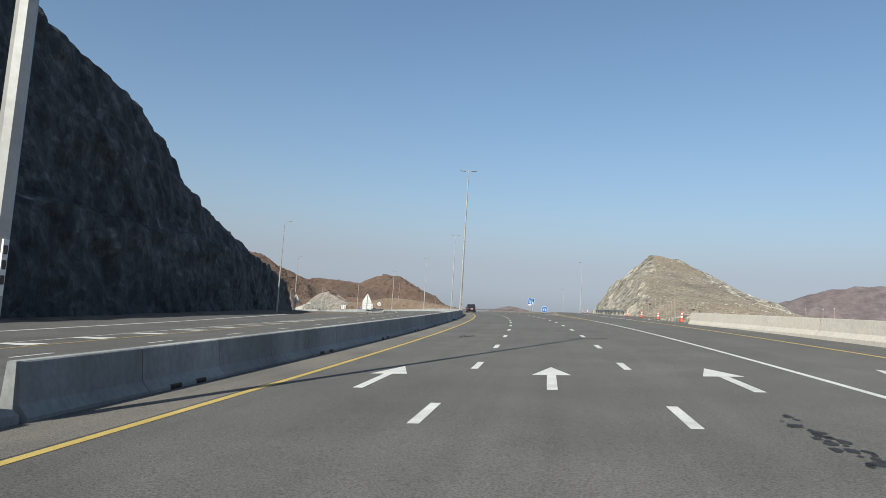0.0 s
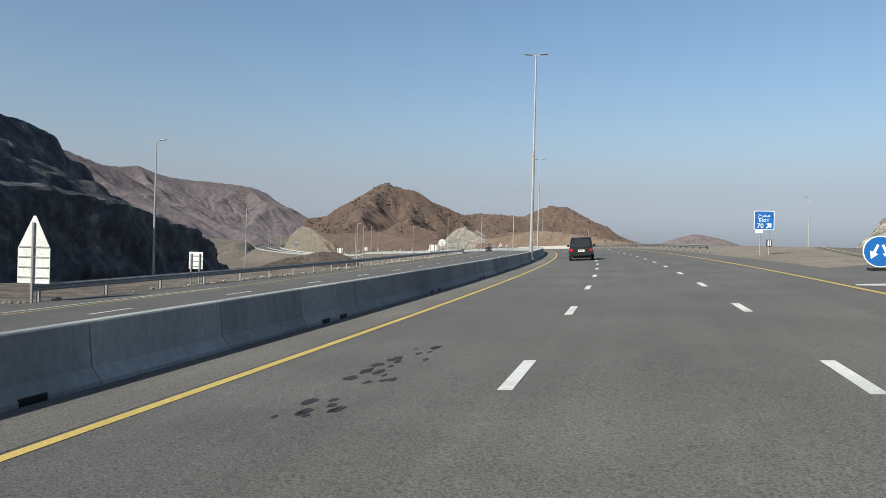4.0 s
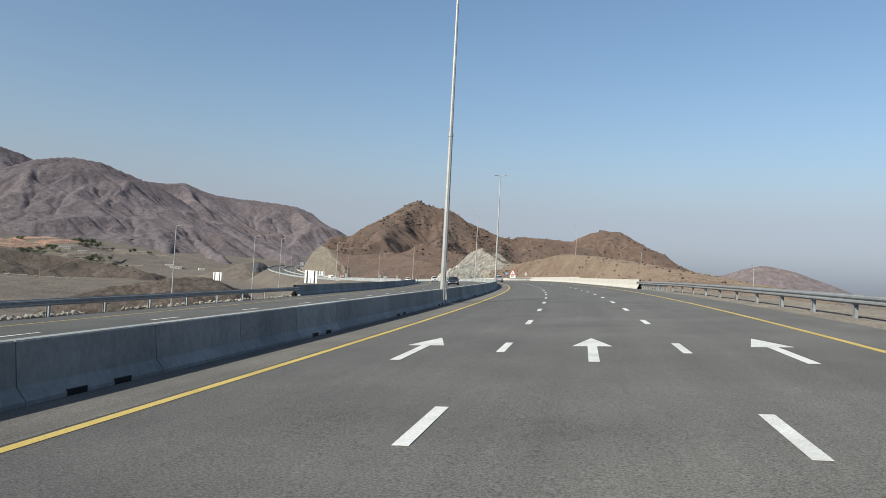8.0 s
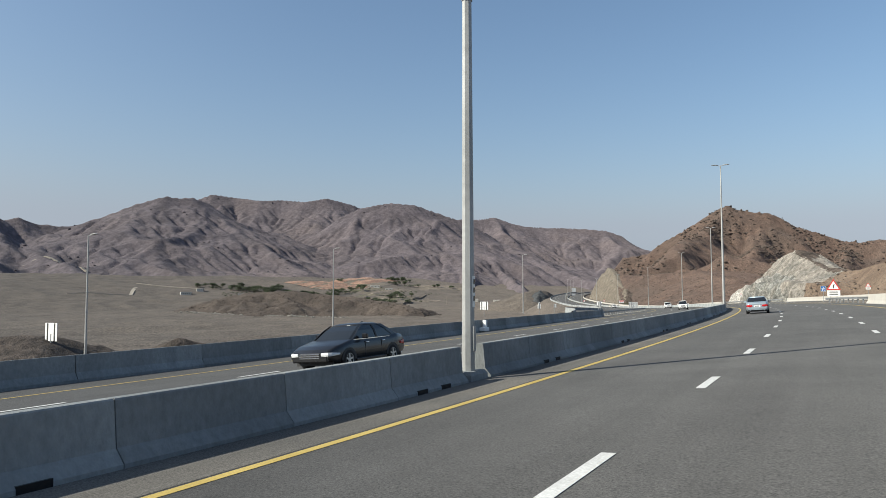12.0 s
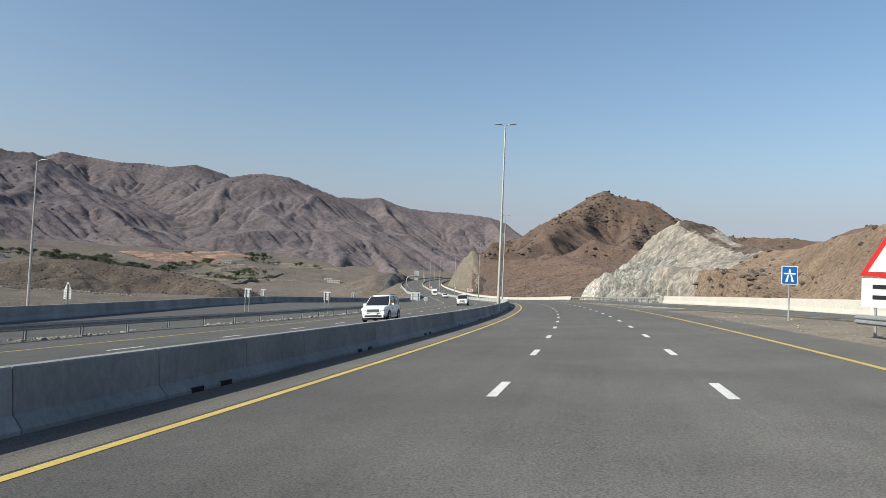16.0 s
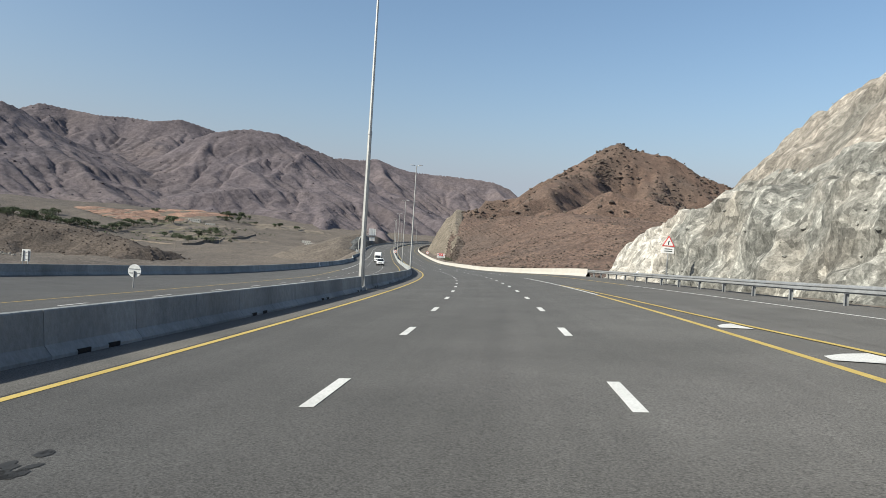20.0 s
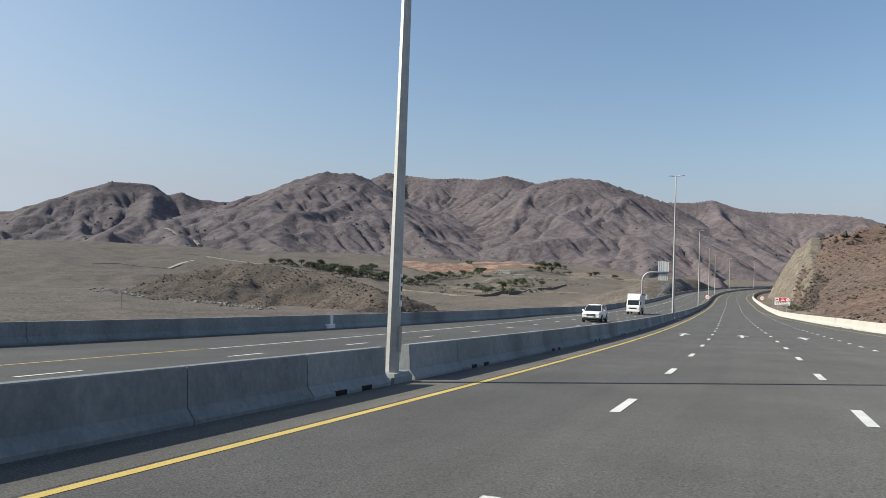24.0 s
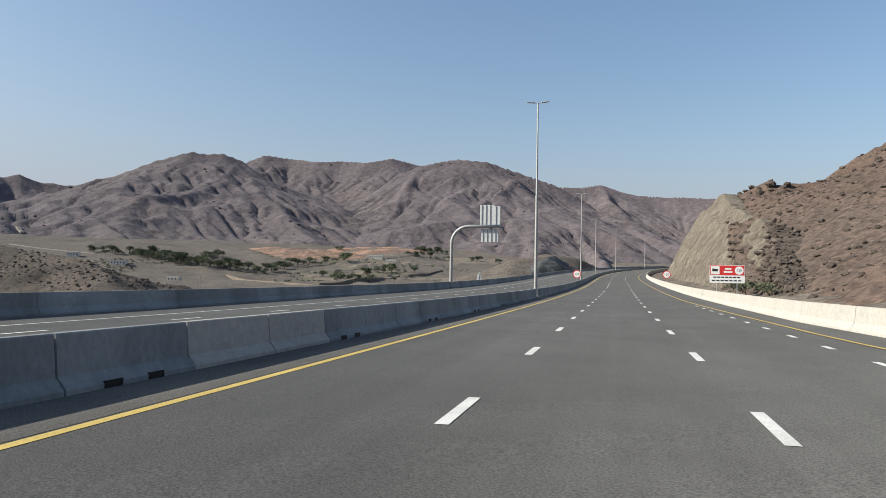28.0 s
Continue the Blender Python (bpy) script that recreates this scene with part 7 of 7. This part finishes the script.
# ---------------------------------------------------------------- the valley: terraces, walls, houses, trees
ORANGE_EARTH = mat("orange_earth", [(0.22, 0.13, 0.092), (0.32, 0.195, 0.14), (0.40, 0.275, 0.205)], 0.16, 10, 0.96, bump=0.8, bump_scale=0.8, fine=(0.5, 0.4), stretch=(1, 1, 0.3), big=(0.05, (0.19, 0.13, 0.10), 0.6))
FIELD = mat("dry_field", [(0.09, 0.077, 0.06), (0.135, 0.114, 0.09), (0.17, 0.142, 0.113)], 0.07, 10, 0.97, bump=0.5, bump_scale=1.0, fine=(0.6, 0.4))
PALE_EARTH = mat("pale_earth", [(0.19, 0.155, 0.122), (0.26, 0.22, 0.178)], 0.12, 8, 0.96, bump=0.6, bump_scale=1.0, fine=(0.6, 0.35))
GREEN_FIELD = mat("green_field", [(0.075, 0.082, 0.045), (0.115, 0.105, 0.07), (0.14, 0.118, 0.088)], 0.08, 10, 0.97, bump=0.5, bump_scale=1.0, fine=(0.5, 0.45))
TRACK = mat("pale_track", [(0.30, 0.265, 0.22), (0.38, 0.34, 0.285)], 0.1, 6, 0.96)
DRY_STONE = mat("dry_stone", [(0.13, 0.11, 0.09), (0.22, 0.19, 0.155)], 0.5, 7, 0.95, bump=0.8, bump_scale=1.5)
PLASTER = mat("white_plaster", [(0.50, 0.48, 0.44), (0.60, 0.58, 0.54)], 0.3, 5, 0.9)
LEAF = [mat("dusty_leaves", [(0.048, 0.064, 0.034), (0.085, 0.10, 0.058)], 0.3, 4, 0.8, island=0.25), mat("grey_green_leaves", [(0.06, 0.072, 0.045), (0.10, 0.11, 0.075)], 0.3, 4, 0.8, island=0.25)]
BARK = mat("bark", [(0.06, 0.045, 0.035), (0.11, 0.085, 0.065)], 1.5, 6, 0.95)


def land_z(x, y):
    """Height of the open land: the plain, or the hill that stands on it there."""
    z = float(ground_height(np.array([float(x)]), np.array([float(y)]))[0])
    for xs, ys, H in HILL_GRIDS:
        if xs[0] < x < xs[-1] and ys[0] < y < ys[-1]:
            i, j = int((x - xs[0]) / (xs[1] - xs[0])), int((y - ys[0]) / (ys[1] - ys[0]))
            z = max(z, float(H[i, j]))
    return z


def terrace_flight(x0, y0, x1, y1, levels, rise, tread, lean, fields, banks, label, seed):
    """Fields cut in steps down the slope from a top line, each behind a gouged bank that looks at the road."""
    rr = random.Random(seed)
    run = Vector((x1 - x0, y1 - y0, 0))
    out = Vector((run.y, -run.x, 0)).normalized()
    n = max(12, int(run.length / 5))
    for k in range(levels):
        t = tagged(new("terrace"), label, "terrace", "terraced fields")
        a, b = -lean * k * rr.uniform(0.3, 1.2), 1.0 + lean * k * rr.uniform(0.0, 0.8)
        toe, mid, rim, back = [], [], [], []
        for i in range(n + 1):
            u = a + (b - a) * i / n
            p = Vector((x0, y0, 0)) + run * u + out * (tread * k + rr.uniform(-1.2, 1.2) + 3 * math.sin(u * 5 + k))
            land = float(ground_height(np.array([p.x]), np.array([p.y]))[0])
            ease = min(1.0, 9 * min(i / n, 1 - i / n) + 0.1)
            top = land + (rise + 0.3 * math.sin(u * 23 + seed + k) + rr.uniform(-0.2, 0.2)) * ease
            toe.append(Vector((p.x, p.y, land - 1.6)) + out * (3.6 * rise + rr.uniform(0, 1.5)))
            mid.append(Vector((p.x, p.y, land + 0.35 * (top - land) + rr.uniform(-0.25, 0.35))) + out * (1.7 * rise + rr.uniform(-0.5, 0.9)))
            rim.append(Vector((p.x, p.y, top)))
            back.append(Vector((p.x, p.y, top + 0.3)) - out * (tread + 2))
        bm = bmesh.new()
        loft(bm, [rim, [(p + q) / 2 + Vector((0, 0, rr.uniform(-0.15, 0.2))) for p, q in zip(rim, back)], back], close=False, caps=False)
        bmesh.ops.recalc_face_normals(bm, faces=bm.faces[:])
        part("field", bm, fields[k % len(fields)], t)
        bm = bmesh.new()
        loft(bm, [toe, mid, rim], close=False, caps=False)
        bmesh.ops.recalc_face_normals(bm, faces=bm.faces[:])
        part("bank", bm, banks[k % len(banks)], t)


terrace_flight(-1104, 880, -1130, 985, 6, 2.9, 17.0, 0.03, (ORANGE_EARTH, FIELD), (ORANGE_EARTH,), "orange cut earth terrace below the mountain", 1)
terrace_flight(-1133, 994, -1222, 1142, 3, 3.2, 20.0, 0.0, (ORANGE_EARTH, FIELD), (ORANGE_EARTH,), "terrace with a long orange earth bank", 2)
terrace_flight(-1072, 1012, -1110, 1085, 2, 2.2, 18.0, 0.05, (FIELD,), (PALE_EARTH, DRY_STONE), "dry field behind a pale wall", 3)
terrace_flight(-1010, 925, -1050, 1030, 3, 2.0, 25.0, 0.06, (FIELD, GREEN_FIELD), (PALE_EARTH, DRY_STONE), "dry terraced field with sparse green", 4)
terrace_flight(-915, 860, -955, 985, 4, 1.6, 26.0, 0.05, (GREEN_FIELD, FIELD), (DRY_STONE, PALE_EARTH), "low field with dry-stone edges", 5)
terrace_flight(-1085, 1130, -1075, 1230, 4, 1.8, 20.0, 0.05, (FIELD,), (PALE_EARTH, DRY_STONE), "high field under the slope", 7)


def low_wall(points, height, thick, material, label):
    """A wall that follows the ground from point to point."""
    rings = []
    for i, (x, y) in enumerate(points):
        a, b = points[max(0, i - 1)], points[min(len(points) - 1, i + 1)]
        n = Vector((-(b[1] - a[1]), b[0] - a[0], 0)).normalized() * thick / 2
        z = land_z(x, y)
        p = Vector((x, y, 0))
        rings.append([p - n + Vector((0, 0, z - 2)), p + n + Vector((0, 0, z - 2)), p + n * 0.8 + Vector((0, 0, z + height)), p - n * 0.8 + Vector((0, 0, z + height))])
    bm = bmesh.new()
    loft(bm, rings)
    bmesh.ops.recalc_face_normals(bm, faces=bm.faces[:])
    return tagged(part("field_wall", bm, material), label, "wall", "field walls")


low_wall([(-734, 820), (-745, 838), (-768, 862), (-800, 898), (-850, 930), (-889, 962)], 2.0, 1.6, DRY_STONE, "dark dry-stone wall along the stream bed")
low_wall([(-890, 972), (-905, 1000), (-938, 1040)], 2.2, 1.4, DRY_STONE, "dark dry-stone wall by the fields")
low_wall([(-883, 796), (-840, 800), (-790, 808), (-738, 818)], 0.8, 1.6, PALE_EARTH, "pale earth wall beside a track")
low_wall([(-1010, 520), (-1008, 545), (-1000, 570), (-995, 592), (-1030, 606), (-1063, 620)], 0.5, 6.0, TRACK, "pale track across the plain")
low_wall([(-1120, 640), (-1100, 660), (-1076, 690), (-1050, 712)], 0.5, 5.0, TRACK, "pale track behind the hillock")
SLOPE = [(x0 + (x1 - x0) * k / 8, y0 + (y1 - y0) * k / 8) for (x0, y0), (x1, y1) in (((-1560, 574), (-1480, 635)), ((-1480, 635), (-1425, 655))) for k in range(8)]
low_wall(SLOPE, 0.7, 6.0, TRACK, "pale track cut across the mountain slope")


def small_house(x, y, w, d, h, turn, seed):
    """A flat-roofed farm house with a parapet, door and windows."""
    t = tagged(new("farm_house"), "small flat-roofed whitewashed farm house", "house", "farm houses")
    bm = bmesh.new()
    box(bm, -w / 2, -d / 2, -2, w / 2, d / 2, h)
    part("wall", bm, PLASTER, t)
    for x0, y0, x1, y1 in ((-w / 2, -d / 2, w / 2, -d / 2 + 0.25), (-w / 2, d / 2 - 0.25, w / 2, d / 2), (-w / 2, -d / 2 + 0.25, -w / 2 + 0.25, d / 2 - 0.25), (w / 2 - 0.25, -d / 2 + 0.25, w / 2, d / 2 - 0.25)):
        bm = bmesh.new()
        box(bm, x0, y0, h, x1, y1, h + 0.5)
        part("parapet", bm, PLASTER, t)
    k = -w / 2 + 1.0
    while k < w / 2 - 1.2:
        bm = bmesh.new()
        box(bm, k, -d / 2 - 0.03, h * 0.4, k + 0.9, -d / 2 + 0.1, h * 0.75)
        part("window", bm, GLASS, t)
        k += 2.4
    bm = bmesh.new()
    box(bm, w / 2 - 1.15, -d / 2 - 0.03, 0, w / 2 - 0.25, -d / 2 + 0.1, 2.1)
    part("door", bm, TIMBER, t)
    t.matrix_basis = pose(x, y, land_z(x, y), 0, 0, turn)


for i, (x, y, w, d, h, turn) in enumerate(((-830, 745, 9, 6, 3.2, 60), (-985, 660, 14, 8, 3.4, 75), (-1010, 690, 10, 7, 3.2, 70), (-940, 720, 12, 7, 3.2, 65), (-1040, 1010, 16, 8, 3.4, 55), (-1000, 1010, 12, 7, 3.2, 55), (-870, 1080, 18, 8, 3.4, 50), (-830, 1095, 10, 7, 3.2, 50), (-900, 1095, 12, 7, 3.2, 50), (-760, 1130, 10, 7, 3.2, 45))):
    small_house(x, y, w, d, h, turn, i)


def tree_mesh(seed, height, spread_r, dense):
    """Trunk with limbs, and a ragged crown of small leaf blades."""
    rr = random.Random(seed)
    bt = bmesh.new()
    tube(bt, (0, 0, -0.5), (0, 0, height * 0.45), height * 0.035, height * 0.022, 7)
    tips = []
    for k in range(6):
        a = k * math.tau / 6 + rr.uniform(-0.4, 0.4)
        tip = Vector((math.cos(a) * spread_r * rr.uniform(0.4, 0.8), math.sin(a) * spread_r * rr.uniform(0.4, 0.8), height * rr.uniform(0.6, 0.85)))
        tube(bt, (0, 0, height * rr.uniform(0.25, 0.42)), tip, height * 0.016, height * 0.006, 5)
        tips.append(tip)
    tips.append(Vector((0, 0, height * 0.85)))
    bc = bmesh.new()
    for tip in tips:
        for k in range(dense):
            v = Vector((rr.gauss(0, 1), rr.gauss(0, 1), rr.gauss(0, 0.6)))
            p = tip + v * spread_r * 0.26
            s = height * rr.uniform(0.035, 0.08)
            a, b = Vector((rr.uniform(-1, 1), rr.uniform(-1, 1), rr.uniform(-1, 1))).normalized(), Vector((rr.uniform(-1, 1), rr.uniform(-1, 1), rr.uniform(-1, 1))).normalized()
            bc.faces.new([bc.verts.new(p + a * s), bc.verts.new(p + b * s * 0.8), bc.verts.new(p - a * s), bc.verts.new(p - b * s * 0.8)])
    return bt, bc


KINDS = []
for k, (h, r, n) in enumerate(((5.5, 3.0, 60), (4.2, 2.8, 60), (7.0, 3.4, 70), (3.0, 2.2, 50), (2.2, 1.8, 45))):
    bt, bc = tree_mesh(50 + k, h, r, n)
    KINDS.append((shared("trunk", bt, BARK), shared("crown", bc, LEAF[k % 2]), h))


def tree(x, y, kind, size, turn, label, group, z=None):
    trunk, crown, h = KINDS[kind]
    t = tagged(new("tree" if h > 4 else "bush"), label, "tree" if h > 4 else "bush", group)
    part("trunk", trunk, parent=t)
    part("crown", crown, parent=t)
    t.matrix_basis = pose(x, y, land_z(x, y) if z is None else z, 0, 0, turn) @ Matrix.Diagonal((size, size, size, 1))
    return t


tr = random.Random(77)
# x0, y0, x1, y1, width, count
GROVES = ((-1080, 706, -1019, 755, 14, 34), (-1019, 755, -968, 774, 12, 30), (-968, 774, -928, 798, 15, 34), (-928, 798, -915, 841, 14, 26), (-915, 841, -970, 899, 14, 26), (-1010, 800, -1040, 830, 9, 14), (-975, 900, -1000, 960, 9, 12), (-1180, 1140, -1165, 1185, 16, 30), (-1100, 1080, -1040, 1190, 24, 20), (-860, 880, -930, 1000, 22, 22), (-1150, 1003, -1140, 1010, 3, 4), (-790, 850, -770, 900, 20, 8))
for x0, y0, x1, y1, wide, n in GROVES:
    ln = math.hypot(x1 - x0, y1 - y0)
    for i in range(n):
        a, q = tr.random(), tr.gauss(0, 0.5) * wide
        k = tr.choice((0, 1, 2, 3, 0, 1))
        tree(x0 + (x1 - x0) * a - (y1 - y0) / ln * q, y0 + (y1 - y0) * a + (x1 - x0) / ln * q, k, tr.uniform(0.75, 1.6), tr.uniform(0, 360), "dusty green acacia tree in the valley" if k != 3 else "low dusty green bush in the valley", "valley trees")


def shrubs(x0, x1, y0, y1, count, seed):
    """Low scrub over the fields, too much to count, each a loose tuft of blades."""
    rs = np.random.RandomState(seed)
    x, y = rs.uniform(x0, x1, 6 * count), rs.uniform(y0, y1, 6 * count)
    pick = np.argsort(-(fbm(x / 60 + seed, y / 60, 4) + 0.25 * rs.rand(len(x))))[:count]
    V, F = [], []
    for a, b in zip(x[pick], y[pick]):
        z, r = land_z(a, b), rs.uniform(0.5, 1.6)
        for k in range(14):
            c = np.array((a, b, z + 0.45 * r)) + rs.normal(0, 1, 3) * r * (0.5, 0.5, 0.3)
            u, v = rs.normal(0, 1, 3), rs.normal(0, 1, 3)
            u, v = u / np.linalg.norm(u) * r * 0.4, v / np.linalg.norm(v) * r * 0.35
            F.append([len(V) + m for m in range(4)])
            V += [c + u, c + v, c - u, c - v]
    return tagged(part("scrub", from_arrays("scrub", V, F, LEAF[0])), "sparse dusty green scrub over the fields", "scrub", kind="stuff")


shrubs(-1060, -780, 820, 1080, 420, 5)
shrubs(-1110, -900, 690, 860, 300, 6)
b = on_road(806, 14.8)
tree(b[0], b[1], 4, 1.0, 30, "low green bush growing behind the parapet", "roadside bushes", float(b[2]) - 0.2)
for s, d in ((812, 15.5), (800, 16.0)):
    b = on_road(s, d)
    tree(b[0], b[1], 4, 0.8, 100, "low green bush growing behind the parapet", "roadside bushes", float(b[2]) - 0.2)

# timber poles of a power line in the valley
t = tagged(new("utility_pole"), "thin dark timber utility pole with a crossarm", "pole", "power line poles")
bm = bmesh.new()
tube(bm, (0, 0, -1), (0, 0, 8.5), 0.14, 0.1, 7)
part("shaft", bm, TIMBER, t)
bm = bmesh.new()
box(bm, -1.1, -0.06, 7.9, 1.1, 0.06, 8.05)
part("crossarm", bm, TIMBER, t)
POLES = [(-640, 722), (-655, 770), (-665, 815), (-672, 850), (-500, 560), (-760, 735)]
for i, (x, y) in enumerate(POLES):
    m = pose(x, y, land_z(x, y), 0, 0, 30)
    if i == 0:
        t.matrix_basis = m
    else:
        copy_thing(t, m)
